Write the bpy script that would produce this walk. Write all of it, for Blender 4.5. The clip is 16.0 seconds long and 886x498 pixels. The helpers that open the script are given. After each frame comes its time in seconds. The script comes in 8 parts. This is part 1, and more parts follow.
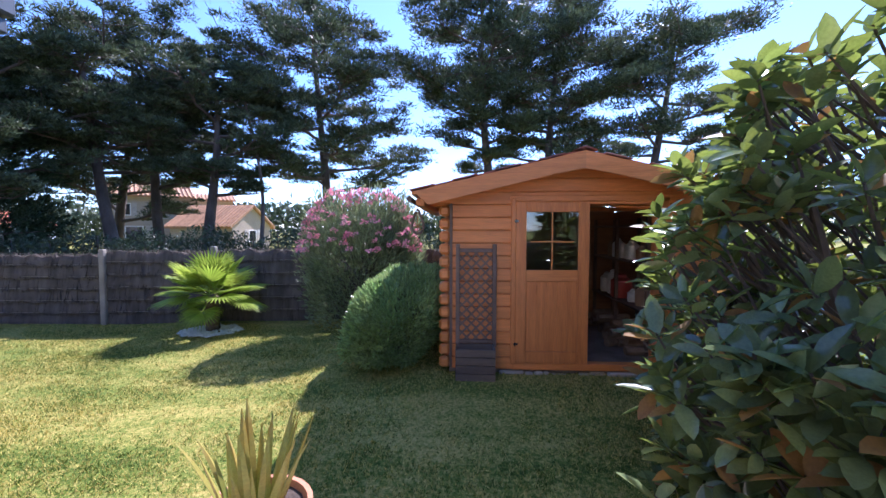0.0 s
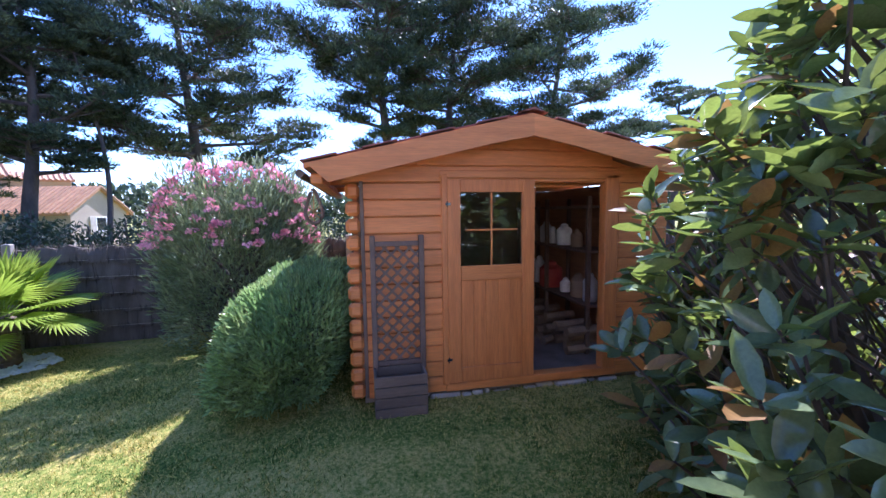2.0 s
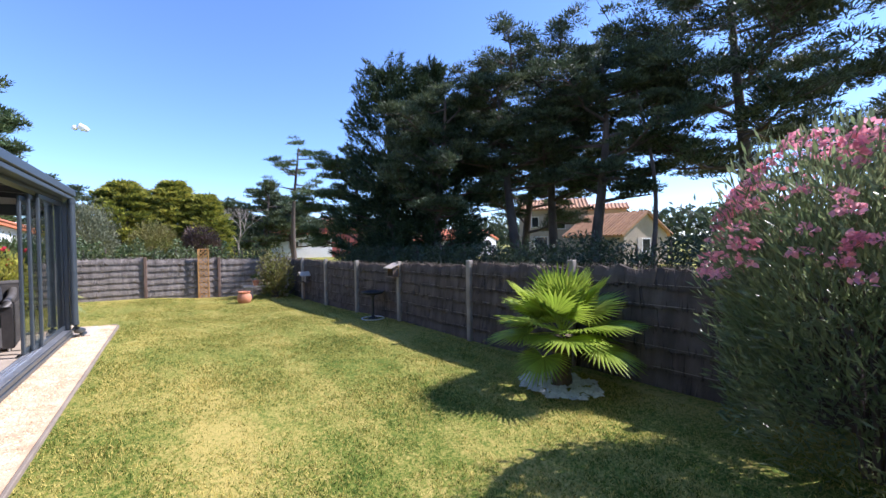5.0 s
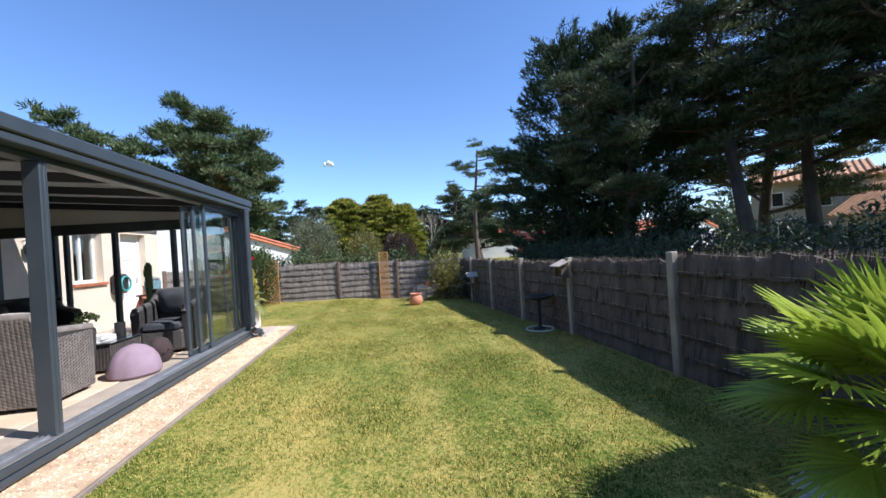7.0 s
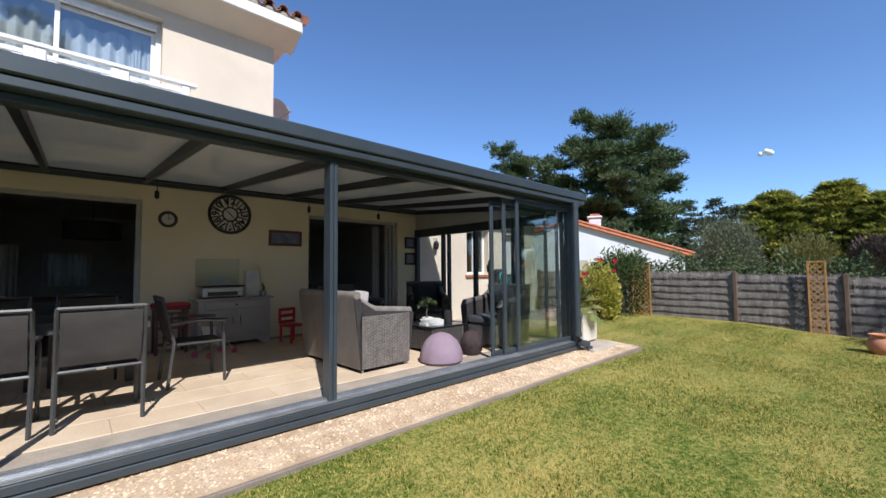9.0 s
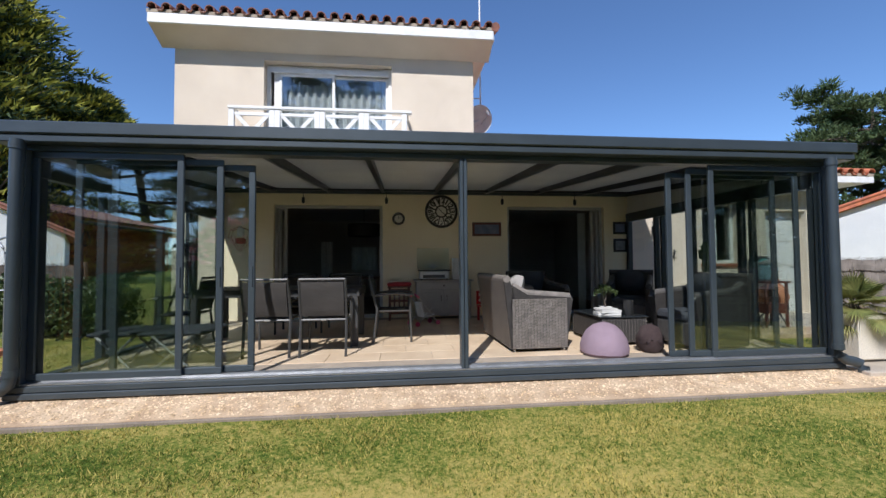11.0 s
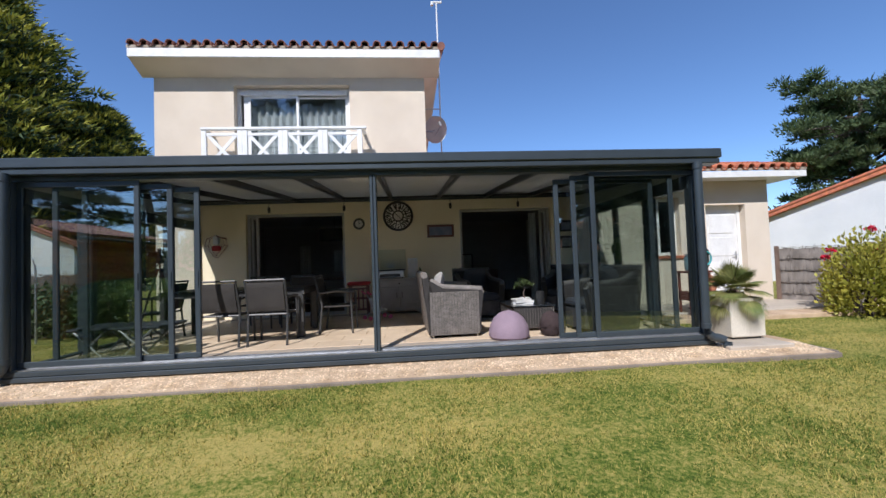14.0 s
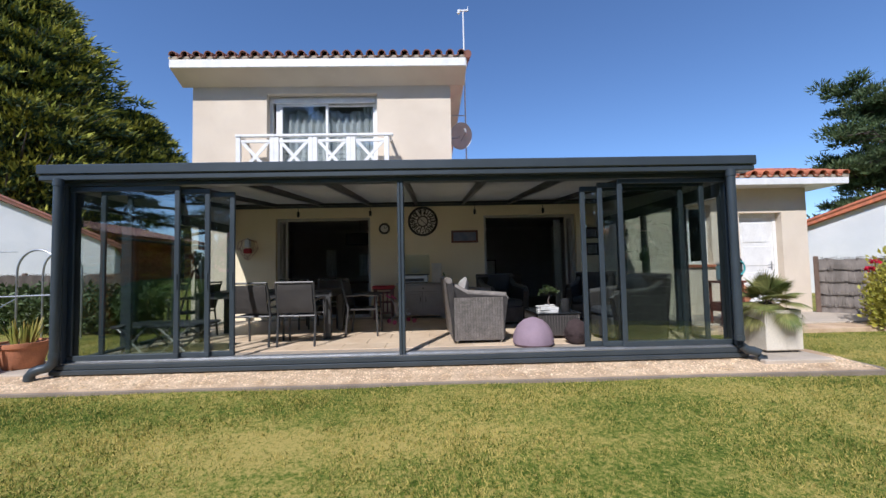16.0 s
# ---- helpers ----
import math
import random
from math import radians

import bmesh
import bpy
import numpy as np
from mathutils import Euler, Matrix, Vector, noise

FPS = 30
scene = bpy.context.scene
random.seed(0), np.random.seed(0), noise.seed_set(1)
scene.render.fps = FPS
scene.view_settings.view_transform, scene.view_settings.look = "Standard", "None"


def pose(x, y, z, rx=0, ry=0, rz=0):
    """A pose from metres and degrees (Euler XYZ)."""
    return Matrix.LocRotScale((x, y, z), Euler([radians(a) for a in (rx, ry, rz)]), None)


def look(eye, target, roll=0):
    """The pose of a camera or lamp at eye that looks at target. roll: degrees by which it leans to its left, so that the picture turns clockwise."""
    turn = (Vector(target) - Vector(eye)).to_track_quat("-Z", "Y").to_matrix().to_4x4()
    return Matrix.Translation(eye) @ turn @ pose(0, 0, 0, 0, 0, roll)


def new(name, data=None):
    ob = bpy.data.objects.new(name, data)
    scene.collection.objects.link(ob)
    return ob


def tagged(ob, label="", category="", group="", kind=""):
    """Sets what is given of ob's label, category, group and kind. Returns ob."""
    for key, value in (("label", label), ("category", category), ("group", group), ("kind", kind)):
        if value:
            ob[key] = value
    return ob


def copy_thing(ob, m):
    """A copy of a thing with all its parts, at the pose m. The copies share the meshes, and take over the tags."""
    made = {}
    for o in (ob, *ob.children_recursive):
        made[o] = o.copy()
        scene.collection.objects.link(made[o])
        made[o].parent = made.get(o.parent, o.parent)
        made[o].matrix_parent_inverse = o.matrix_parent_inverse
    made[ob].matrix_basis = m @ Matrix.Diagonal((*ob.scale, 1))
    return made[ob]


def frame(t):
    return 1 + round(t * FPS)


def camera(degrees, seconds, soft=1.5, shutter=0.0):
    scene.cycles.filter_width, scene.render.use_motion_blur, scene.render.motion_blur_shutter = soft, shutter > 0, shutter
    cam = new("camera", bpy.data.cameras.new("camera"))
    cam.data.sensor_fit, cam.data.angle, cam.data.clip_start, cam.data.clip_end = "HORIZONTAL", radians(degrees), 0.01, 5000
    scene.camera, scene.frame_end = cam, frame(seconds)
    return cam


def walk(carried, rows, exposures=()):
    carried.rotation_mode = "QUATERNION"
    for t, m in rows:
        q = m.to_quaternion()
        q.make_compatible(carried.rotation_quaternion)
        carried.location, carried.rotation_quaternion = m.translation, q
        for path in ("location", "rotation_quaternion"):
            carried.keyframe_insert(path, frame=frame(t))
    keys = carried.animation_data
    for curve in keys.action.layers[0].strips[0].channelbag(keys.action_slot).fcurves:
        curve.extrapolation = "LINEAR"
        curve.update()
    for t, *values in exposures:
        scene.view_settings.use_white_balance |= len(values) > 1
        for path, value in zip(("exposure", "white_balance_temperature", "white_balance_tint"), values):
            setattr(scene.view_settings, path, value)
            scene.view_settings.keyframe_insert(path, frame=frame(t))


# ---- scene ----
cam = camera(96.0, 16.0)
PATH = [
    (0, (0.54, 0.055, 1.565), (0.445, 2.05, 1.473), 0.1),
    (0.5, (0.482, 0.229, 1.583), (0.49, 2.227, 1.487), -0.2),
    (1, (0.394, 0.485, 1.616), (0.516, 2.478, 1.498), -0.6),
    (1.5, (0.36, 0.741, 1.623), (0.595, 2.721, 1.467), -0.9),
    (2, (0.411, 1.133, 1.606), (0.81, 3.084, 1.42), -0.8),
    (2.5, (0.405, 1.528, 1.607), (0.971, 3.437, 1.423), -0.3),
    (3, (0.366, 1.883, 1.653), (0.443, 3.875, 1.49), -1.3),
    (3.5, (0.214, 2.164, 1.627), (-0.492, 4.032, 1.529), -0.4),
    (4, (-0.098, 2.477, 1.534), (-1.249, 4.111, 1.451), -0.8),
    (4.5, (-0.389, 2.749, 1.516), (-1.861, 4.101, 1.463), -1.2),
    (4.7, (-0.514, 2.85, 1.524), (-2.08, 4.093, 1.482), -1.1),
    (6.8, (-1.937, 4.015, 1.438), (-3.874, 4.51, 1.407), -3.4),
    (7, (-2.103, 4.181, 1.397), (-4.086, 4.441, 1.397), -3.8),
    (7.5, (-2.527, 4.429, 1.397), (-4.517, 4.244, 1.448), -3.5),
    (8, (-3.066, 4.627, 1.38), (-5.023, 4.229, 1.477), -3.3),
    (8.5, (-3.514, 4.821, 1.326), (-5.277, 3.883, 1.428), -2.8),
    (9, (-3.883, 4.838, 1.3), (-5.239, 3.371, 1.404), -0.5),
    (9.5, (-4.241, 4.866, 1.288), (-5.024, 3.028, 1.372), 0.7),
    (10, (-4.536, 5.01, 1.267), (-4.962, 3.057, 1.352), 0.1),
    (10.2, (-4.629, 5.098, 1.246), (-4.993, 3.133, 1.341), 0.0),
    (12.3, (-5.533, 6.228, 1.21), (-5.587, 4.228, 1.224), -0.8),
    (12.5, (-5.645, 6.279, 1.204), (-5.676, 4.279, 1.224), -0.7),
    (13, (-5.889, 6.354, 1.18), (-5.912, 4.355, 1.223), -0.7),
    (13.5, (-5.988, 6.406, 1.183), (-6.098, 4.41, 1.239), -1.3),
    (14, (-6.041, 6.418, 1.188), (-6.202, 4.425, 1.256), -2.1),
    (14.5, (-6.025, 6.41, 1.183), (-6.105, 4.414, 1.276), -2.4),
    (15, (-5.99, 6.428, 1.178), (-5.958, 4.431, 1.288), -1.9),
    (15.5, (-5.979, 6.451, 1.181), (-5.947, 4.454, 1.289), -1.3),
    (16, (-5.998, 6.466, 1.193), (-6.049, 4.469, 1.29), -1.2),
]
walk(cam, [(t, look(eye, target, roll)) for t, eye, target, roll in PATH], [(0.0, 1.55, 5450, 29), (1.5, 1.75, 5250, 30), (2.5, 1.9, 5150, 30), (3.2, 1.85, 5200, 28), (4.0, 1.55, 5500, 27), (4.5, 1.3, 5750, 24), (7.0, 0.82, 5850, 15), (8.0, 0.62, 5850, 11), (9.0, 0.42, 5900, 12), (10.0, 0.28, 5900, 12), (16.0, 0.2, 5850, 14)])

# ---- light ----
SUN_AZ, SUN_EL = radians(22.5), radians(45.5)
world = bpy.data.worlds.new("world")
scene.world = world
world.use_nodes = True
wn = world.node_tree.nodes
sky = wn.new("ShaderNodeTexSky")
sky.sky_type = "NISHITA"
sky.sun_disc = False
sky.sun_elevation, sky.sun_rotation = SUN_EL, SUN_AZ
sky.air_density, sky.dust_density, sky.ozone_density = 0.9, 0.1, 6.0
wn["Background"].inputs["Strength"].default_value = 0.13
world.node_tree.links.new(sky.outputs[0], wn["Background"].inputs["Color"])
lamp = bpy.data.lights.new("sun", "SUN")
lamp.energy, lamp.angle, lamp.color = 4.4, radians(0.6), (1.0, 0.94, 0.86)
sun_way = Vector((math.sin(SUN_AZ) * math.cos(SUN_EL), math.cos(SUN_AZ) * math.cos(SUN_EL), math.sin(SUN_EL)))
sun = new("sun", lamp)
sun.matrix_world = look(sun_way * 60, (0, 0, 0))


# ---- materials ----
def mat(name, c1, c2=None, scale=4.0, rough=0.6, metal=0.0, bump=0.15, bscale=80.0, island=0.0, trans=0.0, spec=0.5, obrand=0.0, stretch=(1, 1, 1), coat=0.0, trans_col=None):
    """Two-scale procedural surface: broad stains between two colours, fine grain, relief."""
    m = bpy.data.materials.new(name)
    m.use_nodes = True
    n, l = m.node_tree.nodes, m.node_tree.links
    bsdf = n["Principled BSDF"]
    c2 = c2 or tuple(v * 0.8 for v in c1)
    geo = n.new("ShaderNodeNewGeometry")
    mp = n.new("ShaderNodeMapping")
    mp.inputs["Scale"].default_value = stretch
    l.new(geo.outputs["Position"], mp.inputs["Vector"])
    big = n.new("ShaderNodeTexNoise")
    big.inputs["Scale"].default_value, big.inputs["Detail"].default_value = scale, 5.0
    fine = n.new("ShaderNodeTexNoise")
    fine.inputs["Scale"].default_value, fine.inputs["Detail"].default_value = bscale, 3.0
    for t in (big, fine):
        l.new(mp.outputs[0], t.inputs["Vector"])
    ramp = n.new("ShaderNodeValToRGB")
    ramp.color_ramp.elements[0].position, ramp.color_ramp.elements[1].position = 0.36, 0.66
    ramp.color_ramp.elements[0].color, ramp.color_ramp.elements[1].color = (*c1, 1), (*c2, 1)
    l.new(big.outputs["Fac"], ramp.inputs[0])
    hsv = n.new("ShaderNodeHueSaturation")
    l.new(ramp.outputs[0], hsv.inputs["Color"])
    val = n.new("ShaderNodeMapRange")
    val.inputs["From Min"].default_value, val.inputs["From Max"].default_value = 0.3, 0.7
    val.inputs["To Min"].default_value, val.inputs["To Max"].default_value = 0.88, 1.12
    l.new(fine.outputs["Fac"], val.inputs["Value"])
    out = val.outputs[0]
    for src, amount in (("Random Per Island", island), ("obj", obrand)):
        if amount:
            node = geo.outputs[src] if src != "obj" else n.new("ShaderNodeObjectInfo").outputs["Random"]
            mr = n.new("ShaderNodeMapRange")
            mr.inputs["To Min"].default_value, mr.inputs["To Max"].default_value = 1 - amount, 1 + amount
            l.new(node, mr.inputs["Value"])
            mul = n.new("ShaderNodeMath")
            mul.operation = "MULTIPLY"
            l.new(out, mul.inputs[0]), l.new(mr.outputs[0], mul.inputs[1])
            out = mul.outputs[0]
    l.new(out, hsv.inputs["Value"])
    l.new(hsv.outputs[0], bsdf.inputs["Base Color"])
    bsdf.inputs["Roughness"].default_value, bsdf.inputs["Metallic"].default_value = rough, metal
    bsdf.inputs["Specular IOR Level"].default_value = spec
    bsdf.inputs["Coat Weight"].default_value = coat
    if bump:
        b = n.new("ShaderNodeBump")
        b.inputs["Strength"].default_value, b.inputs["Distance"].default_value = bump, 0.01
        l.new(fine.outputs["Fac"], b.inputs["Height"]), l.new(b.outputs[0], bsdf.inputs["Normal"])
    if trans:
        tr, mix = n.new("ShaderNodeBsdfTranslucent"), n.new("ShaderNodeMixShader")
        if trans_col:
            tint = n.new("ShaderNodeMix")
            tint.data_type, tint.blend_type = "RGBA", "MULTIPLY"
            tint.inputs["Factor"].default_value = 1.0
            l.new(hsv.outputs[0], tint.inputs["A"])
            tint.inputs["B"].default_value = (*trans_col, 1)
            l.new(tint.outputs["Result"], tr.inputs["Color"])
        else:
            l.new(hsv.outputs[0], tr.inputs["Color"])
        mix.inputs[0].default_value = trans
        l.new(bsdf.outputs[0], mix.inputs[1]), l.new(tr.outputs[0], mix.inputs[2])
        l.new(mix.outputs[0], n["Material Output"].inputs["Surface"])
    return m


def glass(name, tint, head_on=0.08):
    """Thin clear glass: see-through, with gloss that grows towards grazing angles."""
    m = bpy.data.materials.new(name)
    m.use_nodes = True
    n, l = m.node_tree.nodes, m.node_tree.links
    n.remove(n["Principled BSDF"])
    clear, shine, mix, lw = n.new("ShaderNodeBsdfTransparent"), n.new("ShaderNodeBsdfGlossy"), n.new("ShaderNodeMixShader"), n.new("ShaderNodeLayerWeight")
    clear.inputs["Color"].default_value = (*tint, 1)
    shine.inputs["Roughness"].default_value = 0.0
    lw.inputs["Blend"].default_value = 0.5
    power, add = n.new("ShaderNodeMath"), n.new("ShaderNodeMath")
    power.operation, add.operation = "POWER", "MULTIPLY_ADD"
    power.inputs[1].default_value = 5.0
    add.inputs[1].default_value, add.inputs[2].default_value = 1 - head_on, head_on
    l.new(lw.outputs["Facing"], power.inputs[0]), l.new(power.outputs[0], add.inputs[0])
    l.new(add.outputs[0], mix.inputs[0]), l.new(clear.outputs[0], mix.inputs[1]), l.new(shine.outputs[0], mix.inputs[2])
    l.new(mix.outputs[0], n["Material Output"].inputs["Surface"])
    return m


M = {}
def lawn_material(name, green, straw, dark, island):
    m = mat(name, green, straw, 0.5, 0.9 if not island else 0.6, bump=0.6 if not island else 0, bscale=140, spec=0.12, trans=0.25 if island else 0)
    n, l = m.node_tree.nodes, m.node_tree.links
    ramp = next(k for k in n if k.bl_idname == "ShaderNodeValToRGB")
    noises = [k for k in n if k.bl_idname == "ShaderNodeTexNoise"]
    ramp.color_ramp.elements[0].position, ramp.color_ramp.elements[1].position = 0.41, 0.71
    extra = ramp.color_ramp.elements.new(0.25)
    extra.color = (*dark, 1)
    calm = n.new("ShaderNodeMath")
    calm.operation = "MULTIPLY_ADD"
    calm.inputs[1].default_value, calm.inputs[2].default_value = 0.5, 0.27
    l.new(noises[0].outputs["Fac"], calm.inputs[0])
    src = calm.outputs[0]
    for scale, weight in ((3.0, 0.30), (14.0, 0.45), (38.0, 0.85), (130.0, 0.7)):
        t = n.new("ShaderNodeTexNoise")
        t.inputs["Scale"].default_value, t.inputs["Detail"].default_value = scale, 4.0
        l.new(noises[0].inputs["Vector"].links[0].from_socket, t.inputs["Vector"])
        off = n.new("ShaderNodeMath")
        off.operation = "MULTIPLY_ADD"
        off.inputs[1].default_value, off.inputs[2].default_value = weight, -0.5 * weight
        l.new(t.outputs["Fac"], off.inputs[0])
        add = n.new("ShaderNodeMath")
        l.new(src, add.inputs[0]), l.new(off.outputs[0], add.inputs[1])
        src = add.outputs[0]
    run = n.new("ShaderNodeMapping")
    run.inputs["Scale"].default_value = (0.10, 2.1, 1.0)
    l.new(next(k for k in n if k.bl_idname == "ShaderNodeNewGeometry").outputs["Position"], run.inputs["Vector"])
    streak = n.new("ShaderNodeTexNoise")
    streak.inputs["Scale"].default_value, streak.inputs["Detail"].default_value = 1.0, 2.0
    l.new(run.outputs[0], streak.inputs["Vector"])
    off = n.new("ShaderNodeMath")
    off.operation = "MULTIPLY_ADD"
    off.inputs[1].default_value, off.inputs[2].default_value = 0.42, -0.21
    l.new(streak.outputs["Fac"], off.inputs[0])
    add = n.new("ShaderNodeMath")
    l.new(src, add.inputs[0]), l.new(off.outputs[0], add.inputs[1])
    src = add.outputs[0]
    if island:
        geo = next(k for k in n if k.bl_idname == "ShaderNodeNewGeometry")
        off = n.new("ShaderNodeMath")
        off.operation = "MULTIPLY_ADD"
        off.inputs[1].default_value, off.inputs[2].default_value = island, -0.5 * island
        l.new(geo.outputs["Random Per Island"], off.inputs[0])
        add = n.new("ShaderNodeMath")
        l.new(src, add.inputs[0]), l.new(off.outputs[0], add.inputs[1])
        src = add.outputs[0]
    l.new(src, ramp.inputs[0])
    return m


M["lawn"] = lawn_material("lawn", (0.125, 0.162, 0.024), (0.40, 0.32, 0.095), (0.045, 0.08, 0.012), 0)
M["blade"] = lawn_material("grass_blade", (0.20, 0.25, 0.04), (0.60, 0.485, 0.145), (0.075, 0.115, 0.018), 1.0)
M["gravel"] = mat("gravel", (0.62, 0.465, 0.31), (0.45, 0.315, 0.20), 3.0, 0.9, bump=0.6, bscale=70, spec=0.2)
M["pebble"] = mat("gravel_stone", (0.74, 0.575, 0.385), (0.52, 0.37, 0.215), 6, 0.85, bump=0.1, island=0.42, spec=0.2)
M["edging"] = mat("weathered_edging", (0.27, 0.22, 0.17), (0.2, 0.165, 0.13), 3, 0.9, bump=0.3)
M["white_stone"] = mat("white_stone", (0.75, 0.74, 0.70), (0.6, 0.59, 0.55), 9, 0.7, bump=0.15, island=0.12)
M["concrete"] = mat("concrete", (0.50, 0.43, 0.345), (0.41, 0.35, 0.275), 3, 0.9, bump=0.3, bscale=120)
M["post"] = mat("concrete_post", (0.34, 0.30, 0.24), (0.24, 0.21, 0.165), 3.5, 0.9, bump=0.3, bscale=120)
# Two tones of one brushwood: darkened for shade, paler for sun.
M["brush"] = mat("heather_brush_shaded", (0.082, 0.069, 0.058), (0.14, 0.118, 0.098), 2.5, 0.95, bump=0.6, bscale=90, island=0.32, spec=0.1, stretch=(3, 3, 0.6))
M["brush_sunlit"] = mat("weathered_brush_sunlit", (0.15, 0.132, 0.115), (0.25, 0.22, 0.192), 2.5, 0.95, bump=0.6, bscale=90, island=0.35, spec=0.1, stretch=(3, 3, 0.6))
M["render"] = mat("house_render", (0.74, 0.64, 0.51), (0.67, 0.57, 0.45), 1.3, 0.92, bump=0.55, bscale=170, spec=0.15)
M["render_in"] = mat("veranda_wall_paint", (0.90, 0.80, 0.57), (0.85, 0.75, 0.53), 1.2, 0.8, bump=0.2, bscale=150, spec=0.2)
M["white"] = mat("white_paint", (0.82, 0.81, 0.78), (0.74, 0.73, 0.70), 5, 0.45, bump=0.05)
M["alu"] = mat("anthracite_aluminium", (0.062, 0.078, 0.09), (0.052, 0.066, 0.077), 3, 0.38, metal=0.25, bump=0.05, bscale=300)
M["alu_grey"] = mat("bare_aluminium_track", (0.55, 0.56, 0.57), (0.45, 0.46, 0.47), 8, 0.35, metal=0.8, bump=0.05)
# Lining and roof skin pass daylight, an addition to brighten the veranda.
M["panel"] = mat("roof_lining", (0.80, 0.79, 0.75), (0.76, 0.75, 0.71), 2, 0.05, bump=0.0, spec=1.0, coat=1.0, trans=0.42)
M["roof_skin"] = mat("translucent_roof_panel", (0.66, 0.67, 0.66), (0.60, 0.61, 0.60), 2, 0.4, bump=0.0, trans=0.6)
M["gable_lining"] = mat("pale_gable_panel", (0.60, 0.59, 0.56), (0.54, 0.53, 0.50), 2, 0.4, bump=0.0)
M["tile_floor"] = mat("beige_floor_tile", (0.72, 0.57, 0.40), (0.64, 0.49, 0.33), 3, 0.45, bump=0.1, bscale=90, obrand=0.07)
M["joint"] = mat("tile_joint", (0.42, 0.35, 0.27), None, 5, 0.9)
M["roof_tile"] = mat("clay_roof_tile", (0.62, 0.20, 0.09), (0.42, 0.14, 0.08), 5, 0.8, bump=0.25, bscale=90, obrand=0.18, island=0.18)
M["roof_tile_old"] = mat("weathered_roof_tile", (0.36, 0.15, 0.10), (0.25, 0.12, 0.09), 6, 0.85, bump=0.25, bscale=90, obrand=0.2, island=0.2)
M["roof_far"] = mat("pale_roof_tile", (0.50, 0.285, 0.15), (0.40, 0.22, 0.12), 3, 0.85, bump=0.25, island=0.15)
M["cedar"] = mat("orange_stained_pine", (0.68, 0.245, 0.062), (0.57, 0.19, 0.046), 5, 0.5, bump=0.2, bscale=28, obrand=0.09, stretch=(0.35, 1, 5))
M["cedar_v"] = mat("orange_stained_pine_upright", (0.66, 0.235, 0.06), (0.55, 0.18, 0.045), 5, 0.5, bump=0.2, bscale=28, obrand=0.03, stretch=(5, 1, 0.35))
M["dark_wood"] = mat("weathered_dark_wood", (0.13, 0.085, 0.06), (0.19, 0.125, 0.09), 5, 0.8, bump=0.3, bscale=40, stretch=(2, 2, 0.6), obrand=0.15)
M["old_plank"] = mat("grey_planter_plank", (0.17, 0.12, 0.085), (0.11, 0.08, 0.06), 4, 0.85, bump=0.35, bscale=40, stretch=(0.5, 1, 4), obrand=0.2)
M["orange_lattice"] = mat("honey_lattice_wood", (0.46, 0.25, 0.08), (0.36, 0.18, 0.055), 4, 0.7, bump=0.2, obrand=0.1)
M["shingle"] = mat("red_bitumen_shingle", (0.30, 0.10, 0.065), (0.22, 0.085, 0.06), 6, 0.85, bump=0.6, bscale=220, obrand=0.15)
M["bark"] = mat("pine_bark", (0.075, 0.058, 0.047), (0.13, 0.10, 0.08), 3, 0.95, bump=0.8, bscale=22, stretch=(1, 1, 0.35))
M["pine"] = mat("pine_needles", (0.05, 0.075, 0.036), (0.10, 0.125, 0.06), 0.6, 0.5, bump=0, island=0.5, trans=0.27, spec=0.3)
# Paler copy of the pine needles with sunlight put into the colour.
M["pine_sunlit"] = mat("sunlit_pine_needles", (0.065, 0.105, 0.04), (0.11, 0.145, 0.055), 0.5, 0.6, bump=0, island=0.4, trans=0.22, spec=0.3)
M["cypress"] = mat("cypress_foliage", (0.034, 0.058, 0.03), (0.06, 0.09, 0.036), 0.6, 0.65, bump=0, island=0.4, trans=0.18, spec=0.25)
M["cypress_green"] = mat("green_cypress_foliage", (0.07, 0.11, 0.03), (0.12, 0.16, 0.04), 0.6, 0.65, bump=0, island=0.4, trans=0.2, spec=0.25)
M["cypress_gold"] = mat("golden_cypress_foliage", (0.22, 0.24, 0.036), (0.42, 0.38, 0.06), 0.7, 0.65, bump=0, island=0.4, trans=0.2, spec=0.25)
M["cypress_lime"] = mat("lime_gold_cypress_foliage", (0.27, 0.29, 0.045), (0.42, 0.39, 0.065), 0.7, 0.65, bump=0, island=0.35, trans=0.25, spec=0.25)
M["yellow_leaf"] = mat("yellow_green_leaf", (0.33, 0.34, 0.05), (0.46, 0.40, 0.07), 2.0, 0.5, bump=0, island=0.35, trans=0.35)
M["alu_dark"] = mat("dark_blue_rafter_paint", (0.022, 0.027, 0.036), (0.018, 0.022, 0.03), 3, 0.4, bump=0.05)
M["hedge"] = mat("hedge_leaf", (0.06, 0.10, 0.03), (0.10, 0.13, 0.04), 1.2, 0.5, bump=0, island=0.4, trans=0.25)
M["hedge_dark"] = mat("dark_hedge_leaf", (0.035, 0.06, 0.028), (0.06, 0.085, 0.035), 1.0, 0.5, bump=0, island=0.45, trans=0.25)
M["olive"] = mat("olive_leaf", (0.13, 0.15, 0.085), (0.19, 0.20, 0.12), 1.0, 0.6, bump=0, island=0.3, trans=0.2)
M["purple"] = mat("purple_leaf", (0.10, 0.06, 0.055), (0.15, 0.10, 0.07), 1.0, 0.6, bump=0, island=0.35, trans=0.2)
M["broom"] = mat("broom_leaf", (0.13, 0.15, 0.03), (0.20, 0.17, 0.05), 1.0, 0.6, bump=0, island=0.35, trans=0.25)
M["pitto"] = mat("pittosporum_leaf", (0.22, 0.34, 0.11), (0.33, 0.42, 0.15), 3, 0.3, bump=0, island=0.35, trans=0.35, spec=0.6)
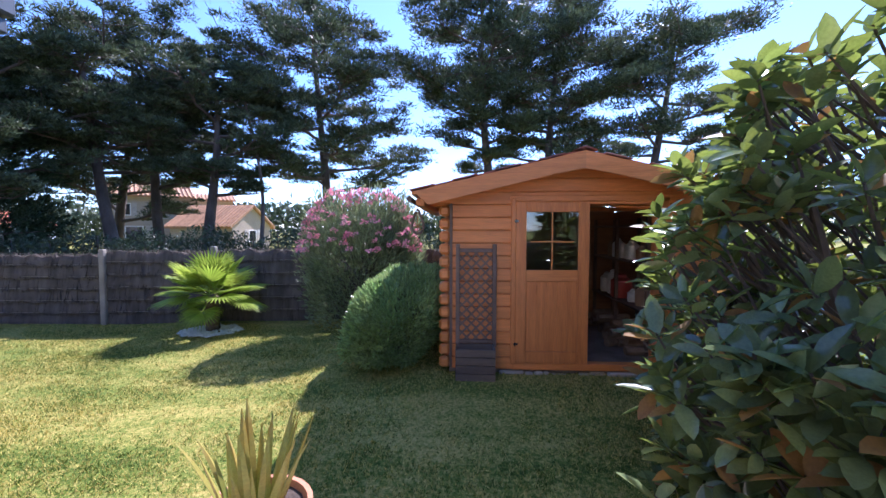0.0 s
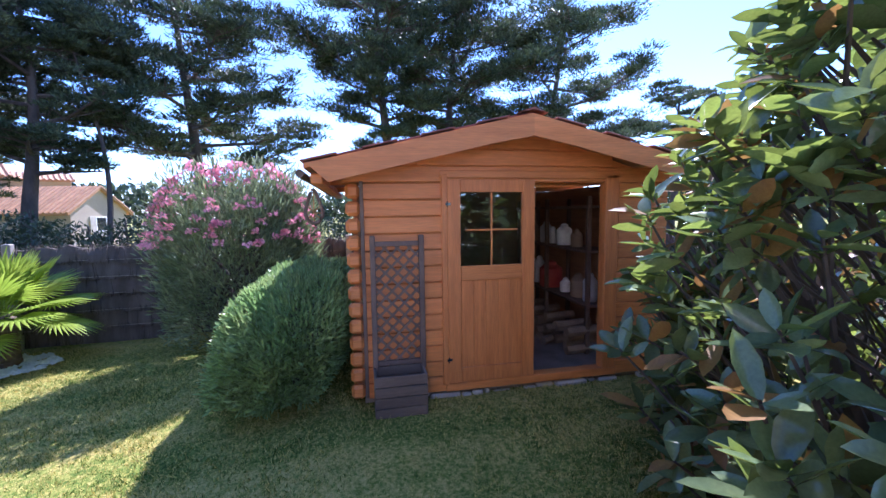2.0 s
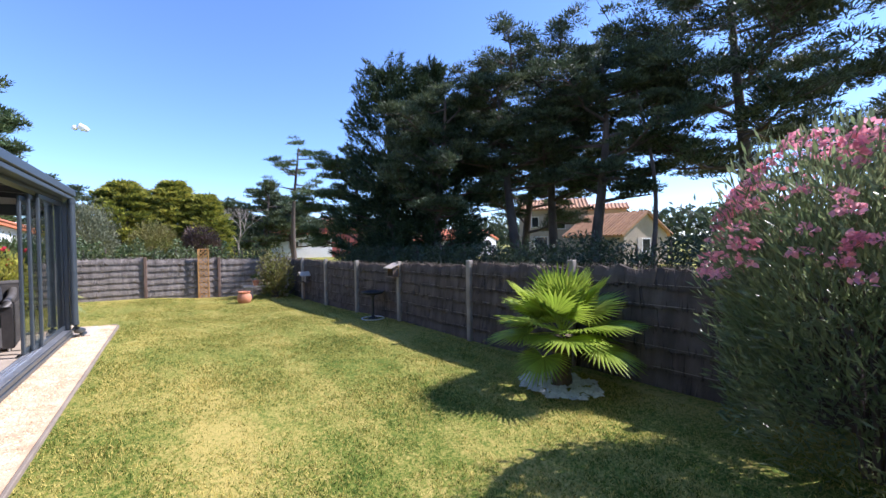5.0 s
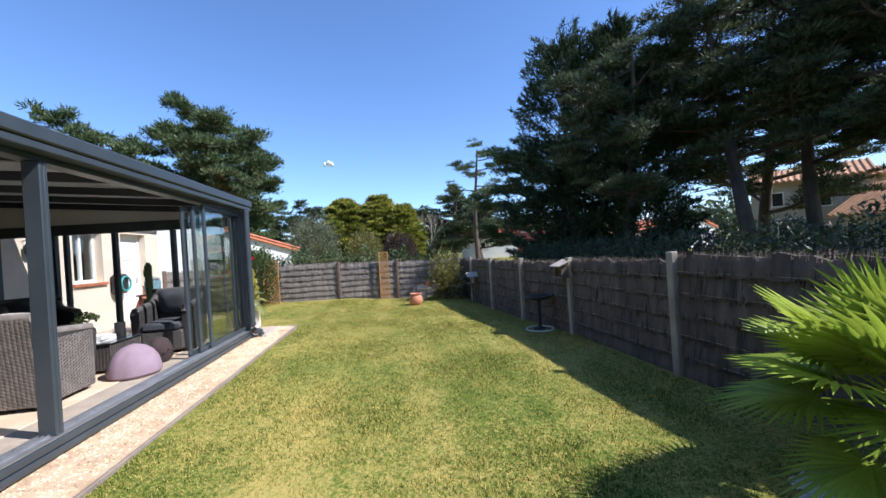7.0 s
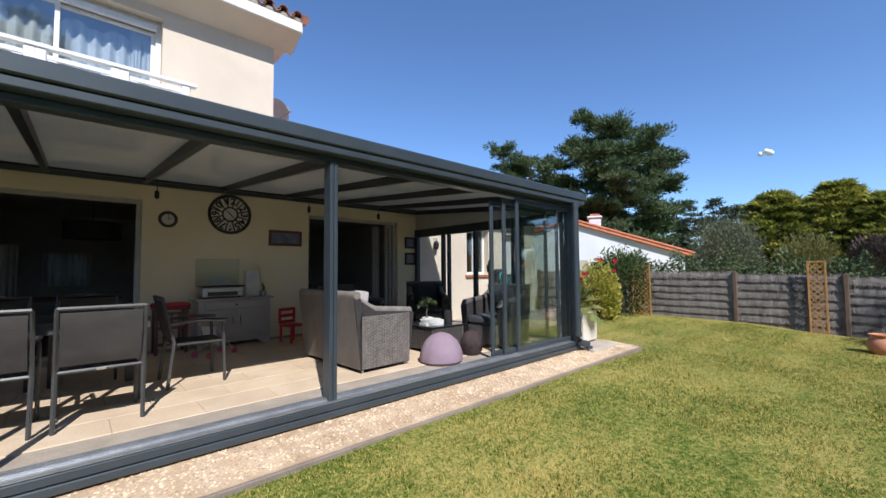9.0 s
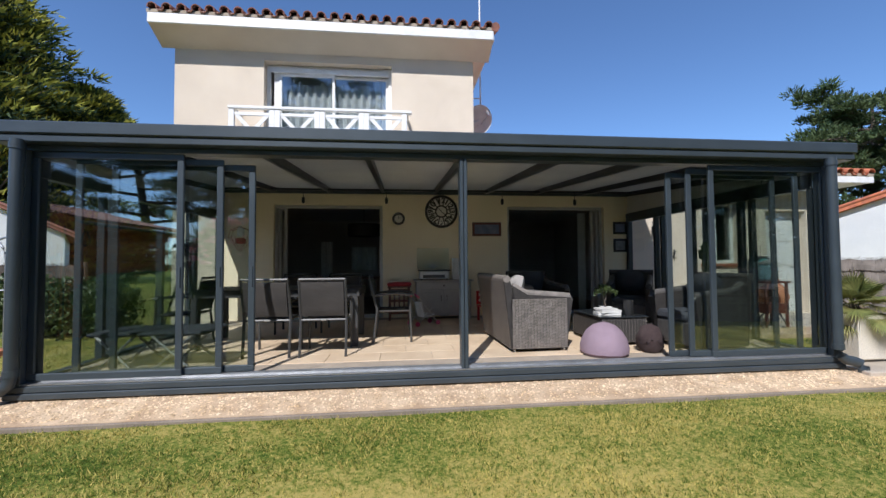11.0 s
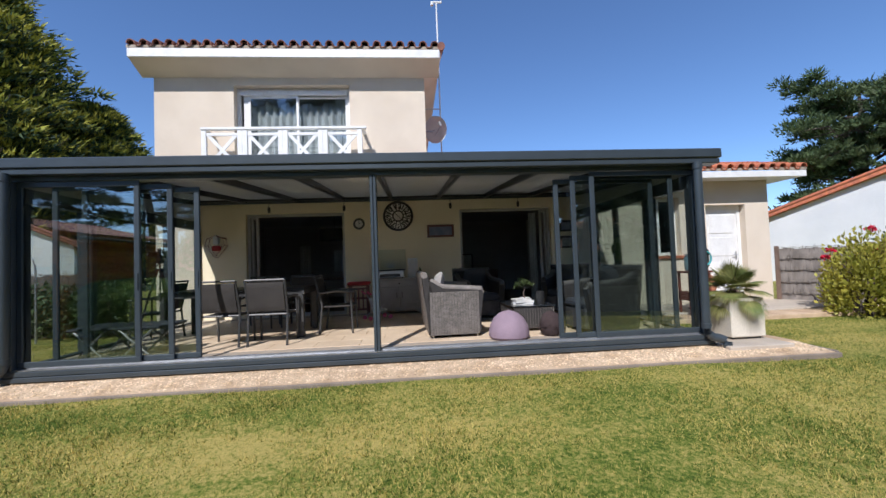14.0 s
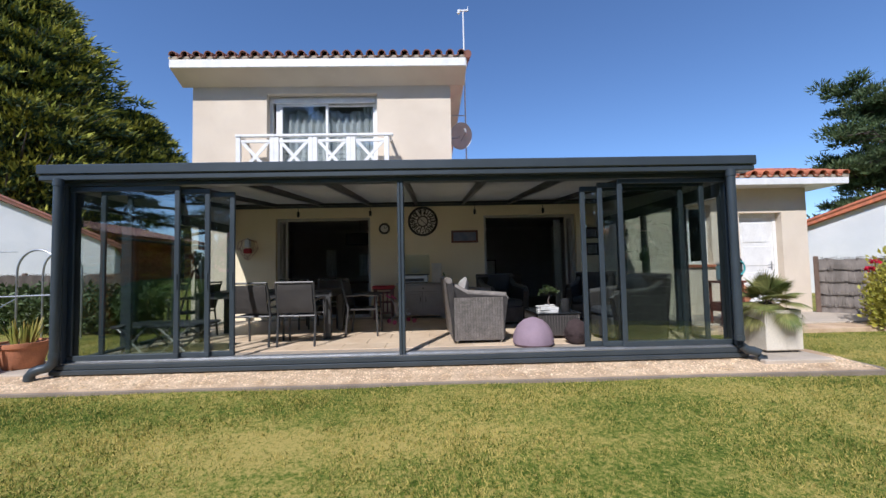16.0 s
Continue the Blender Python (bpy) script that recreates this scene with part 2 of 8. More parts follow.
M["oleander"] = mat("oleander_leaf", (0.17, 0.225, 0.10), (0.25, 0.29, 0.14), 3, 0.35, bump=0, island=0.35, trans=0.35, spec=0.5)
# Oleander leaf darkened to stand for the shade beside the shed.
M["oleander_shaded"] = mat("shaded_narrow_leaf", (0.07, 0.105, 0.05), (0.11, 0.15, 0.07), 3, 0.35, bump=0, island=0.35, trans=0.25, spec=0.5)
M["magnolia"] = mat("magnolia_leaf", (0.14, 0.20, 0.09), (0.21, 0.27, 0.12), 6, 0.16, bump=0, island=0.4, trans=0.42, spec=0.7, trans_col=(1.0, 0.95, 0.35))
M["magnolia_rust"] = mat("magnolia_leaf_rusty", (0.26, 0.13, 0.04), (0.34, 0.20, 0.05), 6, 0.5, bump=0, island=0.3, trans=0.35, spec=0.4)
M["pink"] = mat("pink_petal", (0.86, 0.31, 0.38), (0.90, 0.47, 0.52), 8, 0.6, bump=0, island=0.2, trans=0.35)
M["red_petal"] = mat("red_petal", (0.70, 0.02, 0.07), (0.55, 0.015, 0.05), 8, 0.6, bump=0, island=0.2, trans=0.3)
M["palm"] = mat("palm_frond", (0.25, 0.36, 0.035), (0.36, 0.44, 0.06), 4, 0.38, bump=0, island=0.22, trans=0.42, spec=0.5)
M["palm_grey"] = mat("dull_palm_frond", (0.17, 0.21, 0.06), (0.34, 0.32, 0.12), 4, 0.45, bump=0, island=0.25, trans=0.3)
M["fibre"] = mat("palm_trunk_fibre", (0.10, 0.07, 0.045), (0.17, 0.12, 0.08), 12, 0.95, bump=0.9, bscale=60)
M["aloe"] = mat("aloe_leaf", (0.30, 0.33, 0.07), (0.46, 0.33, 0.07), 4, 0.45, bump=0.05, island=0.2, trans=0.25)
M["terracotta"] = mat("terracotta", (0.58, 0.24, 0.12), (0.48, 0.20, 0.11), 6, 0.8, bump=0.2, bscale=70)
M["soil"] = mat("dark_soil", (0.05, 0.035, 0.025), (0.08, 0.055, 0.04), 12, 1.0, bump=0.8, bscale=60)
M["pane"] = glass("veranda_glass", (0.80, 0.86, 0.83), 0.24)
M["pane_clear"] = glass("clear_glass", (0.93, 0.955, 0.945), 0.06)
M["pane_win"] = glass("window_glass", (0.80, 0.85, 0.85), 0.09)
M["pane_sky"] = glass("coated_window_glass", (0.84, 0.88, 0.90), 0.18)
M["dark_room"] = mat("room_paint", (0.60, 0.59, 0.57), (0.54, 0.53, 0.51), 1.5, 0.8, bump=0.1)
M["far_wall"] = mat("far_house_render", (0.50, 0.43, 0.33), (0.43, 0.36, 0.28), 0.8, 0.9, bump=0.3)
M["white_wall"] = mat("white_house_render", (0.80, 0.80, 0.79), (0.72, 0.73, 0.73), 0.9, 0.9, bump=0.3)
M["shutter"] = mat("pale_shutter", (0.55, 0.50, 0.43), None, 5, 0.6)
M["dark_pane"] = mat("dark_window_pane", (0.03, 0.035, 0.04), None, 3, 0.1, bump=0, spec=0.8)
M["red_wall"] = mat("red_house_render", (0.42, 0.13, 0.10), (0.36, 0.11, 0.09), 0.8, 0.9)


# ---- mesh helpers ----
class Shape:
    """Collects plain geometry for one mesh."""

    def __init__(self):
        self.v, self.f = [], []

    def add(self, verts, faces):
        k = len(self.v)
        self.v += [tuple(p) for p in verts]
        self.f += [tuple(i + k for i in q) for q in faces]
        return self

    def box(self, x0, x1, y0, y1, z0, z1, c=0.0, m=None):
        """A box with chamfered edges of width c."""
        lo, hi = (min(x0, x1), min(y0, y1), min(z0, z1)), (max(x0, x1), max(y0, y1), max(z0, z1))
        mid, half = [(a + b) / 2 for a, b in zip(lo, hi)], [(b - a) / 2 for a, b in zip(lo, hi)]
        c = min(c, *(h * 0.9 for h in half))
        if c <= 0:
            v = [[mid[i] + s[i] * half[i] for i in range(3)] for s in [(a, b, d) for a in (-1, 1) for b in (-1, 1) for d in (-1, 1)]]
            f = [(0, 1, 3, 2), (4, 6, 7, 5), (0, 4, 5, 1), (2, 3, 7, 6), (0, 2, 6, 4), (1, 5, 7, 3)]
        else:
            v, at = [], {}
            for sx in (-1, 1):
                for sy in (-1, 1):
                    for sz in (-1, 1):
                        for ax in range(3):
                            s = (sx, sy, sz)
                            at[(s, ax)] = len(v)
                            v.append([mid[i] + s[i] * (half[i] - (0 if i == ax else c)) for i in range(3)])
            f = []
            for ax in range(3):
                o1, o2 = (ax + 1) % 3, (ax + 2) % 3
                for s in (-1, 1):
                    q = []
                    for a, b in ((-1, -1), (1, -1), (1, 1), (-1, 1)):
                        t = [0, 0, 0]
                        t[ax], t[o1], t[o2] = s, a, b
                        q.append(at[(tuple(t), ax)])
                    f.append(tuple(q if s > 0 else q[::-1]))
                for a in (-1, 1):
                    for b in (-1, 1):
                        t0, t1 = [0, 0, 0], [0, 0, 0]
                        t0[ax], t1[ax] = -1, 1
                        t0[o1] = t1[o1] = a
                        t0[o2] = t1[o2] = b
                        q = [at[(tuple(t0), o1)], at[(tuple(t1), o1)], at[(tuple(t1), o2)], at[(tuple(t0), o2)]]
                        f.append(tuple(q if a * b > 0 else q[::-1]))
            for sx in (-1, 1):
                for sy in (-1, 1):
                    for sz in (-1, 1):
                        s = (sx, sy, sz)
                        q = [at[(s, 0)], at[(s, 1)], at[(s, 2)]]
                        f.append(tuple(q if sx * sy * sz > 0 else q[::-1]))
        if m is not None:
            v = [m @ Vector(p) for p in v]
        return self.add(v, f)

    def tube(self, pts, rads, n=8, caps=True):
        """A round tube along points; rads: one radius or one for each point."""
        pts = [Vector(p) for p in pts]
        rads = rads if isinstance(rads, (list, tuple)) else [rads] * len(pts)
        v, f = [], []
        for i, p in enumerate(pts):
            d = (pts[min(i + 1, len(pts) - 1)] - pts[max(i - 1, 0)]).normalized()
            a = d.cross(Vector((0, 0, 1)) if abs(d.z) < 0.9 else Vector((1, 0, 0))).normalized()
            b = d.cross(a)
            v += [p + rads[i] * (math.cos(2 * math.pi * k / n) * a + math.sin(2 * math.pi * k / n) * b) for k in range(n)]
        for i in range(len(pts) - 1):
            for k in range(n):
                f.append((i * n + k, i * n + (k + 1) % n, (i + 1) * n + (k + 1) % n, (i + 1) * n + k))
        if caps:
            f += [tuple(range(n))[::-1], tuple(range((len(pts) - 1) * n, len(pts) * n))]
        return self.add(v, f)

    def lathe(self, prof, at=(0, 0, 0), n=20):
        """A turned body from (radius, height) pairs."""
        v, f = [], []
        for r, z in prof:
            v += [(at[0] + r * math.cos(2 * math.pi * k / n), at[1] + r * math.sin(2 * math.pi * k / n), at[2] + z) for k in range(n)]
        for i in range(len(prof) - 1):
            for k in range(n):
                f.append((i * n + k, i * n + (k + 1) % n, (i + 1) * n + (k + 1) % n, (i + 1) * n + k))
        f += [tuple(range(n))[::-1], tuple(range((len(prof) - 1) * n, len(prof) * n))]
        return self.add(v, f)

    def prism(self, poly, a, b, axis="y"):
        """A polygon in the other two axes, drawn out from a to b along one axis."""
        def put(p, w):
            return (w, p[0], p[1]) if axis == "x" else (p[0], w, p[1]) if axis == "y" else (p[0], p[1], w)
        k = len(poly)
        v = [put(p, a) for p in poly] + [put(p, b) for p in poly]
        f = [tuple(range(k))[::-1], tuple(range(k, 2 * k))] + [(i, (i + 1) % k, k + (i + 1) % k, k + i) for i in range(k)]
        return self.add(v, f)

    def mesh(self, name, material, smooth=False):
        me = bpy.data.meshes.new(name)
        me.from_pydata(self.v, [], self.f)
        me.validate()
        bm = bmesh.new()
        bm.from_mesh(me)
        bmesh.ops.recalc_face_normals(bm, faces=bm.faces)
        bm.to_mesh(me)
        bm.free()
        me.materials.append(material)
        if smooth:
            me.shade_smooth()
            me.set_sharp_from_angle(angle=radians(40))
        return me


def fast_mesh(name, verts, faces, material):
    """A mesh from arrays; every face has the same number of corners."""
    me = bpy.data.meshes.new(name)
    k = faces.shape[1]
    me.vertices.add(len(verts))
    me.vertices.foreach_set("co", np.ascontiguousarray(verts, np.float32).ravel())
    me.loops.add(faces.size)
    me.loops.foreach_set("vertex_index", np.ascontiguousarray(faces, np.int32).ravel())
    me.polygons.add(len(faces))
    me.polygons.foreach_set("loop_start", np.arange(0, faces.size, k, dtype=np.int32))
    me.update(calc_edges=True)
    me.materials.append(material)
    return me


def part(name, data, material=None, parent=None, label="", smooth=False, kind="", at=None):
    """One mesh object under a thing or a part; data is a Shape or a mesh."""
    me = data.mesh(name, material, smooth) if isinstance(data, Shape) else data
    ob = new(name, me)
    if parent:
        ob.parent = parent
    if at is not None:
        ob.matrix_basis = at
    return tagged(ob, label, kind=kind)


def thing(name, label, category, at=None, group="", kind=""):
    ob = new(name)
    ob.empty_display_size = 0.1
    if at is not None:
        ob.matrix_basis = at
    return tagged(ob, label, category, group, kind)


def solid(name, data, material, label, category="", kind="", smooth=False, group=""):
    return tagged(part(name, data, material, smooth=smooth), label, category, group, kind)


def unit(a):
    return a / np.maximum(np.linalg.norm(a, axis=-1, keepdims=True), 1e-9)


def leaves(base, way, length, width, rng, fold=0.0, tri=False):
    """Leaf blades as triangles or as folded rhombs, from arrays of base points and directions."""
    n = len(base)
    length, width = np.broadcast_to(length, n)[:, None], np.broadcast_to(width, n)[:, None]
    side = unit(np.cross(way, unit(rng.normal(size=(n, 3)))))
    up = np.cross(side, way)
    if tri:
        v = np.stack([base - side * width / 2, base + side * width / 2, base + way * length], 1)
        return v.reshape(-1, 3), np.arange(3 * n).reshape(-1, 3)
    mid = base + way * length * 0.5
    v = np.stack([base, mid + side * width / 2 + up * fold * width, base + way * length, mid - side * width / 2 + up * fold * width], 1)
    return v.reshape(-1, 3), (np.arange(n)[:, None, None] * 4 + np.array([[0, 1, 2], [0, 2, 3]])).reshape(-1, 3)


def joined(pieces):
    vs, fs, k = [], [], 0
    for v, f in pieces:
        vs.append(v), fs.append(f + k)
        k += len(v)
    return np.concatenate(vs), np.concatenate(fs)


def smooth_step(a):
    a = np.clip(a, 0, 1)
    return a * a * (3 - 2 * a)


def level(x, y):
    """The height of the ground: terrace level at the house, falling gently to the fence."""
    x, y = np.asarray(x, float), np.asarray(y, float)
    z = -0.07 - 0.15 * smooth_step((y - 2.0) / 2.6) - 0.08 * smooth_step((-x - 9) / 5) * smooth_step((y + 1) / 3)
    z = z - 0.06 * smooth_step((y - 5) / 2) * smooth_step((-x - 4) / 2)
    z = z + 0.12 * smooth_step((x + 3) / 3) * smooth_step((y - 2) / 2)
    return z + 0.075 * smooth_step((x + 0.7) / 0.9) * smooth_step((y - 3.3) / 0.8)


# ---- ground ----
def axis_steps(lo, hi, step, far):
    near = np.arange(lo, hi + 1e-6, step)
    out = np.array([1, 3, 7, 15, 30, 60, 120, 250, 600, 1500.0])
    return np.concatenate([lo - out[::-1], near, hi + out])


gx, gy = axis_steps(-20, 7, 0.3, 0), axis_steps(-6, 10, 0.3, 0)
GX, GY = np.meshgrid(gx, gy, indexing="ij")
GZ = level(GX, GY) + 0.008 * np.sin(GX * 2.3) * np.sin(GY * 1.9 + 1)
gi = np.arange(GX.size).reshape(GX.shape)
gf = np.stack([gi[:-1, :-1], gi[1:, :-1], gi[1:, 1:], gi[:-1, 1:]], -1).reshape(-1, 4)
ground_mesh = fast_mesh("ground", np.stack([GX, GY, GZ], -1).reshape(-1, 3), gf, M["lawn"])
ground = tagged(new("ground", ground_mesh), "mown lawn with dry yellow patches", "lawn", kind="structure")

# gravel strip along the veranda, with a border of edging
rng = np.random.default_rng(3)
gs = Shape()
gs.prism([(0.6, -0.09), (0.6, 0.005), (1.5, 0.005), (2.05, -0.035), (2.05, -0.12)], -11.0, 3.0, "x")
solid("gravel_strip", gs, M["gravel"], "strip of pale pinkish gravel along the veranda", kind="structure")
gp = rng.uniform((-11.0, 1.55), (2.9, 2.02), (9000, 2))
gz = np.where(gp[:, 1] < 1.5, 0.005, 0.005 - 0.04 * (gp[:, 1] - 1.5) / 0.55)
octa = np.array([[1, 0, 0], [0, 1, 0], [-1, 0, 0], [0, -1, 0], [0, 0, 1.0]])
octf = np.array([[0, 1, 4], [1, 2, 4], [2, 3, 4], [3, 0, 4]])


def stones(xy, z, size, seed):
    r = np.random.default_rng(seed)
    n = len(xy)
    a = r.uniform(0, 6.3, n)
    s = size * r.uniform(0.6, 1.4, (n, 3)) * np.array([1, 0.75, 0.6])
    t = octa[None] * s[:, None] + r.normal(0, 0.12, (n, 5, 3)) * size
    c, d = np.cos(a)[:, None], np.sin(a)[:, None]
    v = np.stack([t[..., 0] * c - t[..., 1] * d + xy[:, :1], t[..., 0] * d + t[..., 1] * c + xy[:, 1:], t[..., 2] + z[:, None]], -1)
    return v.reshape(-1, 3), (np.arange(n)[:, None, None] * 5 + octf).reshape(-1, 3)


tagged(new("gravel", fast_mesh("gravel", *stones(gp, gz, 0.0135, 5), M["pebble"])), "loose pale and reddish gravel stones", "gravel", kind="stuff")
edge = Shape().box(-11.05, 3.0, 2.05, 2.085, -0.14, -0.038, 0.008).box(-11.05, -11.0, 0.9, 2.05, -0.14, -0.02, 0.008)
solid("gravel_edging", edge, M["edging"], "thin weathered edging between gravel and lawn", kind="structure")
pv = Shape().box(-10.75, -9.9, 0.7, 1.80, -0.08, 0.03, 0.012)
solid("paving_slab", pv, M["concrete"], "pale concrete slab at the veranda corner", kind="structure")
pv = Shape().box(-15.6, -9.9, -2.5, -1.0, -0.25, 0.03, 0.012)
solid("side_path", pv, M["concrete"], "pale concrete path along the wing", kind="structure")
gs2 = Shape().box(-15.6, -9.9, -1.0, -0.45, -0.25, 0.0, 0.01)
solid("side_gravel", gs2, M["gravel"], "pinkish gravel bed before the wing", kind="structure")
pv = Shape().box(-1.35, 0.4, 0.75, 1.5, -0.08, 0.03, 0.012)
solid("paving_slab_2", pv, M["concrete"], "concrete slab under the flower pots", kind="structure")

def value_noise(x, y, cell, seed):
    """Smooth random field between 0 and 1 over the plan."""
    g = np.random.default_rng(seed).random((256, 256))
    u, v = x / cell, y / cell
    i, j = np.floor(u).astype(int), np.floor(v).astype(int)
    a, b = smooth_step(u - i), smooth_step(v - j)
    i, j, i2, j2 = i % 256, j % 256, (i + 1) % 256, (j + 1) % 256
    return (g[i, j] * (1 - a) + g[i2, j] * a) * (1 - b) + (g[i, j2] * (1 - a) + g[i2, j2] * a) * b


# grass blades on the lawn, thicker in tufts
n = 560000
gxy = rng.uniform((-16.6, 2.1), (3.4, 7.4), (n, 2))
extra = np.concatenate([rng.uniform((-16.6, -0.4), (-11.1, 2.1), (30000, 2)), rng.uniform((-0.6, -1.5), (3.4, 2.1), (30000, 2))])
gxy = np.concatenate([gxy, extra])
tuft = 0.55 * value_noise(gxy[:, 0], gxy[:, 1], 0.07, 1) + 0.45 * value_noise(gxy[:, 0], gxy[:, 1], 0.22, 2)
patch = value_noise(gxy[:, 0], gxy[:, 1], 1.3, 4)
on_gravel = (gxy[:, 1] < 2.1) & (gxy[:, 1] > 0.6) & (gxy[:, 0] > -2) & (gxy[:, 0] < 3.0)
keep_ = (rng.random(len(gxy)) < 0.25 + 1.1 * tuft * (0.6 + 0.6 * patch)) & ~on_gravel
gxy, tuft = gxy[keep_], tuft[keep_]
base = np.column_stack([gxy, level(gxy[:, 0], gxy[:, 1]) - 0.004])
way = unit(np.column_stack([rng.normal(0, 0.6, (len(base), 2)), np.ones(len(base))]))
bv, bf = leaves(base, way, rng.uniform(0.014, 0.036, len(base)) * (0.5 + 1.3 * tuft), rng.uniform(0.004, 0.009, len(base)), rng, tri=True)
tagged(new("grass", fast_mesh("grass", bv, bf, M["blade"])), "short mown grass blades", "grass", kind="stuff")


# ---- house ----
YW, YF = -2.5, 1.48


def wall_with_holes(name, x0, x1, z0, z1, y0, y1, holes, material, label):
    """A wall along x with rectangular openings (x0, x1, z0, z1) through it."""
    xs = sorted({x0, x1, *[h[0] for h in holes], *[h[1] for h in holes]})
    zs = sorted({z0, z1, *[h[2] for h in holes], *[h[3] for h in holes]})
    s = Shape()
    for a, b in zip(xs, xs[1:]):
        run = None
        for c, d in zip(zs, zs[1:]):
            free = any(h[0] < (a + b) / 2 < h[1] and h[2] < (c + d) / 2 < h[3] for h in holes)
            if free:
                if run:
                    s.box(a, b, y0, y1, *run)
                run = None
            else:
                run = (run[0] if run else c, d)
        if run:
            s.box(a, b, y0, y1, *run)
    bm_me = s.mesh(name, material)
    bm = bmesh.new()
    bm.from_mesh(bm_me)
    bmesh.ops.remove_doubles(bm, verts=bm.verts, dist=0.0005)
    seen, drop = {}, []
    for f in bm.faces:
        k = tuple(round(v, 3) for v in f.calc_center_median())
        if k in seen:
            drop += [f, seen[k]]
        seen[k] = f
    bmesh.ops.delete(bm, geom=list(set(drop)), context="FACES")
    bmesh.ops.recalc_face_normals(bm, faces=bm.faces)
    bm.to_mesh(bm_me)
    bm.free()
    return tagged(new(name, bm_me), label, kind="structure")


D1, D2 = (-4.60, -2.50, 0.14, 2.38), (-9.26, -7.16, 0.14, 2.38)
WN, DR = (-12.40, -11.52, 1.16, 2.52), (-14.05, -13.05, 0.05, 2.32)
wall_with_holes("wall_south_veranda", -9.86, -1.45, -0.2, 3.1, YW - 0.3, YW, [D1, D2], M["render_in"], "pale yellow painted wall inside the veranda")
wall_with_holes("wall_south_wing", -14.65, -9.86, -0.2, 2.95, YW - 0.3, YW, [WN, DR], M["render"], "cream rendered wall of the wing")
wall_with_holes("wall_south_end", -1.45, -0.65, -0.2, 3.1, YW - 0.3, YW, [], M["render"], "cream rendered wall beside the veranda")
UW = (-4.79, -2.30, 3.25, 5.23)
wall_with_holes("wall_upper_south", -6.47, -0.65, 3.1, 5.56, YW - 0.3, YW, [UW], M["render"], "cream rendered upper storey wall")
s = Shape().box(-6.47, -6.17, -9.5, YW - 0.3, 2.6, 5.56).box(-0.95, -0.65, -9.5, YW - 0.3, -0.2, 5.56).box(-14.65, -14.35, -9.5, YW - 0.3, -0.2, 2.95)
solid("wall_house_sides", s, M["render"], "cream rendered side and rear walls", kind="structure")

# rooms behind the two sliding doors
wall_with_holes("wall_rear", -14.65, -0.95, -0.2, 5.4, -9.8, -9.5, [(-4.4, -3.2, 0.8, 2.2), (-9.2, -8.0, 0.8, 2.2)], M["render"], "cream rendered rear wall")
wall_with_holes("wall_inner_rear", -9.9, -0.99, 0, 2.62, -8.0, -7.9, [(-4.1, -3.45, 1.15, 1.65)], M["dark_room"], "dim inner rear wall with two windows")
s = Shape().box(-0.99, -0.95, -7.9, -2.8, 0, 2.7).box(-14.3, -14.25, -7.9, -2.8, 0, 2.7).box(-10.4, -10.3, -7.9, -2.8, 0, 2.7).box(-14.25, -9.9, -8.0, -7.9, 0, 2.7)
solid("wall_inner", s, M["dark_room"], "dim grey inner room walls", kind="structure")
solid("ceiling_inner", Shape().box(-14.6, -0.95, -8.0, -2.8, 2.62, 2.7), M["dark_room"], "dim room ceiling", kind="structure")
M["parquet"] = mat("brown_room_floor", (0.16, 0.11, 0.08), (0.12, 0.08, 0.06), 3, 0.4)
solid("floor_inner", Shape().box(-14.6, -0.95, -8.0, -2.8, 0.0, 0.13), M["parquet"], "brown room floor", kind="structure")

# veranda floor bed under the tiles
solid("floor_veranda", Shape().box(-9.84, -1.46, YW, 1.36, -0.1, 0.134), M["joint"], "mortar bed of the veranda floor", kind="structure")


def frame_bars(s, x0, x1, z0, z1, y, w, d, c=0.006):
    s.box(x0, x1, y - d / 2, y + d / 2, z0, z0 + w, c).box(x0, x1, y - d / 2, y + d / 2, z1 - w, z1, c)
    s.box(x0, x0 + w, y - d / 2, y + d / 2, z0 + w, z1 - w, c).box(x1 - w, x1, y - d / 2, y + d / 2, z0 + w, z1 - w, c)
    return s


def sliding_door(name, hole, slid, label):
    """A white-grey patio door, its leaves slid open."""
    x0, x1, z0, z1 = hole
    d = thing(name, label, "door", kind="structure")
    M.setdefault("frame_grey", mat("pale_grey_frame", (0.52, 0.52, 0.50), (0.46, 0.46, 0.45), 5, 0.4, bump=0.05))
    part("door_frame", frame_bars(Shape(), x0, x1, z0, z1, YW - 0.14, 0.06, 0.10), M["frame_grey"], d)
    a, b = (x0 + 0.05, x0 + 0.20) if slid == "low" else (x1 - 0.20, x1 - 0.05)
    for k, off in enumerate((0.0, 0.05)):
        leaf = part("door_leaf", frame_bars(Shape(), a, b, z0 + 0.05, z1 - 0.05, YW - 0.20 - off, 0.05, 0.04), M["frame_grey"], d)
    part("shutter_box", Shape().box(x0, x1, YW - 0.13, YW - 0.02, z1 + 0.004, z1 + 0.02, 0.005), M["frame_grey"], d)
    part("threshold", Shape().box(x0, x1, YW - 0.28, YW - 0.01, z0 - 0.02, z0 + 0.012, 0.004), M["alu_grey"], d)
    return d


sliding_door("door_1", D1, "high", "wide pale grey sliding patio door, slid open")
sliding_door("door_2", D2, "low", "wide pale grey sliding patio door, slid open")

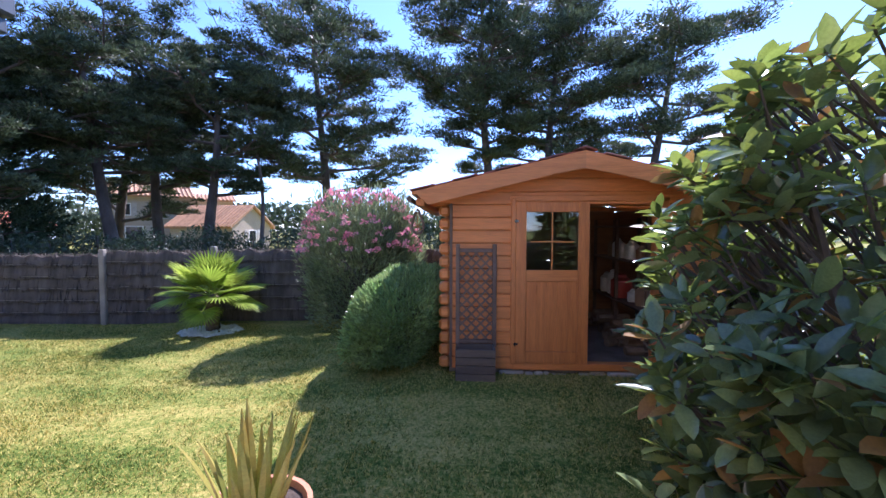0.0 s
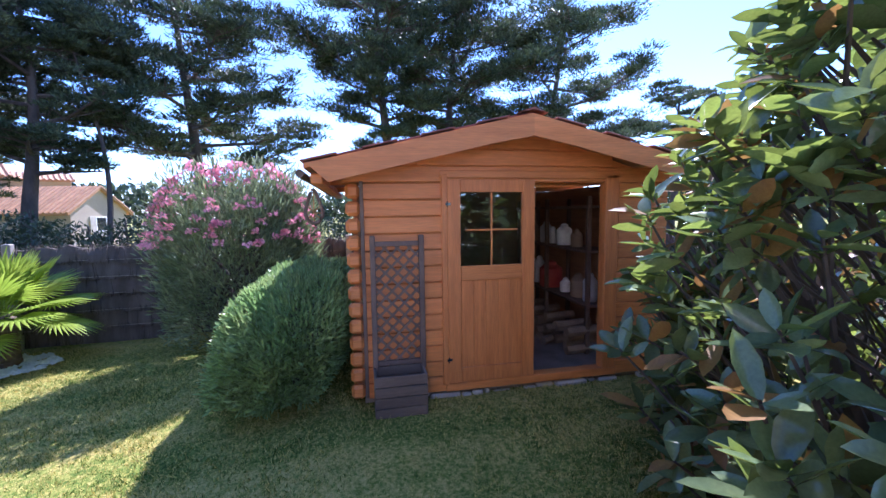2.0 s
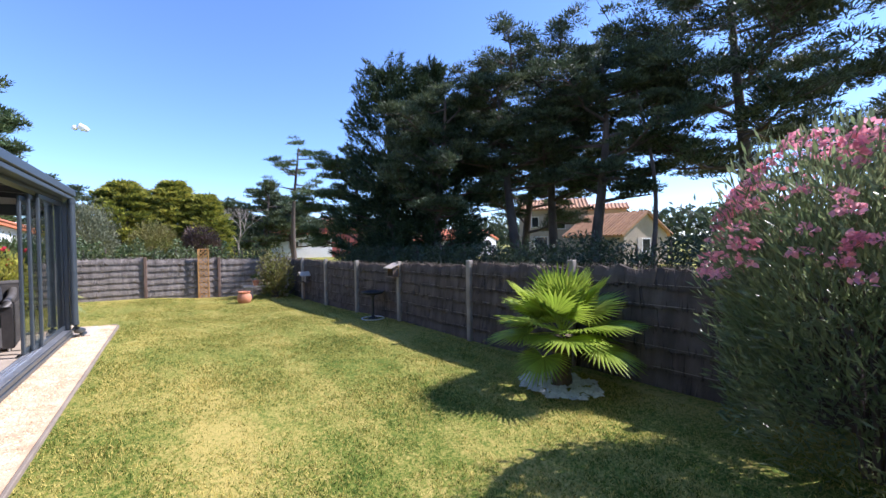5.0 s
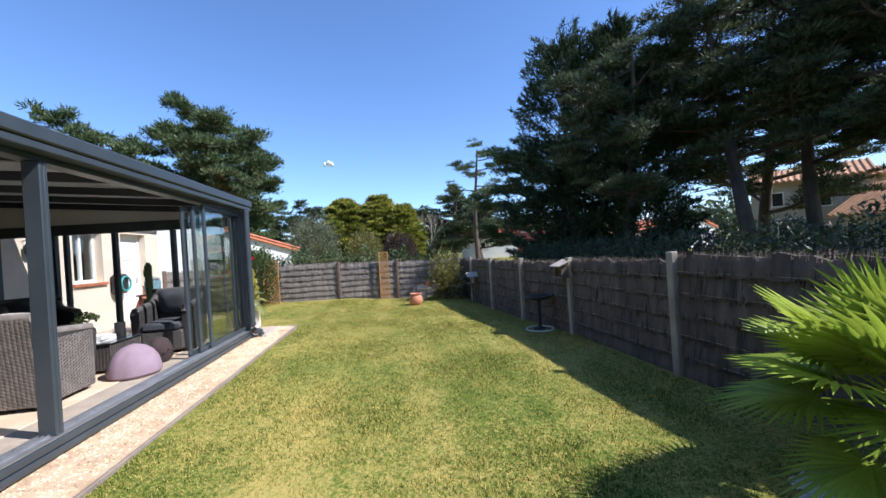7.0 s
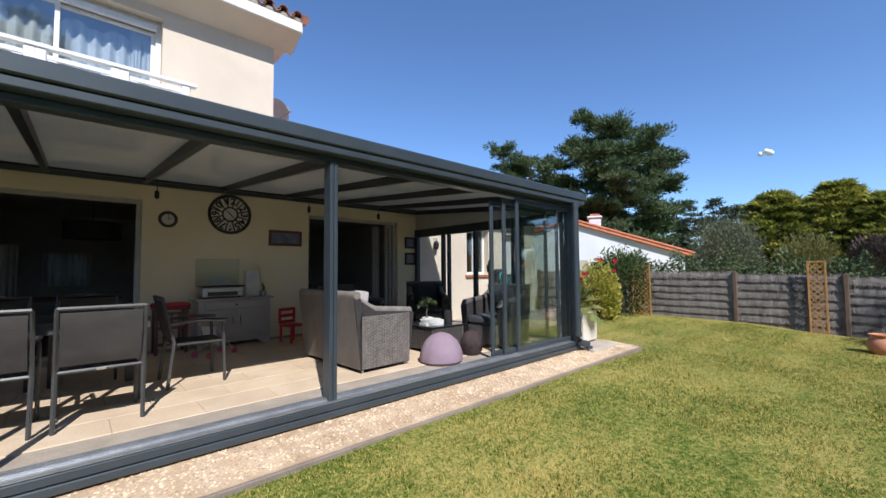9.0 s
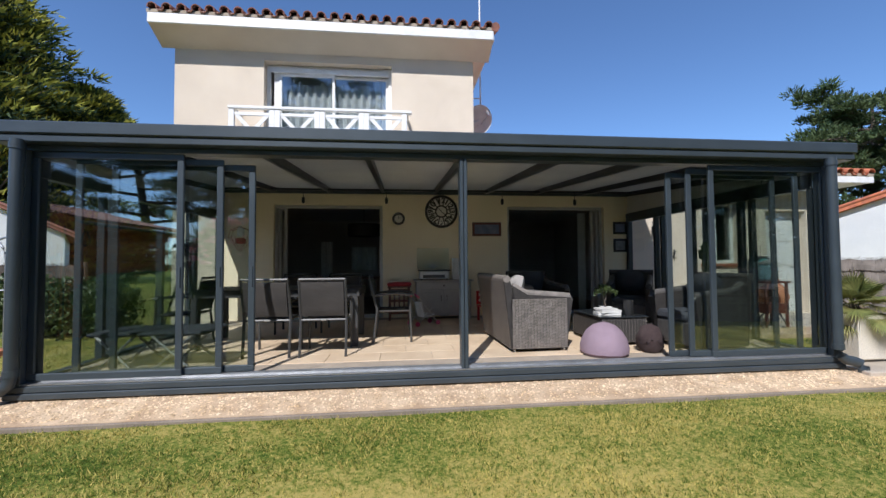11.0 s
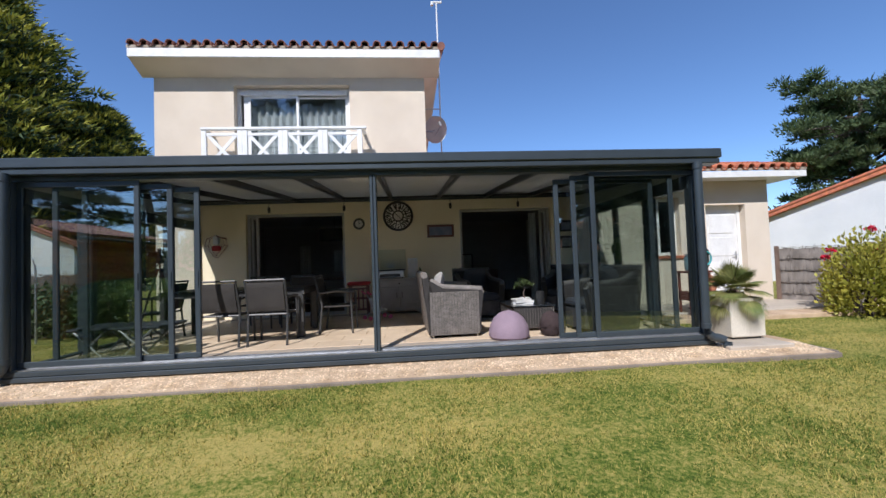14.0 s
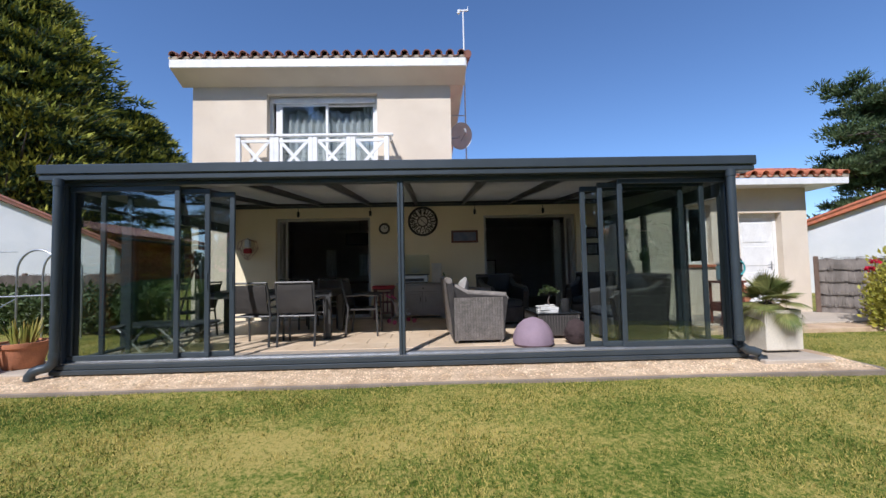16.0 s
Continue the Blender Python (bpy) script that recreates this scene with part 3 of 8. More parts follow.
# wing: window with brick sill, white door
w = thing("window_1", "white-framed kitchen window with a brick sill", "window", kind="structure")
part("window_frame", frame_bars(Shape(), *WN, YW - 0.2, 0.07, 0.07).box(-11.99, -11.93, YW - 0.235, YW - 0.165, 1.23, 2.45, 0.005), M["white"], w)
for a, b in ((-12.33, -11.99), (-11.93, -11.59)):
    p = part("pane", Shape().box(a, b, YW - 0.205, YW - 0.197, 1.23, 2.45), M["pane_win"], w)
    p.visible_shadow = False
M["brick"] = mat("red_brick", (0.45, 0.16, 0.08), (0.36, 0.12, 0.065), 8, 0.8, bump=0.3, obrand=0.15)
for k in range(9):
    part("brick", Shape().box(-12.46 + k * 0.112, -12.46 + k * 0.112 + 0.104, YW - 0.15, YW + 0.06, 1.09, 1.155, 0.006), M["brick"], w)
d = thing("door_3", "white panelled wing door, closed, in a deep reveal", "door", kind="structure")
part("door_frame", Shape().box(-14.05, -13.97, YW - 0.24, YW - 0.16, 0.05, 2.32, 0.005).box(-13.13, -13.05, YW - 0.24, YW - 0.16, 0.05, 2.32, 0.005).box(-13.97, -13.13, YW - 0.24, YW - 0.16, 2.24, 2.32, 0.005), M["white"], d)
leaf = part("door_leaf", Shape().box(-13.97, -13.13, YW - 0.22, YW - 0.18, 0.06, 2.24, 0.004), M["white"], d)
for z0, z1 in ((0.25, 0.95), (1.1, 1.55), (1.65, 2.1)):
    part("panel", Shape().box(-13.85, -13.25, YW - 0.182, YW - 0.168, z0, z1, 0.008), M["white"], leaf)
part("door_handle", Shape().box(-13.92, -13.89, YW - 0.178, YW - 0.165, 1.0, 1.2, 0.004).tube([(-13.905, YW - 0.17, 1.12), (-13.905, YW - 0.12, 1.12), (-13.79, YW - 0.12, 1.12)], 0.011), M["alu_grey"], leaf, "grey metal handle")

# upper window, curtains, balcony rail
w = thing("window_2", "white sliding window of the upper storey, closed", "window", kind="structure")
part("window_frame", frame_bars(Shape(), -4.79, -2.30, 3.25, 5.23, YW - 0.22, 0.07, 0.10).box(-2.54, -2.44, YW - 0.25, YW - 0.18, 3.32, 5.16, 0.006).box(-4.72, -2.37, YW - 0.18, YW - 0.12, 5.06, 5.16, 0.006), M["white"], w)
for a, b, off in ((-4.72, -3.58, 0.0), (-3.64, -2.54, 0.05)):
    sash = part("sash", frame_bars(Shape(), a, b, 3.32, 5.06, YW - 0.23 + off, 0.055, 0.045), M["white"], w)
    p = part("pane", Shape().box(a + 0.055, b - 0.055, YW - 0.234 + off, YW - 0.226 + off, 3.375, 5.005), M["pane_sky"], sash)
    p.visible_shadow = False
M["voile"] = mat("white_voile", (0.80, 0.82, 0.80), (0.72, 0.75, 0.74), 5, 0.8, bump=0.1, trans=0.35)


def curtain(name, x0, x1, y, z0, z1, waves, depth, label, scallop=0.0):
    n = waves * 8
    v, f = [], []
    for k in range(n + 1):
        x = x0 + (x1 - x0) * k / n
        yy = y + depth * math.sin(2 * math.pi * waves * k / n)
        top = z1 - scallop * abs(math.sin(math.pi * 5 * k / n))
        v += [(x, yy, z0), (x, yy, top), (x, yy - 0.006, z0), (x, yy - 0.006, top)]
        if k:
            a, b = 4 * (k - 1), 4 * k
            f += [(a, b, b + 1, a + 1), (a + 2, a + 3, b + 3, b + 2), (a + 1, b + 1, b + 3, a + 3)]
    return tagged(part(name, Shape().add(v, f), M["voile"], smooth=True), label, "curtain")


curtain("curtain", -4.7, -2.45, YW - 0.34, 3.3, 4.98, 14, 0.035, "white voile curtain with a scalloped top behind the upper window", 0.10)
curtain("curtain", -4.7, -4.42, YW - 0.33, 3.3, 5.06, 4, 0.03, "narrow white side curtain behind the upper window")
solid("wall_upper_room", Shape().box(-6.1, -1.0, -5.6, -5.5, 3.0, 5.5).box(-6.17, -1.0, -5.5, -2.8, 2.95, 3.05), M["dark_room"], "dim upper room wall and floor", kind="structure")
solid("ceiling_upper", Shape().box(-6.47, -0.65, -9.5, YW - 0.31, 5.5, 5.56), M["dark_room"], "upper room ceiling", kind="structure")

rail = thing("balcony_rail", "white wooden balcony rail with crossed braces", "railing")
part("top_rail", Shape().box(-5.18, -1.80, -2.16, -2.06, 4.10, 4.155, 0.008), M["white"], rail)
part("bottom_rail", Shape().box(-5.14, -1.84, -2.14, -2.09, 3.32, 3.38, 0.006), M["white"], rail)
for k in range(4):
    a, b = -1.86 - 0.82 * k, -2.58 - 0.82 * k
    for x in (a, b):
        part("post", Shape().box(x - 0.05, x + 0.05, -2.15, -2.08, 3.25, 4.10, 0.008), M["white"], rail)
    lo, hi = b + 0.05, a - 0.05
    part("brace", Shape().prism([(lo, 3.38), (lo + 0.09, 3.38), (hi, 3.98), (hi - 0.09, 3.98)], -2.13, -2.10, "y"), M["white"], rail)
    part("brace", Shape().prism([(hi, 3.38), (hi - 0.09, 3.38), (lo, 3.98), (lo + 0.09, 3.98)], -2.127, -2.103, "y"), M["white"], rail)
    part("brace_rail", Shape().box(lo, hi, -2.135, -2.095, 3.98, 4.04, 0.005), M["white"], rail)
for x in (-5.10, -1.86):
    part("bracket", Shape().box(x - 0.03, x + 0.03, YW, -2.155, 3.32, 3.38, 0.005), M["white"], rail)
    part("side_rail", Shape().box(x - 0.03, x + 0.03, YW, -2.165, 4.10, 4.15, 0.006), M["white"], rail)


# roofs with canal tiles
def roof_thing(name, x0, x1, ye, ze, yr, zr, label, tiles_x, rows, material, side_right=False, soffit=None):
    r = thing(name, label, "roof", kind="structure")
    t = 0.06
    part("deck", Shape().prism([(ye, ze), (yr, zr), (yr, zr + t), (ye, ze + t)], x0, x1, "x"), M["joint"], r)
    slope = math.atan2(zr - ze, yr - ye)
    length = math.hypot(zr - ze, yr - ye)
    pitch = (x1 - x0) / tiles_x
    run = 0.42
    n = 7
    def barrel(rad, up):
        v, f = [], []
        for e, (yy, rr) in enumerate(((0, rad), (run + 0.06, rad * 0.86))):
            for shell in (0, 0.014):
                for k in range(n + 1):
                    a = math.pi * k / n
                    v.append((math.cos(a) * (rr - shell), yy, (math.sin(a) * (rr - shell)) * (1 if up else -1)))
        m = n + 1
        for k in range(n):
            f += [(k, k + 1, 2 * m + k + 1, 2 * m + k), (m + k, 3 * m + k, 3 * m + k + 1, m + k + 1), (k, m + k, m + k + 1, k + 1)]
        f += [(0, 2 * m, 3 * m, m), (n, m + n, 3 * m + n, 2 * m + n)]
        return Shape().add(v, f).mesh("tile", material, True)
    cover, pan = barrel(pitch * 0.36, True), barrel(pitch * 0.30, False)
    sgn = 1 if yr > ye else -1
    rr = random.Random(7)
    for row in range(rows):
        d = row * run - 0.05
        for k in range(tiles_x):
            for me, dx, dz in ((cover, 0.5, 0.075), (pan, 1.0, 0.10)):
                if dx == 1.0 and k == tiles_x - 1:
                    continue
                x = x0 + (k + dx) * pitch + rr.uniform(-0.006, 0.006)
                y = ye + sgn * d * abs(math.cos(slope))
                z = ze + dz + d * abs(math.sin(slope)) + row * 0.004
                tilt = math.degrees(math.atan2(abs(zr - ze), abs(yr - ye)))
                part("tile", me, None, r, at=pose(x, y, z, tilt, 0, 0) if sgn > 0 else pose(x, y, z, 0, 0, 180) @ pose(0, 0, 0, tilt, 0, 0))
    return r


up_roof = roof_thing("roof_upper", -6.82, -0.40, -2.03, 5.80, -5.9, 6.80, "low roof of weathered red canal tiles, upper storey", 26, 2, M["roof_tile_old"])
part("fascia", Shape().box(-6.80, -0.42, -2.06, -2.02, 5.61, 5.79, 0.006), M["white"], up_roof, "white painted fascia board")
part("soffit", Shape().prism([(-2.06, 5.612), (YW, 5.39), (YW, 5.45), (-2.06, 5.66)], -6.80, -0.42, "x").prism([(-6.80, 5.612), (-6.472, 5.39), (-6.472, 5.45), (-6.80, 5.66)], -9.6, YW - 0.01, "y").prism([(-0.42, 5.612), (-0.648, 5.39), (-0.648, 5.45), (-0.42, 5.66)], -9.6, YW - 0.01, "y"), M["render"], up_roof, "cream rendered sloping eave")
part("verge_board", Shape().prism([(-2.06, 5.61), (-2.06, 5.79), (-5.9, 6.80), (-9.6, 5.80), (-9.6, 5.61)], -6.82, -6.802, "x"), M["white"], up_roof)
part("rear_deck", Shape().prism([(-5.9, 6.80), (-9.6, 5.79), (-9.6, 5.85), (-5.9, 6.86)], -6.82, -0.40, "x"), M["roof_tile_old"], up_roof)
v = Shape()
for k in range(9):
    y0 = -2.0 - k * 0.43
    z0 = 5.86 + (k * 0.43) * 0.261
    v.tube([(-6.84, y0, z0), (-6.84, y0 - 0.46, z0 + 0.115)], [0.085, 0.075], 10)
part("verge_tiles", v, M["roof_tile_old"], up_roof, smooth=True)

wing = roof_thing("roof_wing", -15.22, -6.5, -2.03, 3.03, -6.2, 4.15, "low roof of bright orange canal tiles on the wing", 34, 4, M["roof_tile"])
part("fascia", Shape().box(-15.2, -9.9, -2.06, -2.02, 2.88, 3.02, 0.006), M["white"], wing, "white painted fascia board")
part("soffit", Shape().box(-15.2, -9.9, -2.06, YW, 2.89, 2.92).box(-15.2, -14.65, -9.6, YW, 2.89, 2.92), M["white"], wing)
part("rear_deck", Shape().prism([(-6.2, 4.15), (-9.6, 3.2), (-9.6, 3.26), (-6.2, 4.21)], -15.22, -6.5, "x"), M["roof_tile"], wing)

# satellite dish and weather mast
dish = thing("satellite_dish", "round pale satellite dish on the side wall", "antenna")
prof = [(0.02, 0.0), (0.13, 0.012), (0.24, 0.045), (0.32, 0.085), (0.33, 0.085), (0.245, 0.03), (0.15, -0.01), (0.02, -0.02)]
dm = Shape().lathe(prof, n=24)
part("reflector", dm, M["white"], dish, "pale grey metal dish", smooth=True, at=pose(-6.80, -3.40, 4.50, 78, 0, -38) @ pose(0, 0, 0, 180, 0, 0))
part("feed_arm", Shape().tube([(-6.74, -3.05, 4.28), (-6.82, -2.6, 4.33)], 0.015).tube([(-6.82, -2.62, 4.33), (-6.80, -2.7, 4.44)], 0.03), M["alu_grey"], dish)
part("wall_arm", Shape().tube([(-6.47, -3.15, 4.38), (-6.66, -3.15, 4.38), (-6.72, -3.3, 4.46)], 0.022), M["alu_grey"], dish)
mast = thing("weather_mast", "thin white mast with a small weather station", "antenna")
part("pole", Shape().tube([(-6.95, -4.1, 3.9), (-6.95, -4.1, 8.2)], 0.02), M["white"], mast)
for z in (4.6, 5.3):
    part("bracket", Shape().tube([(-6.47, -4.1, z), (-6.97, -4.1, z)], 0.014, 6), M["alu_grey"], mast)
part("anemometer", Shape().box(-7.10, -6.80, -4.12, -4.08, 8.2, 8.25, 0.01).tube([(-7.08, -4.1, 8.25), (-7.08, -4.1, 8.34)], 0.008).lathe([(0.02, 0), (0.045, 0.02), (0.045, 0.06), (0.02, 0.08)], (-6.83, -4.1, 8.12), 12), M["white"], mast)


# ---- veranda ----
XL, XR = -1.45, -9.86
ver = thing("veranda_frame", "anthracite aluminium veranda frame with a lean-to roof", "veranda", kind="structure")
A = M["alu"]
part("gutter_fascia", Shape().box(-10.08, -1.26, 1.40, 1.63, 2.415, 2.535, 0.012).box(-10.06, -1.28, 1.42, 1.61, 2.345, 2.408, 0.008), A, ver)
# Dark strip stands for the shade in the slit between the two bands.
part("gutter_shadow_gap", Shape().box(-10.04, -1.30, 1.44, 1.60, 2.405, 2.418), M["dark_pane"], ver)
part("header_beam", Shape().box(XR, XL, 1.37, 1.50, 2.292, 2.343, 0.004), A, ver)
part("base_rail", Shape().box(XR - 0.02, XL + 0.02, 1.36, 1.58, 0.02, 0.075, 0.006).box(XR - 0.01, XL + 0.01, 1.36, 1.57, 0.08, 0.138, 0.006), A, ver)
part("track", Shape().box(XR + 0.1, XL - 0.1, 1.37, 1.555, 0.142, 0.15).box(XR + 0.1, XL - 0.1, 1.395, 1.402, 0.15, 0.168).box(XR + 0.1, XL - 0.1, 1.435, 1.442, 0.15, 0.168).box(XR + 0.1, XL - 0.1, 1.475, 1.482, 0.15, 0.168), M["alu_grey"], ver, "bare aluminium sliding track")
for x in (XL - 0.06, XR + 0.06):
    part("corner_post", Shape().box(x - 0.045, x + 0.045, 1.38, 1.56, 0.138, 2.291, 0.006), A, ver)
for x0 in (-5.565, -5.605):
    part("middle_post", Shape().box(x0 - 0.035, x0 + 0.0, 1.40, 1.53, 0.15, 2.291, 0.006), A, ver)
ZB, ZFR = 2.70, 2.40
for k in range(9):
    x = XR + 0.05 + (XL - XR - 0.1) * k / 8
    part("rafter", Shape().prism([(YW + 0.01, ZB - 0.08), (1.42, ZFR - 0.10), (1.42, ZFR), (YW + 0.01, ZB + 0.0)], x - 0.03, x + 0.03, "x"), M["alu_dark"], ver)
part("wall_beam", Shape().box(XR, XL, YW + 0.002, YW + 0.06, ZB - 0.10, ZB - 0.0, 0.005), A, ver)
part("cross_bar", Shape().box(XR, XL, -2.10, -2.06, ZB - 0.11, ZB - 0.075, 0.004), M["alu_dark"], ver)
tagged(part("ceiling_veranda", Shape().prism([(YW + 0.002, ZB), (1.42, ZFR), (1.42, ZFR + 0.06), (YW + 0.002, ZB + 0.06)], XR, XL, "x"), M["panel"]), "glossy lining panels under the veranda roof", kind="structure")
tagged(part("roof_veranda", Shape().prism([(YW + 0.002, ZB + 0.064), (1.42, ZFR + 0.064), (1.42, ZFR + 0.1), (YW + 0.002, ZB + 0.1)], XR - 0.1, XL + 0.1, "x"), M["roof_skin"]), "veranda roof panels, made translucent to brighten the inside", kind="structure")
for k in range(12):
    x = -9.9 + k * 0.76
    part("roof_cap", Shape().lathe([(0.03, 0), (0.03, 0.014), (0.012, 0.03)], (x, 1.47, 2.535), 10), A, ver)


def glass_leaf(name, x0, x1, y, z0, z1, label):
    g = thing(name, label, "glass door", group="veranda glass leaves")
    part("leaf_frame", frame_bars(Shape(), x0, x1, z0, z1, y, 0.062, 0.034), A, g)
    p = part("pane", Shape().add([(x0 + 0.045, y, z0 + 0.045), (x1 - 0.045, y, z0 + 0.045), (x1 - 0.045, y, z1 - 0.045), (x0 + 0.045, y, z1 - 0.045)], [(0, 1, 2, 3)]), M["pane"], g)
    p.visible_shadow = False
    part("handle", Shape().box(x0 + 0.015, x0 + 0.03, y + 0.016, y + 0.03, 1.0, 1.2, 0.004), A, g)


for x0, x1, y in ((-2.885, -1.555, 1.482), (-3.23, -1.90, 1.440), (-3.515, -2.19, 1.398)):
    glass_leaf("sliding_glass_leaf", x0, x1, y, 0.168, 2.285 - (1.482 - y) * 0.9, "anthracite framed sliding glass leaf stacked at the veranda end")
for x0, x1, y in ((-9.80, -8.355, 1.482), (-9.5, -8.115, 1.440), (-9.25, -7.905, 1.398)):
    glass_leaf("sliding_glass_leaf", x0, x1, y, 0.168, 2.285 - (1.482 - y) * 0.9, "anthracite framed sliding glass leaf stacked at the veranda end")


def side_wall(name, x):
    g = thing(name, "glazed end wall of the veranda with dark mullions", "glass wall", kind="structure")
    ys = [YW + 0.05, -1.55, -0.6, 0.35, 1.36]
    part("sill_rail", Shape().box(x - 0.05, x + 0.05, YW + 0.003, 1.38, 0.0, 0.16, 0.005), A, g)
    part("head_rail", Shape().box(x - 0.05, x + 0.05, YW + 0.003, 1.40, 2.06, 2.235, 0.005), A, g)
    part("gable_panel", Shape().prism([(YW + 0.003, 2.235), (1.40, 2.235), (1.40, ZFR - 0.001), (YW + 0.003, ZB - 0.001)], x - 0.012, x + 0.012, "x"), M["gable_lining"], g)
    part("gable_rail", Shape().prism([(YW + 0.06, ZB - 0.10), (1.36, ZFR - 0.10), (1.36, ZFR - 0.035), (YW + 0.06, ZB - 0.035)], x - 0.045, x + 0.045, "x"), M["alu_dark"], g)
    for k, y in enumerate(ys):
        w = 0.045 if k in (0, 4) else 0.035
        part("mullion", Shape().box(x - 0.045, x + 0.045, y - w, y + w, 0.16, 2.06, 0.005), A, g)
        if k % 2 == 1:
            part("mullion", Shape().box(x - 0.04, x + 0.04, y + 0.15, y + 0.21, 0.16, 2.06, 0.005), A, g)
    for a, b in zip(ys, ys[1:]):
        p = part("pane", Shape().add([(x, a + 0.03, 0.155), (x, b - 0.03, 0.155), (x, b - 0.03, 2.065), (x, a + 0.03, 2.065)], [(0, 1, 2, 3)]), M["pane_clear"], g)
        p.visible_shadow = False


side_wall("glass_wall_1", XL - 0.06)
side_wall("glass_wall_2", XR + 0.06)


def downpipe(x, way):
    g = thing("downpipe", "anthracite round rainwater downpipe with a kicked foot", "pipe")
    part("pipe", Shape().tube([(x, 1.62, 2.36), (x, 1.62, 0.24), (x + way * 0.02, 1.625, 0.17), (x + way * 0.07, 1.64, 0.125), (x + way * 0.13, 1.66, 0.115), (x + way * 0.18, 1.68, 0.095), (x + way * 0.21, 1.69, 0.05), (x + way * 0.215, 1.69, 0.0)], [0.05, 0.05, 0.052, 0.054, 0.054, 0.054, 0.054, 0.054], 16), A, g, smooth=True)
    part("collar", Shape().tube([(x, 1.62, 0.24), (x, 1.62, 0.30)], 0.058, 14), A, g, smooth=True)
    part("collar", Shape().tube([(x, 1.62, 2.27), (x, 1.62, 2.33)], 0.058, 14), A, g, smooth=True)


downpipe(-1.535, 1)
downpipe(-9.735, -1)


# ---- fences ----
def twigs(x0, x1, z0, z1, courses, seed, density=120):
    """Upright heather twigs in overlapping courses, in the plane y = 0, outer side towards -y."""
    r = np.random.default_rng(seed)
    n = int((x1 - x0) * density)
    out = []
    h = (z1 - z0) / courses
    for c in range(courses):
        x = r.uniform(x0, x1, n)
        zb = z0 + c * h + r.normal(0, 0.02, n)
        top = zb + h * r.uniform(1.0, 1.3, n)
        lean = r.normal(0, 0.03, n)
        y = -0.035 - 0.02 * r.random(n)
        w = r.uniform(0.004, 0.010, n)
        a = np.stack([x, y - 0.015, zb], -1)
        b = np.stack([x + lean, y + 0.03, np.minimum(top, z1 + 0.03)], -1)
        v = np.stack([a + np.stack([-w, 0 * w, 0 * w], -1), a + np.stack([w, 0 * w, 0 * w], -1), a - np.stack([0 * w, w, 0 * w], -1), b], 1)
        out.append((v.reshape(-1, 3), (np.arange(n)[:, None, None] * 4 + np.array([[0, 2, 3], [2, 1, 3], [1, 0, 3]])).reshape(-1, 3)))
    n2 = int((x1 - x0) * 110)
    x = r.uniform(x0, x1, n2)
    base = np.stack([x, r.uniform(-0.05, 0.05, n2), z1 + r.uniform(-0.05, 0.0, n2)], -1)
    way = unit(np.stack([r.normal(0, 0.8, n2), r.normal(0, 0.5, n2), 0.35 + 0 * x], -1))
    out.append(leaves(base, way, r.uniform(0.05, 0.10, n2), 0.008, r, tri=True))
    return joined(out)


def fence_panel(parent, p, q, zb, zt, seed, material, courses=5, flip=False):
    p, q = Vector((*p, 0)), Vector((*q, 0))
    ang = math.degrees(math.atan2(q.y - p.y, q.x - p.x)) + (180 if flip else 0)
    o = q if flip else p
    length = (q - p).length
    m = pose(o.x, o.y, 0, 0, 0, ang)
    rr = np.random.default_rng(seed)
    k, h = 16, (zt - zb) / courses
    panel = None
    for c in range(courses):
        v, f = [], []
        for i in range(k + 1):
            x = length * i / k
            lo, hi = zb + c * h + 0.014 * rr.normal() * (c > 0), zb + (c + 1) * h + (-0.03 + 0.016 * rr.normal() if c == courses - 1 else 0.03)
            out = -0.058 - 0.012 * rr.random()
            v += [(x, out, lo), (x, out + 0.006, lo + 0.4 * h), (x, -0.026, hi), (x, 0.03, hi), (x, 0.03, lo)]
            if i:
                p0, q0 = 5 * (i - 1), 5 * i
                f += [(p0 + j, q0 + j, q0 + (j + 1) % 5, p0 + (j + 1) % 5) for j in range(5)]
        course = part("brush_course", Shape().add(v, f + [(4, 3, 2, 1, 0), tuple(5 * k + j for j in range(5))]), material, parent, at=m)
        panel = panel or course
    part("brushwood", fast_mesh("brushwood", *twigs(0.02, length - 0.02, zb, zt, courses, seed), material), None, panel, kind="stuff")
    for c in range(1, courses):
        z = zb + (zt - zb) * c / courses
        part("tie_wire", Shape().tube([(0.02, -0.062, z + 0.03), (length - 0.02, -0.062, z + 0.03)], 0.004, 4), M["post"], panel)


def fence(name, posts, zb, zt, label, material, courses, pw, seed, post_top, lean=0.0, flip=False, post_mat=None):
    fe = thing(name, label, "fence")
    for k, (x, y) in enumerate(posts):
        z0 = float(level(x, y)) - 0.1
        ps = Shape()
        ps.box(-pw, pw, -pw, pw, z0, zt(x, y) + post_top, 0.012)
        a = math.degrees(math.atan2(posts[-1][1] - posts[0][1], posts[-1][0] - posts[0][0])) + (180 if flip else 0)
        part("post", ps, post_mat or M["post"], fe, at=pose(x, y, 0, 0, 0, a) @ pose(0, -0.075, 0))
    for k, (p, q) in enumerate(zip(posts, posts[1:])):
        fence_panel(fe, p, q, min(float(level(*p)), float(level(*q))) - 0.03, (zt(*p) + zt(*q)) / 2, seed + k, material, courses, flip)
    return fe


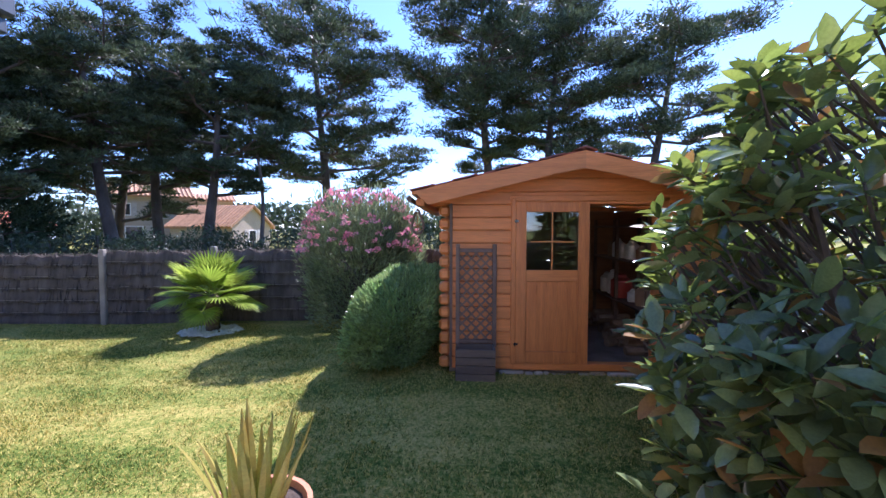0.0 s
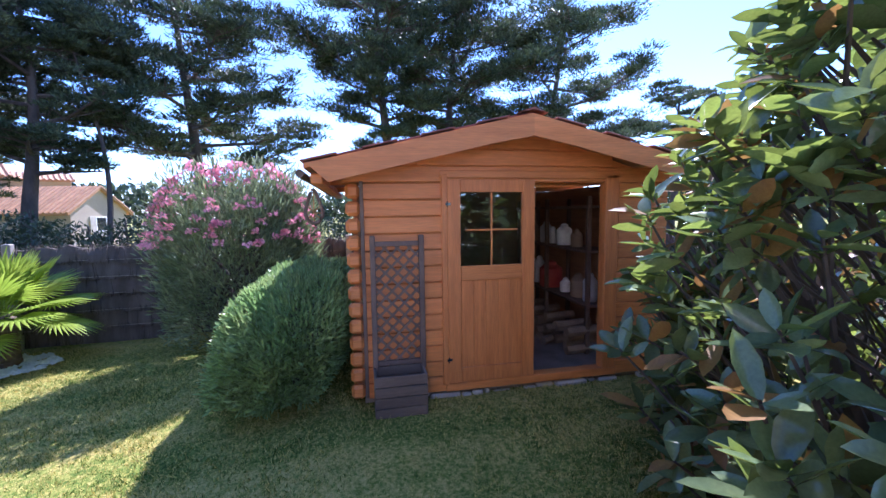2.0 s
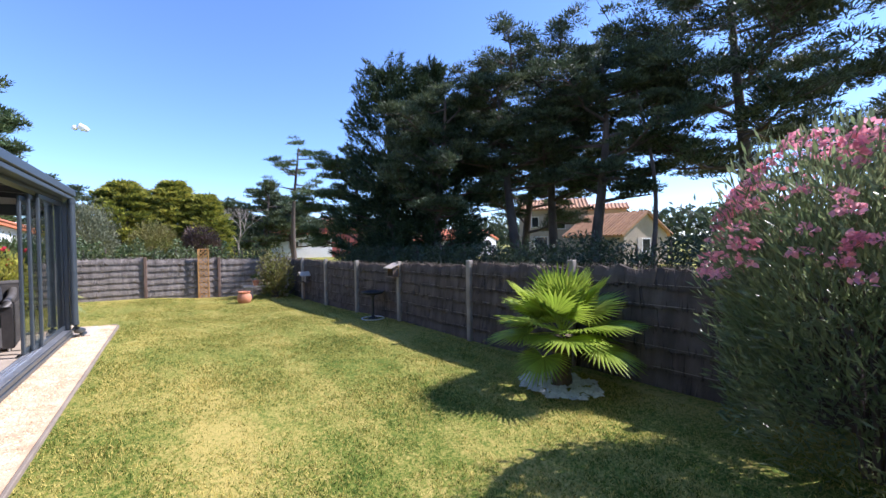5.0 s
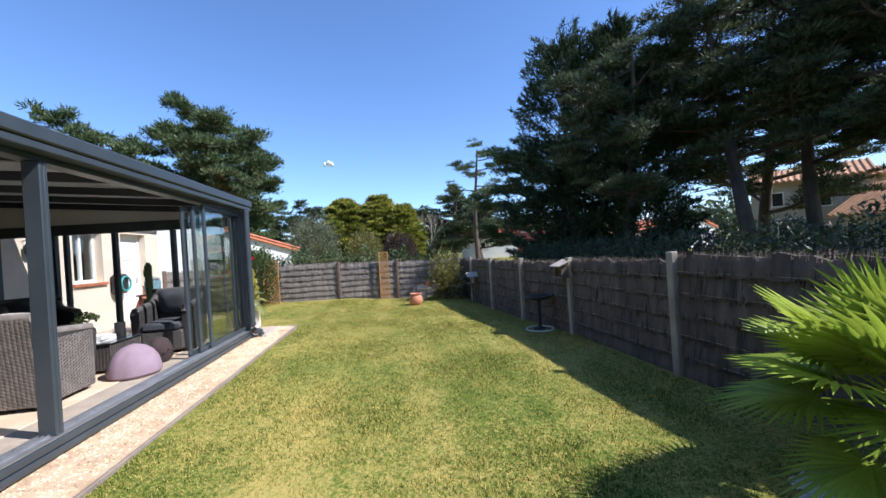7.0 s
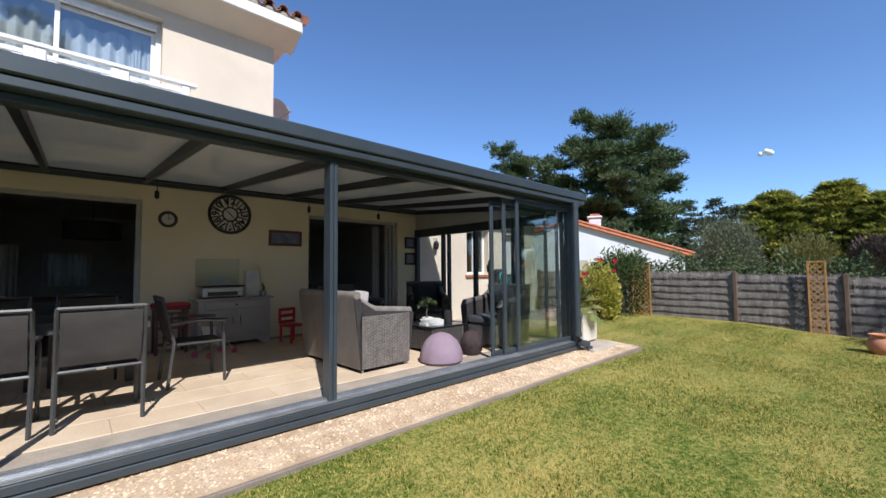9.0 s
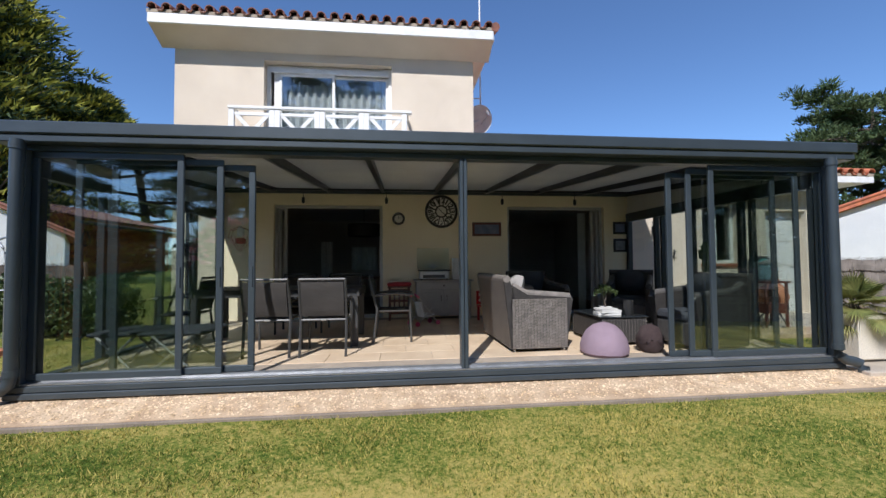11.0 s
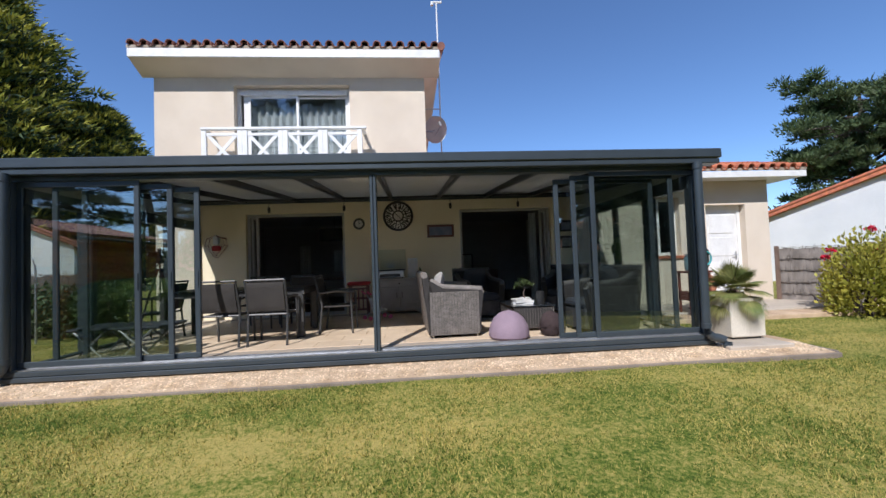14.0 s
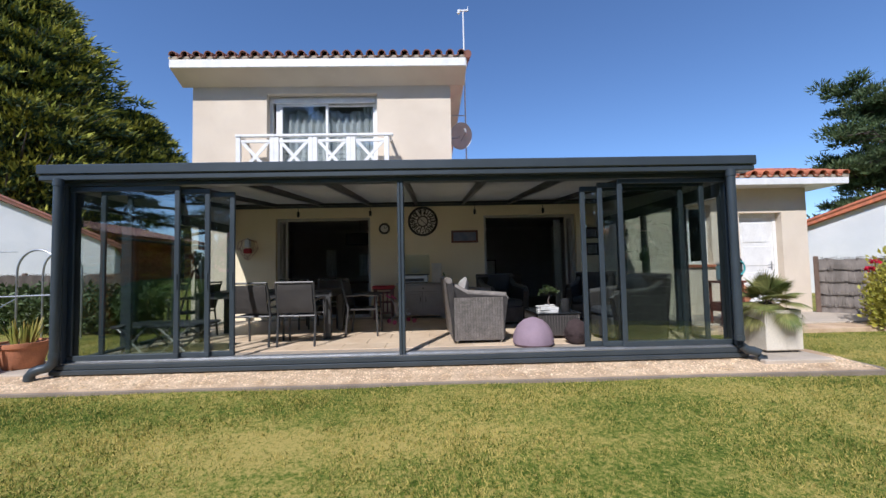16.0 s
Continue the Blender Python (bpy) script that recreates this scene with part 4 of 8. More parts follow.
north = [(-16.6, 6.72), (-14.9, 6.82), (-12.8, 6.95), (-10.75, 7.12), (-8.9, 7.40), (-6.45, 7.55), (-4.3, 7.68), (-2.2, 7.80), (0.2, 7.95), (2.6, 8.1), (5.0, 8.25)]
fence("fence", north, None, lambda x, y: 1.03 + 0.17 * float(smooth_step((x + 10) / 6)), "heather brushwood fence with concrete posts, coloured dark for shade", M["brush"], 6, 0.05, 100, 0.05)
west = [(-16.95, -0.2), (-16.95, 2.27), (-16.95, 4.37), (-16.8, 6.55)]
fence("fence", west, None, lambda x, y: 1.22 - 0.03 * y, "weathered grey brushwood fence with dark posts, coloured pale as sunlit", M["brush_sunlit"], 7, 0.045, 200, 0.04, flip=False, post_mat=M["dark_wood"])
sidef = [(-14.75, -2.45), (-15.75, -1.25), (-16.9, -0.25)]
fence("fence", sidef, None, lambda x, y: 1.25, "weathered brushwood fence beside the path", M["brush_sunlit"], 5, 0.045, 300, 0.04, post_mat=M["dark_wood"])
eastf = [(12.0, -4.0), (9.5, -4.0), (7.0, -4.0), (4.5, -4.0), (2.0, -4.0)]
fence("fence", eastf, None, lambda x, y: 1.25, "dark brushwood fence by the neighbour's garden", M["brush"], 4, 0.045, 340, 0.04, flip=True, post_mat=M["dark_wood"])
closing = [(5.0, 8.25), (5.2, 5.0), (5.4, 1.0), (5.6, -3.9)]
fence("fence", closing, None, lambda x, y: 1.25, "dark heather brushwood fence at the garden's end", M["brush"], 4, 0.05, 380, 0.04)


# ---- plants ----
def pads(centres, radii, count, length, width, rng, up=0.25, tri=True, spread=0.6):
    """Foliage pads: blades that point outwards from many centres."""
    n = len(centres)
    d = unit(rng.normal(size=(n, count, 3)))
    d[..., 2] = np.abs(d[..., 2]) * 0.9 - 0.25
    off = d * radii[:, None, :] * rng.uniform(0.25, 1.0, (n, count, 1))
    base = (centres[:, None] + off).reshape(-1, 3)
    way = unit(unit(off.reshape(-1, 3)) + np.array([0, 0, up]) + rng.normal(0, spread, (n * count, 3)))
    return leaves(base, way, rng.uniform(0.6, 1.3, n * count) * length, rng.uniform(0.7, 1.3, n * count) * width, rng, fold=0.15, tri=tri)


def pine(name, x, y, height, crown_from, spread, seed, label, material, lean=(0, 0), trunk=0.22, limbs=15, count=130, needle=0.19, flat=0.5, width=0.05, round_top=0.55, group="", pad=1.0, top_heavy=False, twigs_per=4.2):
    """A maritime pine: bent trunk, bare limbs that fork, and many small dense needle clumps in layers."""
    r = np.random.default_rng(seed)
    z0 = float(level(x, y)) - 0.2
    t = thing(name, label, "tree", pose(x, y, z0), group)
    pts = []
    for k in range(9):
        u = k / 8
        pts.append(np.array([lean[0] * u + 0.35 * math.sin(seed + 4 * u), lean[1] * u + 0.3 * math.sin(seed * 2 + 3.3 * u), height * 0.93 * u]))
    wood = Shape().tube(pts, [trunk * (1.25 if k == 0 else 1) * (1 - 0.78 * k / 8) for k in range(9)], 9)
    centres = []
    for k in range(limbs):
        v_ = (k + 0.5) / limbs
        u = crown_from + (0.97 - crown_from) * v_
        i = min(int(u * 8), 7)
        o = pts[i] + (pts[i + 1] - pts[i]) * (u * 8 - i)
        a = k * 2.4 + r.uniform(-0.5, 0.5)
        if top_heavy:
            prof = (0.38 + 0.62 * min(1.0, v_ / 0.62)) * (1.0 if v_ < 0.8 else 1.0 - 2.6 * (v_ - 0.8))
        else:
            prof = math.sin(math.pi * min(1, (0.16 + 0.84 * (1 - v_) ** round_top)) * 0.62)
        ln = spread * prof * r.uniform(0.72, 1.12)
        rise = min(ln, 3.0) * r.uniform(0.05, 0.6)
        end = o + np.array([math.cos(a) * ln, math.sin(a) * ln, rise])
        mid = (o + end) / 2 + np.array([0, 0, -0.06 * ln]) + r.normal(0, 0.14, 3)
        rad = trunk * 0.42 * (1 - 0.55 * u)
        wood.tube([o, mid, end], [rad, rad * 0.7, rad * 0.25], 6, caps=False)
        for j in range(max(4, int(ln * twigs_per))):
            w = r.uniform(0.3, 1.0)
            b = o + (mid - o) * min(1, 2 * w) if w < 0.5 else mid + (end - mid) * (2 * w - 1)
            a2 = a + r.choice([-1, 1]) * r.uniform(0.3, 1.4)
            l2 = ln * r.uniform(0.1, 0.40) + 0.2
            e2 = b + np.array([math.cos(a2) * l2, math.sin(a2) * l2, l2 * r.uniform(-0.15, 0.55)])
            wood.tube([b, (b + e2) / 2 + r.normal(0, 0.05, 3), e2], [rad * 0.35, rad * 0.25, rad * 0.12], 4, caps=False)
            centres += [e2 + np.array([0, 0, 0.08]), (b + e2 * 2) / 3 + r.normal(0, 0.18, 3) + np.array([0, 0, 0.12])]
        centres.append(end + np.array([0, 0, 0.1]))
    for k in range(8):
        centres.append(pts[-1] + r.normal(0, 0.35, 3) * np.array([1, 1, 0.8]) + np.array([0, 0, 0.25]))
    centres = np.array(centres)
    size = pad * (0.30 + spread / 14.0)
    rad = r.uniform(0.55, 1.25, (len(centres), 1)) * np.array([1.0, 1.0, flat]) * size
    v, f = pads(centres, rad, count, needle, width, r, 0.55, spread=0.45)
    part("trunk", wood, M["bark"], t, "rough grey-brown bark", smooth=True)
    part("crown", fast_mesh("crown", v, f, material), None, t, "dense needle foliage")
    return t


def golden_tree(name, x, y, height, width, seed, label, boughs=170, clumps=9, count=60, bare=0.0, group="", leaf=0.32, dark="cypress", gold="cypress_gold", turn=0.12):
    """A broad cypress: boughs that sweep out and turn up, with flat golden sprays, their undersides coloured dark as in
    shade.
    """
    r = np.random.default_rng(seed)
    z0 = float(level(x, y)) - 0.2
    t = thing(name, label, "tree", pose(x, y, z0), group)
    wood = Shape().tube([(0, 0, 0), (0.2, 0.1, height * 0.4), (0, 0.05, height * 0.95)], [0.03 * height, 0.02 * height, 0.03], 10)
    cs, rs = [], []
    for k in range(boughs):
        u = bare + (0.98 - bare) * ((k + r.random()) / boughs)
        a = k * 2.39996 + r.uniform(-0.25, 0.25)
        rad = width * (1 - u) ** 0.62 * min(1.0, 0.72 + u) * r.uniform(0.78, 1.12) + 0.25
        o = np.array([0, 0, u * height * 0.92])
        dirn = np.array([math.cos(a), math.sin(a), 0])
        lift = rad * r.uniform(0.12, 0.42)
        mid, end = o + dirn * rad * 0.55 - np.array([0, 0, 0.02 * rad]), o + dirn * rad + np.array([0, 0, lift])
        wood.tube([o, mid, end], [0.012 * height * (1.1 - u), 0.008 * height * (1.1 - u), 0.02], 5, caps=False)
        side = np.array([-dirn[1], dirn[0], 0])
        for j in range(clumps):
            w = r.uniform(0.35, 1.0) ** 0.8
            c = (o + (mid - o) * w / 0.55 if w < 0.55 else mid + (end - mid) * (w - 0.55) / 0.45)
            c = c + side * r.normal(0, 0.16 * rad * (0.4 + w)) + np.array([0, 0, r.normal(0, 0.02 * height * 0.3)])
            cs.append(c)
            q = (0.020 * height + 0.05 * width) * r.uniform(0.6, 1.3)
            rs.append((q * 1.25, q * 1.25, q * 0.42))
    cs, rs = np.array(cs), np.array(rs)
    d = unit(r.normal(size=(len(cs), count, 3)))
    off = d * rs[:, None] * r.uniform(0.35, 1.0, (len(cs), count, 1))
    out = unit(cs * np.array([1, 1, 0]))[:, None] + 0 * off
    way = unit(out * 0.8 + np.array([0, 0, 0.55]) + unit(off) * 0.5 + r.normal(0, 0.35, off.shape)).reshape(-1, 3)
    base = (cs[:, None] + off).reshape(-1, 3)
    n = len(base)
    v, f = leaves(base, way, r.uniform(0.6, 1.3, n) * leaf, r.uniform(0.7, 1.3, n) * leaf * 0.3, r, tri=True)
    # Golden tips, but only upward blades: their light and shade go into the colour.
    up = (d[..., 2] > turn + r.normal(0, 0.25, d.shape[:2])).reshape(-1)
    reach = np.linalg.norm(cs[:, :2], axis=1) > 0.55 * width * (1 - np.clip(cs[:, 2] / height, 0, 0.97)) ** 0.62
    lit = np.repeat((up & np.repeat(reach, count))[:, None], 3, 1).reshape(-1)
    part("trunk", wood, M["bark"], t, "shaded brown trunk", smooth=True)
    part("crown", fast_mesh("crown", v[~lit], np.arange(int((~lit).sum())).reshape(-1, 3), M[dark]), None, t, "dark inner foliage, with undersides darkened as shade")
    part("outer_foliage", fast_mesh("outer_foliage", v[lit], np.arange(int(lit.sum())).reshape(-1, 3), M[gold]), None, t, "golden green outer sprays, coloured as lit from above")
    return t


def conifer(name, x, y, height, width, seed, label, material, plumes=260, count=110, group="", base=0.06, trunk=0.25):
    """A cypress: a broad cone of upward feathery plumes."""
    r = np.random.default_rng(seed)
    z0 = float(level(x, y)) - 0.2
    t = thing(name, label, "tree", pose(x, y, z0), group)
    wood = Shape().tube([(0, 0, 0), (0.1, 0, height * 0.4), (0, 0.05, height * 0.95)], [trunk, trunk * 0.7, 0.02], 8)
    u = base + (0.98 - base) * r.random(plumes) ** 1.25
    a = r.uniform(0, 2 * math.pi, plumes)
    rad = width * np.clip((1 - u) ** 0.62, 0.03, 1) * np.clip((u - base + 0.12) / 0.22, 0.3, 1) * r.uniform(0.45, 1.08, plumes) * (1 + 0.18 * np.sin(3 * a + seed))
    root = np.stack([np.cos(a) * rad, np.sin(a) * rad, u * height], -1)
    for k in range(0, plumes, 4):
        wood.tube([(0, 0, root[k, 2] * 0.86), tuple(root[k])], [0.05, 0.012], 4, caps=False)
    way = unit(np.stack([np.cos(a), np.sin(a), r.uniform(0.35, 1.2, plumes)], -1))
    ln = r.uniform(0.6, 1.25, plumes) * (0.35 + width * 0.22)
    s = r.uniform(-0.25, 1.0, (plumes, count))
    centre = root[:, None] + way[:, None] * (s * ln[:, None])[..., None]
    girth = (0.34 * ln[:, None] * (1.05 - np.clip(s, 0, 1)))[..., None]
    pos = centre + r.normal(0, 0.6, (plumes, count, 3)) * girth
    d = unit(way[:, None] + r.normal(0, 0.55, (plumes, count, 3))).reshape(-1, 3)
    v, f = leaves(pos.reshape(-1, 3), d, r.uniform(0.14, 0.34, plumes * count), r.uniform(0.035, 0.075, plumes * count), r, tri=True)
    part("trunk", wood, M["bark"], t, "shaded brown trunk", smooth=True)
    part("crown", fast_mesh("crown", v, f, material), None, t, "feathery foliage")
    return t


def bush(name, x, y, rx, ry, h, seed, label, material, n=9000, length=0.09, width=0.03, tri=False, category="shrub", lumps=26, up=0.5, flat_top=0.0, group="", z=None, inner=0.72, twig_mat=None):
    """A shrub: stems, and leaves gathered on an uneven lumpy hull."""
    r = np.random.default_rng(seed)
    z0 = float(level(x, y)) - 0.03 if z is None else z
    t = thing(name, label, category, pose(x, y, z0), group)
    c = unit(r.normal(size=(lumps, 3)))
    c[:, 2] = np.abs(c[:, 2])
    pw = 1 - flat_top
    c[:, 2] = np.sign(c[:, 2]) * np.abs(c[:, 2]) ** pw
    k = r.integers(0, lumps, n)
    d = unit(c[k] + r.normal(0, 0.33, (n, 3)))
    d[:, 2] = np.abs(d[:, 2])
    shell = r.uniform(inner, 1.03, n) * (1 + 0.10 * np.sin(k * 12.9898))
    p = d * shell[:, None]
    p[:, 2] = np.abs(p[:, 2]) ** pw
    low = p[:, 2] < 0.5
    flare = np.where(low, 0.82 + 0.36 * p[:, 2], 1.0)
    pos = np.stack([p[:, 0] * rx * flare / np.maximum(np.sqrt(np.maximum(1 - np.minimum(d[:, 2], 0.999) ** 2, 0)), 0.35) ** (0.6 if flat_top else 0.25), p[:, 1] * ry * flare / np.maximum(np.sqrt(np.maximum(1 - np.minimum(d[:, 2], 0.999) ** 2, 0)), 0.35) ** (0.6 if flat_top else 0.25), 0.04 * h + p[:, 2] * h * 0.95], -1)
    way = unit(d + np.array([0, 0, up]) + r.normal(0, 0.5, (n, 3)))
    v, f = leaves(pos, way, r.uniform(0.6, 1.25, n) * length, r.uniform(0.7, 1.2, n) * width, r, fold=0.2, tri=tri)
    stems = Shape()
    for j in range(14):
        a, q = r.uniform(0, 6.3), r.uniform(0.3, 0.85)
        stems.tube([(0.1 * math.cos(a), 0.1 * math.sin(a), -0.05), (rx * 0.3 * q * math.cos(a), ry * 0.3 * q * math.sin(a), h * 0.4), (rx * q * math.cos(a), ry * q * math.sin(a), h * 0.75 * (1.1 - 0.4 * q))], [0.03, 0.02, 0.008], 5, caps=False)
    part("branchwork", stems, M["bark"], t, kind="stuff")
    part("leaves", fast_mesh("leaves", v, f, material), None, t)
    return t


# hedge and shrubs beside the shed
def clipped_hedge(x, y, rx, ry, h, seed, label, material, n, length, width):
    """A clipped shrub, square-shouldered, densely set with small leaves over stems."""
    r = np.random.default_rng(seed)
    z0 = float(level(x, y)) - 0.04
    t = thing("clipped_shrub", label, "shrub", pose(x, y, z0))
    d = unit(r.normal(size=(n, 3)))
    p = d / (np.sum(np.abs(d) ** 3.2, -1, keepdims=True)) ** (1 / 3.2)
    lump = 1 + 0.035 * np.sin(9 * p[:, 0] + 5 * p[:, 1]) + 0.03 * np.sin(11 * p[:, 1] - 7 * p[:, 2] + 1) + r.normal(0, 0.015, n)
    p = p * (lump * r.uniform(0.84, 1.0, n) ** 0.6)[:, None]
    pos = np.stack([p[:, 0] * rx + 0.17 * p[:, 2] - 0.03, p[:, 1] * ry, h / 2 + p[:, 2] * h / 2], -1)
    way = unit(d * np.array([1, 1, 0.6]) + np.array([0, 0, 0.75]) + r.normal(0, 0.45, (n, 3)))
    v, f = leaves(pos, way, r.uniform(0.6, 1.25, n) * length, r.uniform(0.7, 1.2, n) * width, r, fold=0.2, tri=False)
    stems = Shape()
    for j in range(22):
        a, q = r.uniform(0, 6.3), r.uniform(0.2, 0.75)
        stems.tube([(rx * 0.2 * math.cos(a), ry * 0.4 * math.sin(a), -0.05), (rx * q * math.cos(a), ry * q * math.sin(a), h * 0.8)], [0.025, 0.008], 5, caps=False)
    part("branchwork", stems, M["bark"], t, kind="stuff")
    part("leaves", fast_mesh("leaves", v, f, material), None, t)


clipped_hedge(-0.25, 5.62, 0.56, 1.38, 1.12, 11, "square-shouldered clipped evergreen shrub with small glossy leaves", M["pitto"], 44000, 0.085, 0.02)
ole = bush("oleander", -1.25, 7.0, 1.05, 0.72, 2.36, 12, "tall oleander in pink flower against the fence", M["oleander"], 22000, 0.12, 0.022, up=0.6, flat_top=0.25, lumps=40, inner=0.7)
r = np.random.default_rng(13)
nf = 240
a, u = r.uniform(0, 6.3, nf), r.uniform(0.25, 1.0, nf)
u = 0.30 + 0.70 * u ** 0.7
fr = np.sqrt(np.clip(1 - ((u - 0.45) / 0.62) ** 2, 0.02, 1))
fc = np.stack([np.cos(a) * 1.08 * fr, np.sin(a) * 0.8 * fr, u * 2.42], -1)
fv, ff = pads(fc, np.full((nf, 3), 0.06), 18, 0.042, 0.04, r, 0.2, tri=False)
part("blossom", fast_mesh("blossom", fv, ff, M["pink"]), None, ole, "clusters of pink blossom")

bush("shade_shrub", 3.25, 3.82, 0.5, 0.34, 1.75, 14, "narrow-leaved shrub beside the shed, coloured dark for shade", M["oleander_shaded"], 5200, 0.15, 0.02, up=0.35, lumps=30, inner=0.45)


def magnolia(x, y, seed):
    """A large magnolia: leafy whorls of big glossy leaves on twigs."""
    r = np.random.default_rng(seed)
    z0 = float(level(x, y)) - 0.05
    t = thing("magnolia", "large magnolia shrub with big glossy leaves, rusty beneath", "shrub", pose(x, y, z0))
    wood = Shape()
    green, rust = [], []
    n = 860
    for k in range(n):
        zf = r.uniform(0.03, 1.0)
        rad = 1.46 * math.sqrt(max(0.05, 1 - max(0, (zf - 0.4) / 0.68) ** 3)) * (0.82 + 0.18 * min(1, zf / 0.25))
        a = r.uniform(0, 2 * math.pi)
        q = r.uniform(0.62, 1.0) if k % 4 else r.uniform(0.25, 0.6)
        p = np.array([math.cos(a) * rad * q, math.sin(a) * rad * q, zf * 2.5])
        if k % 12 == 0:
            a = r.uniform(3.35, 4.5)
            p = np.array([math.cos(a) * 1.62, math.sin(a) * 1.62, r.uniform(0.35, 1.25)])
        if zf > 0.9:
            p[2] += r.uniform(0, 0.25)
        out = unit(np.array([math.cos(a), math.sin(a), 0.75 + 0.9 * zf]) + r.normal(0, 0.35, 3))
        wood.tube([p - out * 0.42 - np.array([math.cos(a), math.sin(a), 0.4]) * 0.12, p], [0.011, 0.006], 4, caps=False)
        m = r.integers(6, 10)
        side = unit(np.cross(out, unit(r.normal(size=3))))
        other = np.cross(out, side)
        ph = r.uniform(0, 6.3)
        for j in range(m):
            b = ph + j * 2.399
            w = unit(out * r.uniform(0.25, 0.9) + math.cos(b) * side + math.sin(b) * other)
            (rust if r.random() < 0.13 else green).append((p - out * 0.012 * j, w, r.uniform(0.13, 0.225)))
    for k in range(9):
        a = k * 0.7
        wood.tube([(0.08 * math.cos(a), 0.08 * math.sin(a), 0), (0.5 * math.cos(a), 0.5 * math.sin(a), 0.9), (0.95 * math.cos(a), 0.95 * math.sin(a), 1.9)], [0.05, 0.035, 0.012], 6, caps=False)

    def big(rows, material, name):
        p, w, ln = np.array([q[0] for q in rows]), np.array([q[1] for q in rows]), np.array([q[2] for q in rows])[:, None]
        s = unit(np.cross(w, np.array([0, 0, 1.0]) + r.normal(0, 0.35, (len(p), 3))))
        up = np.cross(s, w)
        up *= np.sign(up[:, 2:3] + 1e-6)
        curl = r.uniform(-0.18, 0.12, (len(p), 1))
        prof = ((0.0, 0.02), (0.25, 0.15), (0.55, 0.20), (0.82, 0.13), (1.0, 0.0))
        rows_v = []
        for f, hw in prof:
            c = p + w * ln * f + up * ln * curl * f * f
            rows_v += [c - s * ln * hw + up * ln * hw * 0.35, c, c + s * ln * hw + up * ln * hw * 0.35]
        v = np.stack(rows_v, 1)
        q = []
        for i in range(4):
            for c in (0, 1):
                q.append([3 * i + c, 3 * i + c + 1, 3 * i + c + 4, 3 * i + c + 3])
        faces = (np.arange(len(p))[:, None, None] * 15 + np.array(q)).reshape(-1, 4)
        me = fast_mesh(name, v.reshape(-1, 3), faces, material)
        me.shade_smooth()
        part(name, me, None, t, "big glossy dark green leaves" if material == M["magnolia"] else "leaves turned to their rusty underside")
    part("branchwork", wood, M["bark"], t, kind="stuff")
    big(green, M["magnolia"], "leaves")
    big(rust, M["magnolia_rust"], "rusty_leaves")


magnolia(3.05, 2.35, 21)


def fan_frond(s, way, ln, blade, rng, droop, v_all, f_all):
    """One fan leaf: a stalk and a folded fan of pointed fingers."""
    way = Vector(way).normalized()
    o = Vector((0, 0, 0))
    tip = way * ln + Vector((0, 0, -droop * ln * 0.25))
    s.tube([o, tip * 0.5 + Vector((0, 0, droop * 0.03)), tip], [0.011, 0.008, 0.006], 5, caps=False)
    side = way.cross(Vector((0, 0, 1))).normalized()
    up = side.cross(way).normalized()
    fwd = (way + Vector((0, 0, -droop * 0.5))).normalized()
    nf = 34
    for k in range(nf):
        a = math.radians(-118 + 236 * k / (nf - 1))
        d = (fwd * math.cos(a) + side * math.sin(a)).normalized()
        d = (d + up * 0.18 + Vector((0, 0, -droop * 0.22))).normalized()
        l = blade * (0.78 + 0.22 * math.cos(a)) * rng.uniform(0.92, 1.05)
        w = l * 0.038
        b = d.cross(up).normalized()
        m = tip + d * l * 0.55
        e = tip + d * l + Vector((0, 0, -l * 0.14 * (0.4 + droop)))
        i = len(v_all)
        fold = up * w * 0.9
        v_all += [tip, m - b * w, m + fold, m + b * w, e]
        f_all += [(i, i + 1, i + 2), (i, i + 2, i + 3), (i + 1, i + 4, i + 2), (i + 2, i + 4, i + 3)]


def fan_palm(name, x, y, z, trunk_h, blade, fronds, seed, label, material, droopy=0.4, stalk=0.42):
    rng = random.Random(seed)
    t = thing(name, label, "palm", pose(x, y, z))
    if trunk_h:
        prof = [(0.11, -0.05), (0.12, 0.06)]
        k = 0
        zz = 0.06
        while zz < trunk_h:
            prof += [(0.105 + 0.012 * (k % 2), zz)]
            zz += 0.035
            k += 1
        prof += [(0.08, trunk_h), (0.03, trunk_h + 0.06)]
        part("trunk", Shape().lathe(prof, n=14), M["fibre"], t, "shaggy fibrous brown trunk")
    s, v, f = Shape(), [], []
    for k in range(fronds):
        a = k * 2.39996
        u = (k + 0.5) / fronds
        el = math.radians(84 - 100 * u + rng.uniform(-8, 8))
        way = (math.cos(a) * math.cos(el), math.sin(a) * math.cos(el), math.sin(el))
        fan_frond(s, way, stalk * rng.uniform(0.85, 1.1), blade * rng.uniform(0.85, 1.1), rng, droopy * (0.3 + u), v, f)
    top = pose(0, 0, trunk_h)
    part("stalk_crown", s, material, t, at=top)
    me = fast_mesh("fronds", np.array([tuple(p) for p in v]), np.array(f), material)
    part("fronds", me, None, t, "fan-shaped fronds", at=top)
    return t


fan_palm("fan_palm", -3.86, 6.85, -0.2, 0.60, 0.54, 24, 31, "small windmill palm with bright green fan fronds", M["palm"])
sx = np.random.default_rng(33)
aa, rr_ = sx.uniform(0, 6.3, 330), np.sqrt(sx.uniform(0.06, 1.0, 330)) * 0.5
sxy = np.stack([-3.86 + rr_ * np.cos(aa), 6.80 + 0.85 * rr_ * np.sin(aa)], -1)
tagged(new("white_stones", fast_mesh("white_stones", *stones(sxy, level(sxy[:, 0], sxy[:, 1]) + 0.02, 0.05, 34), M["white_stone"])), "ring of white stones round the palm", "stones", kind="stuff")


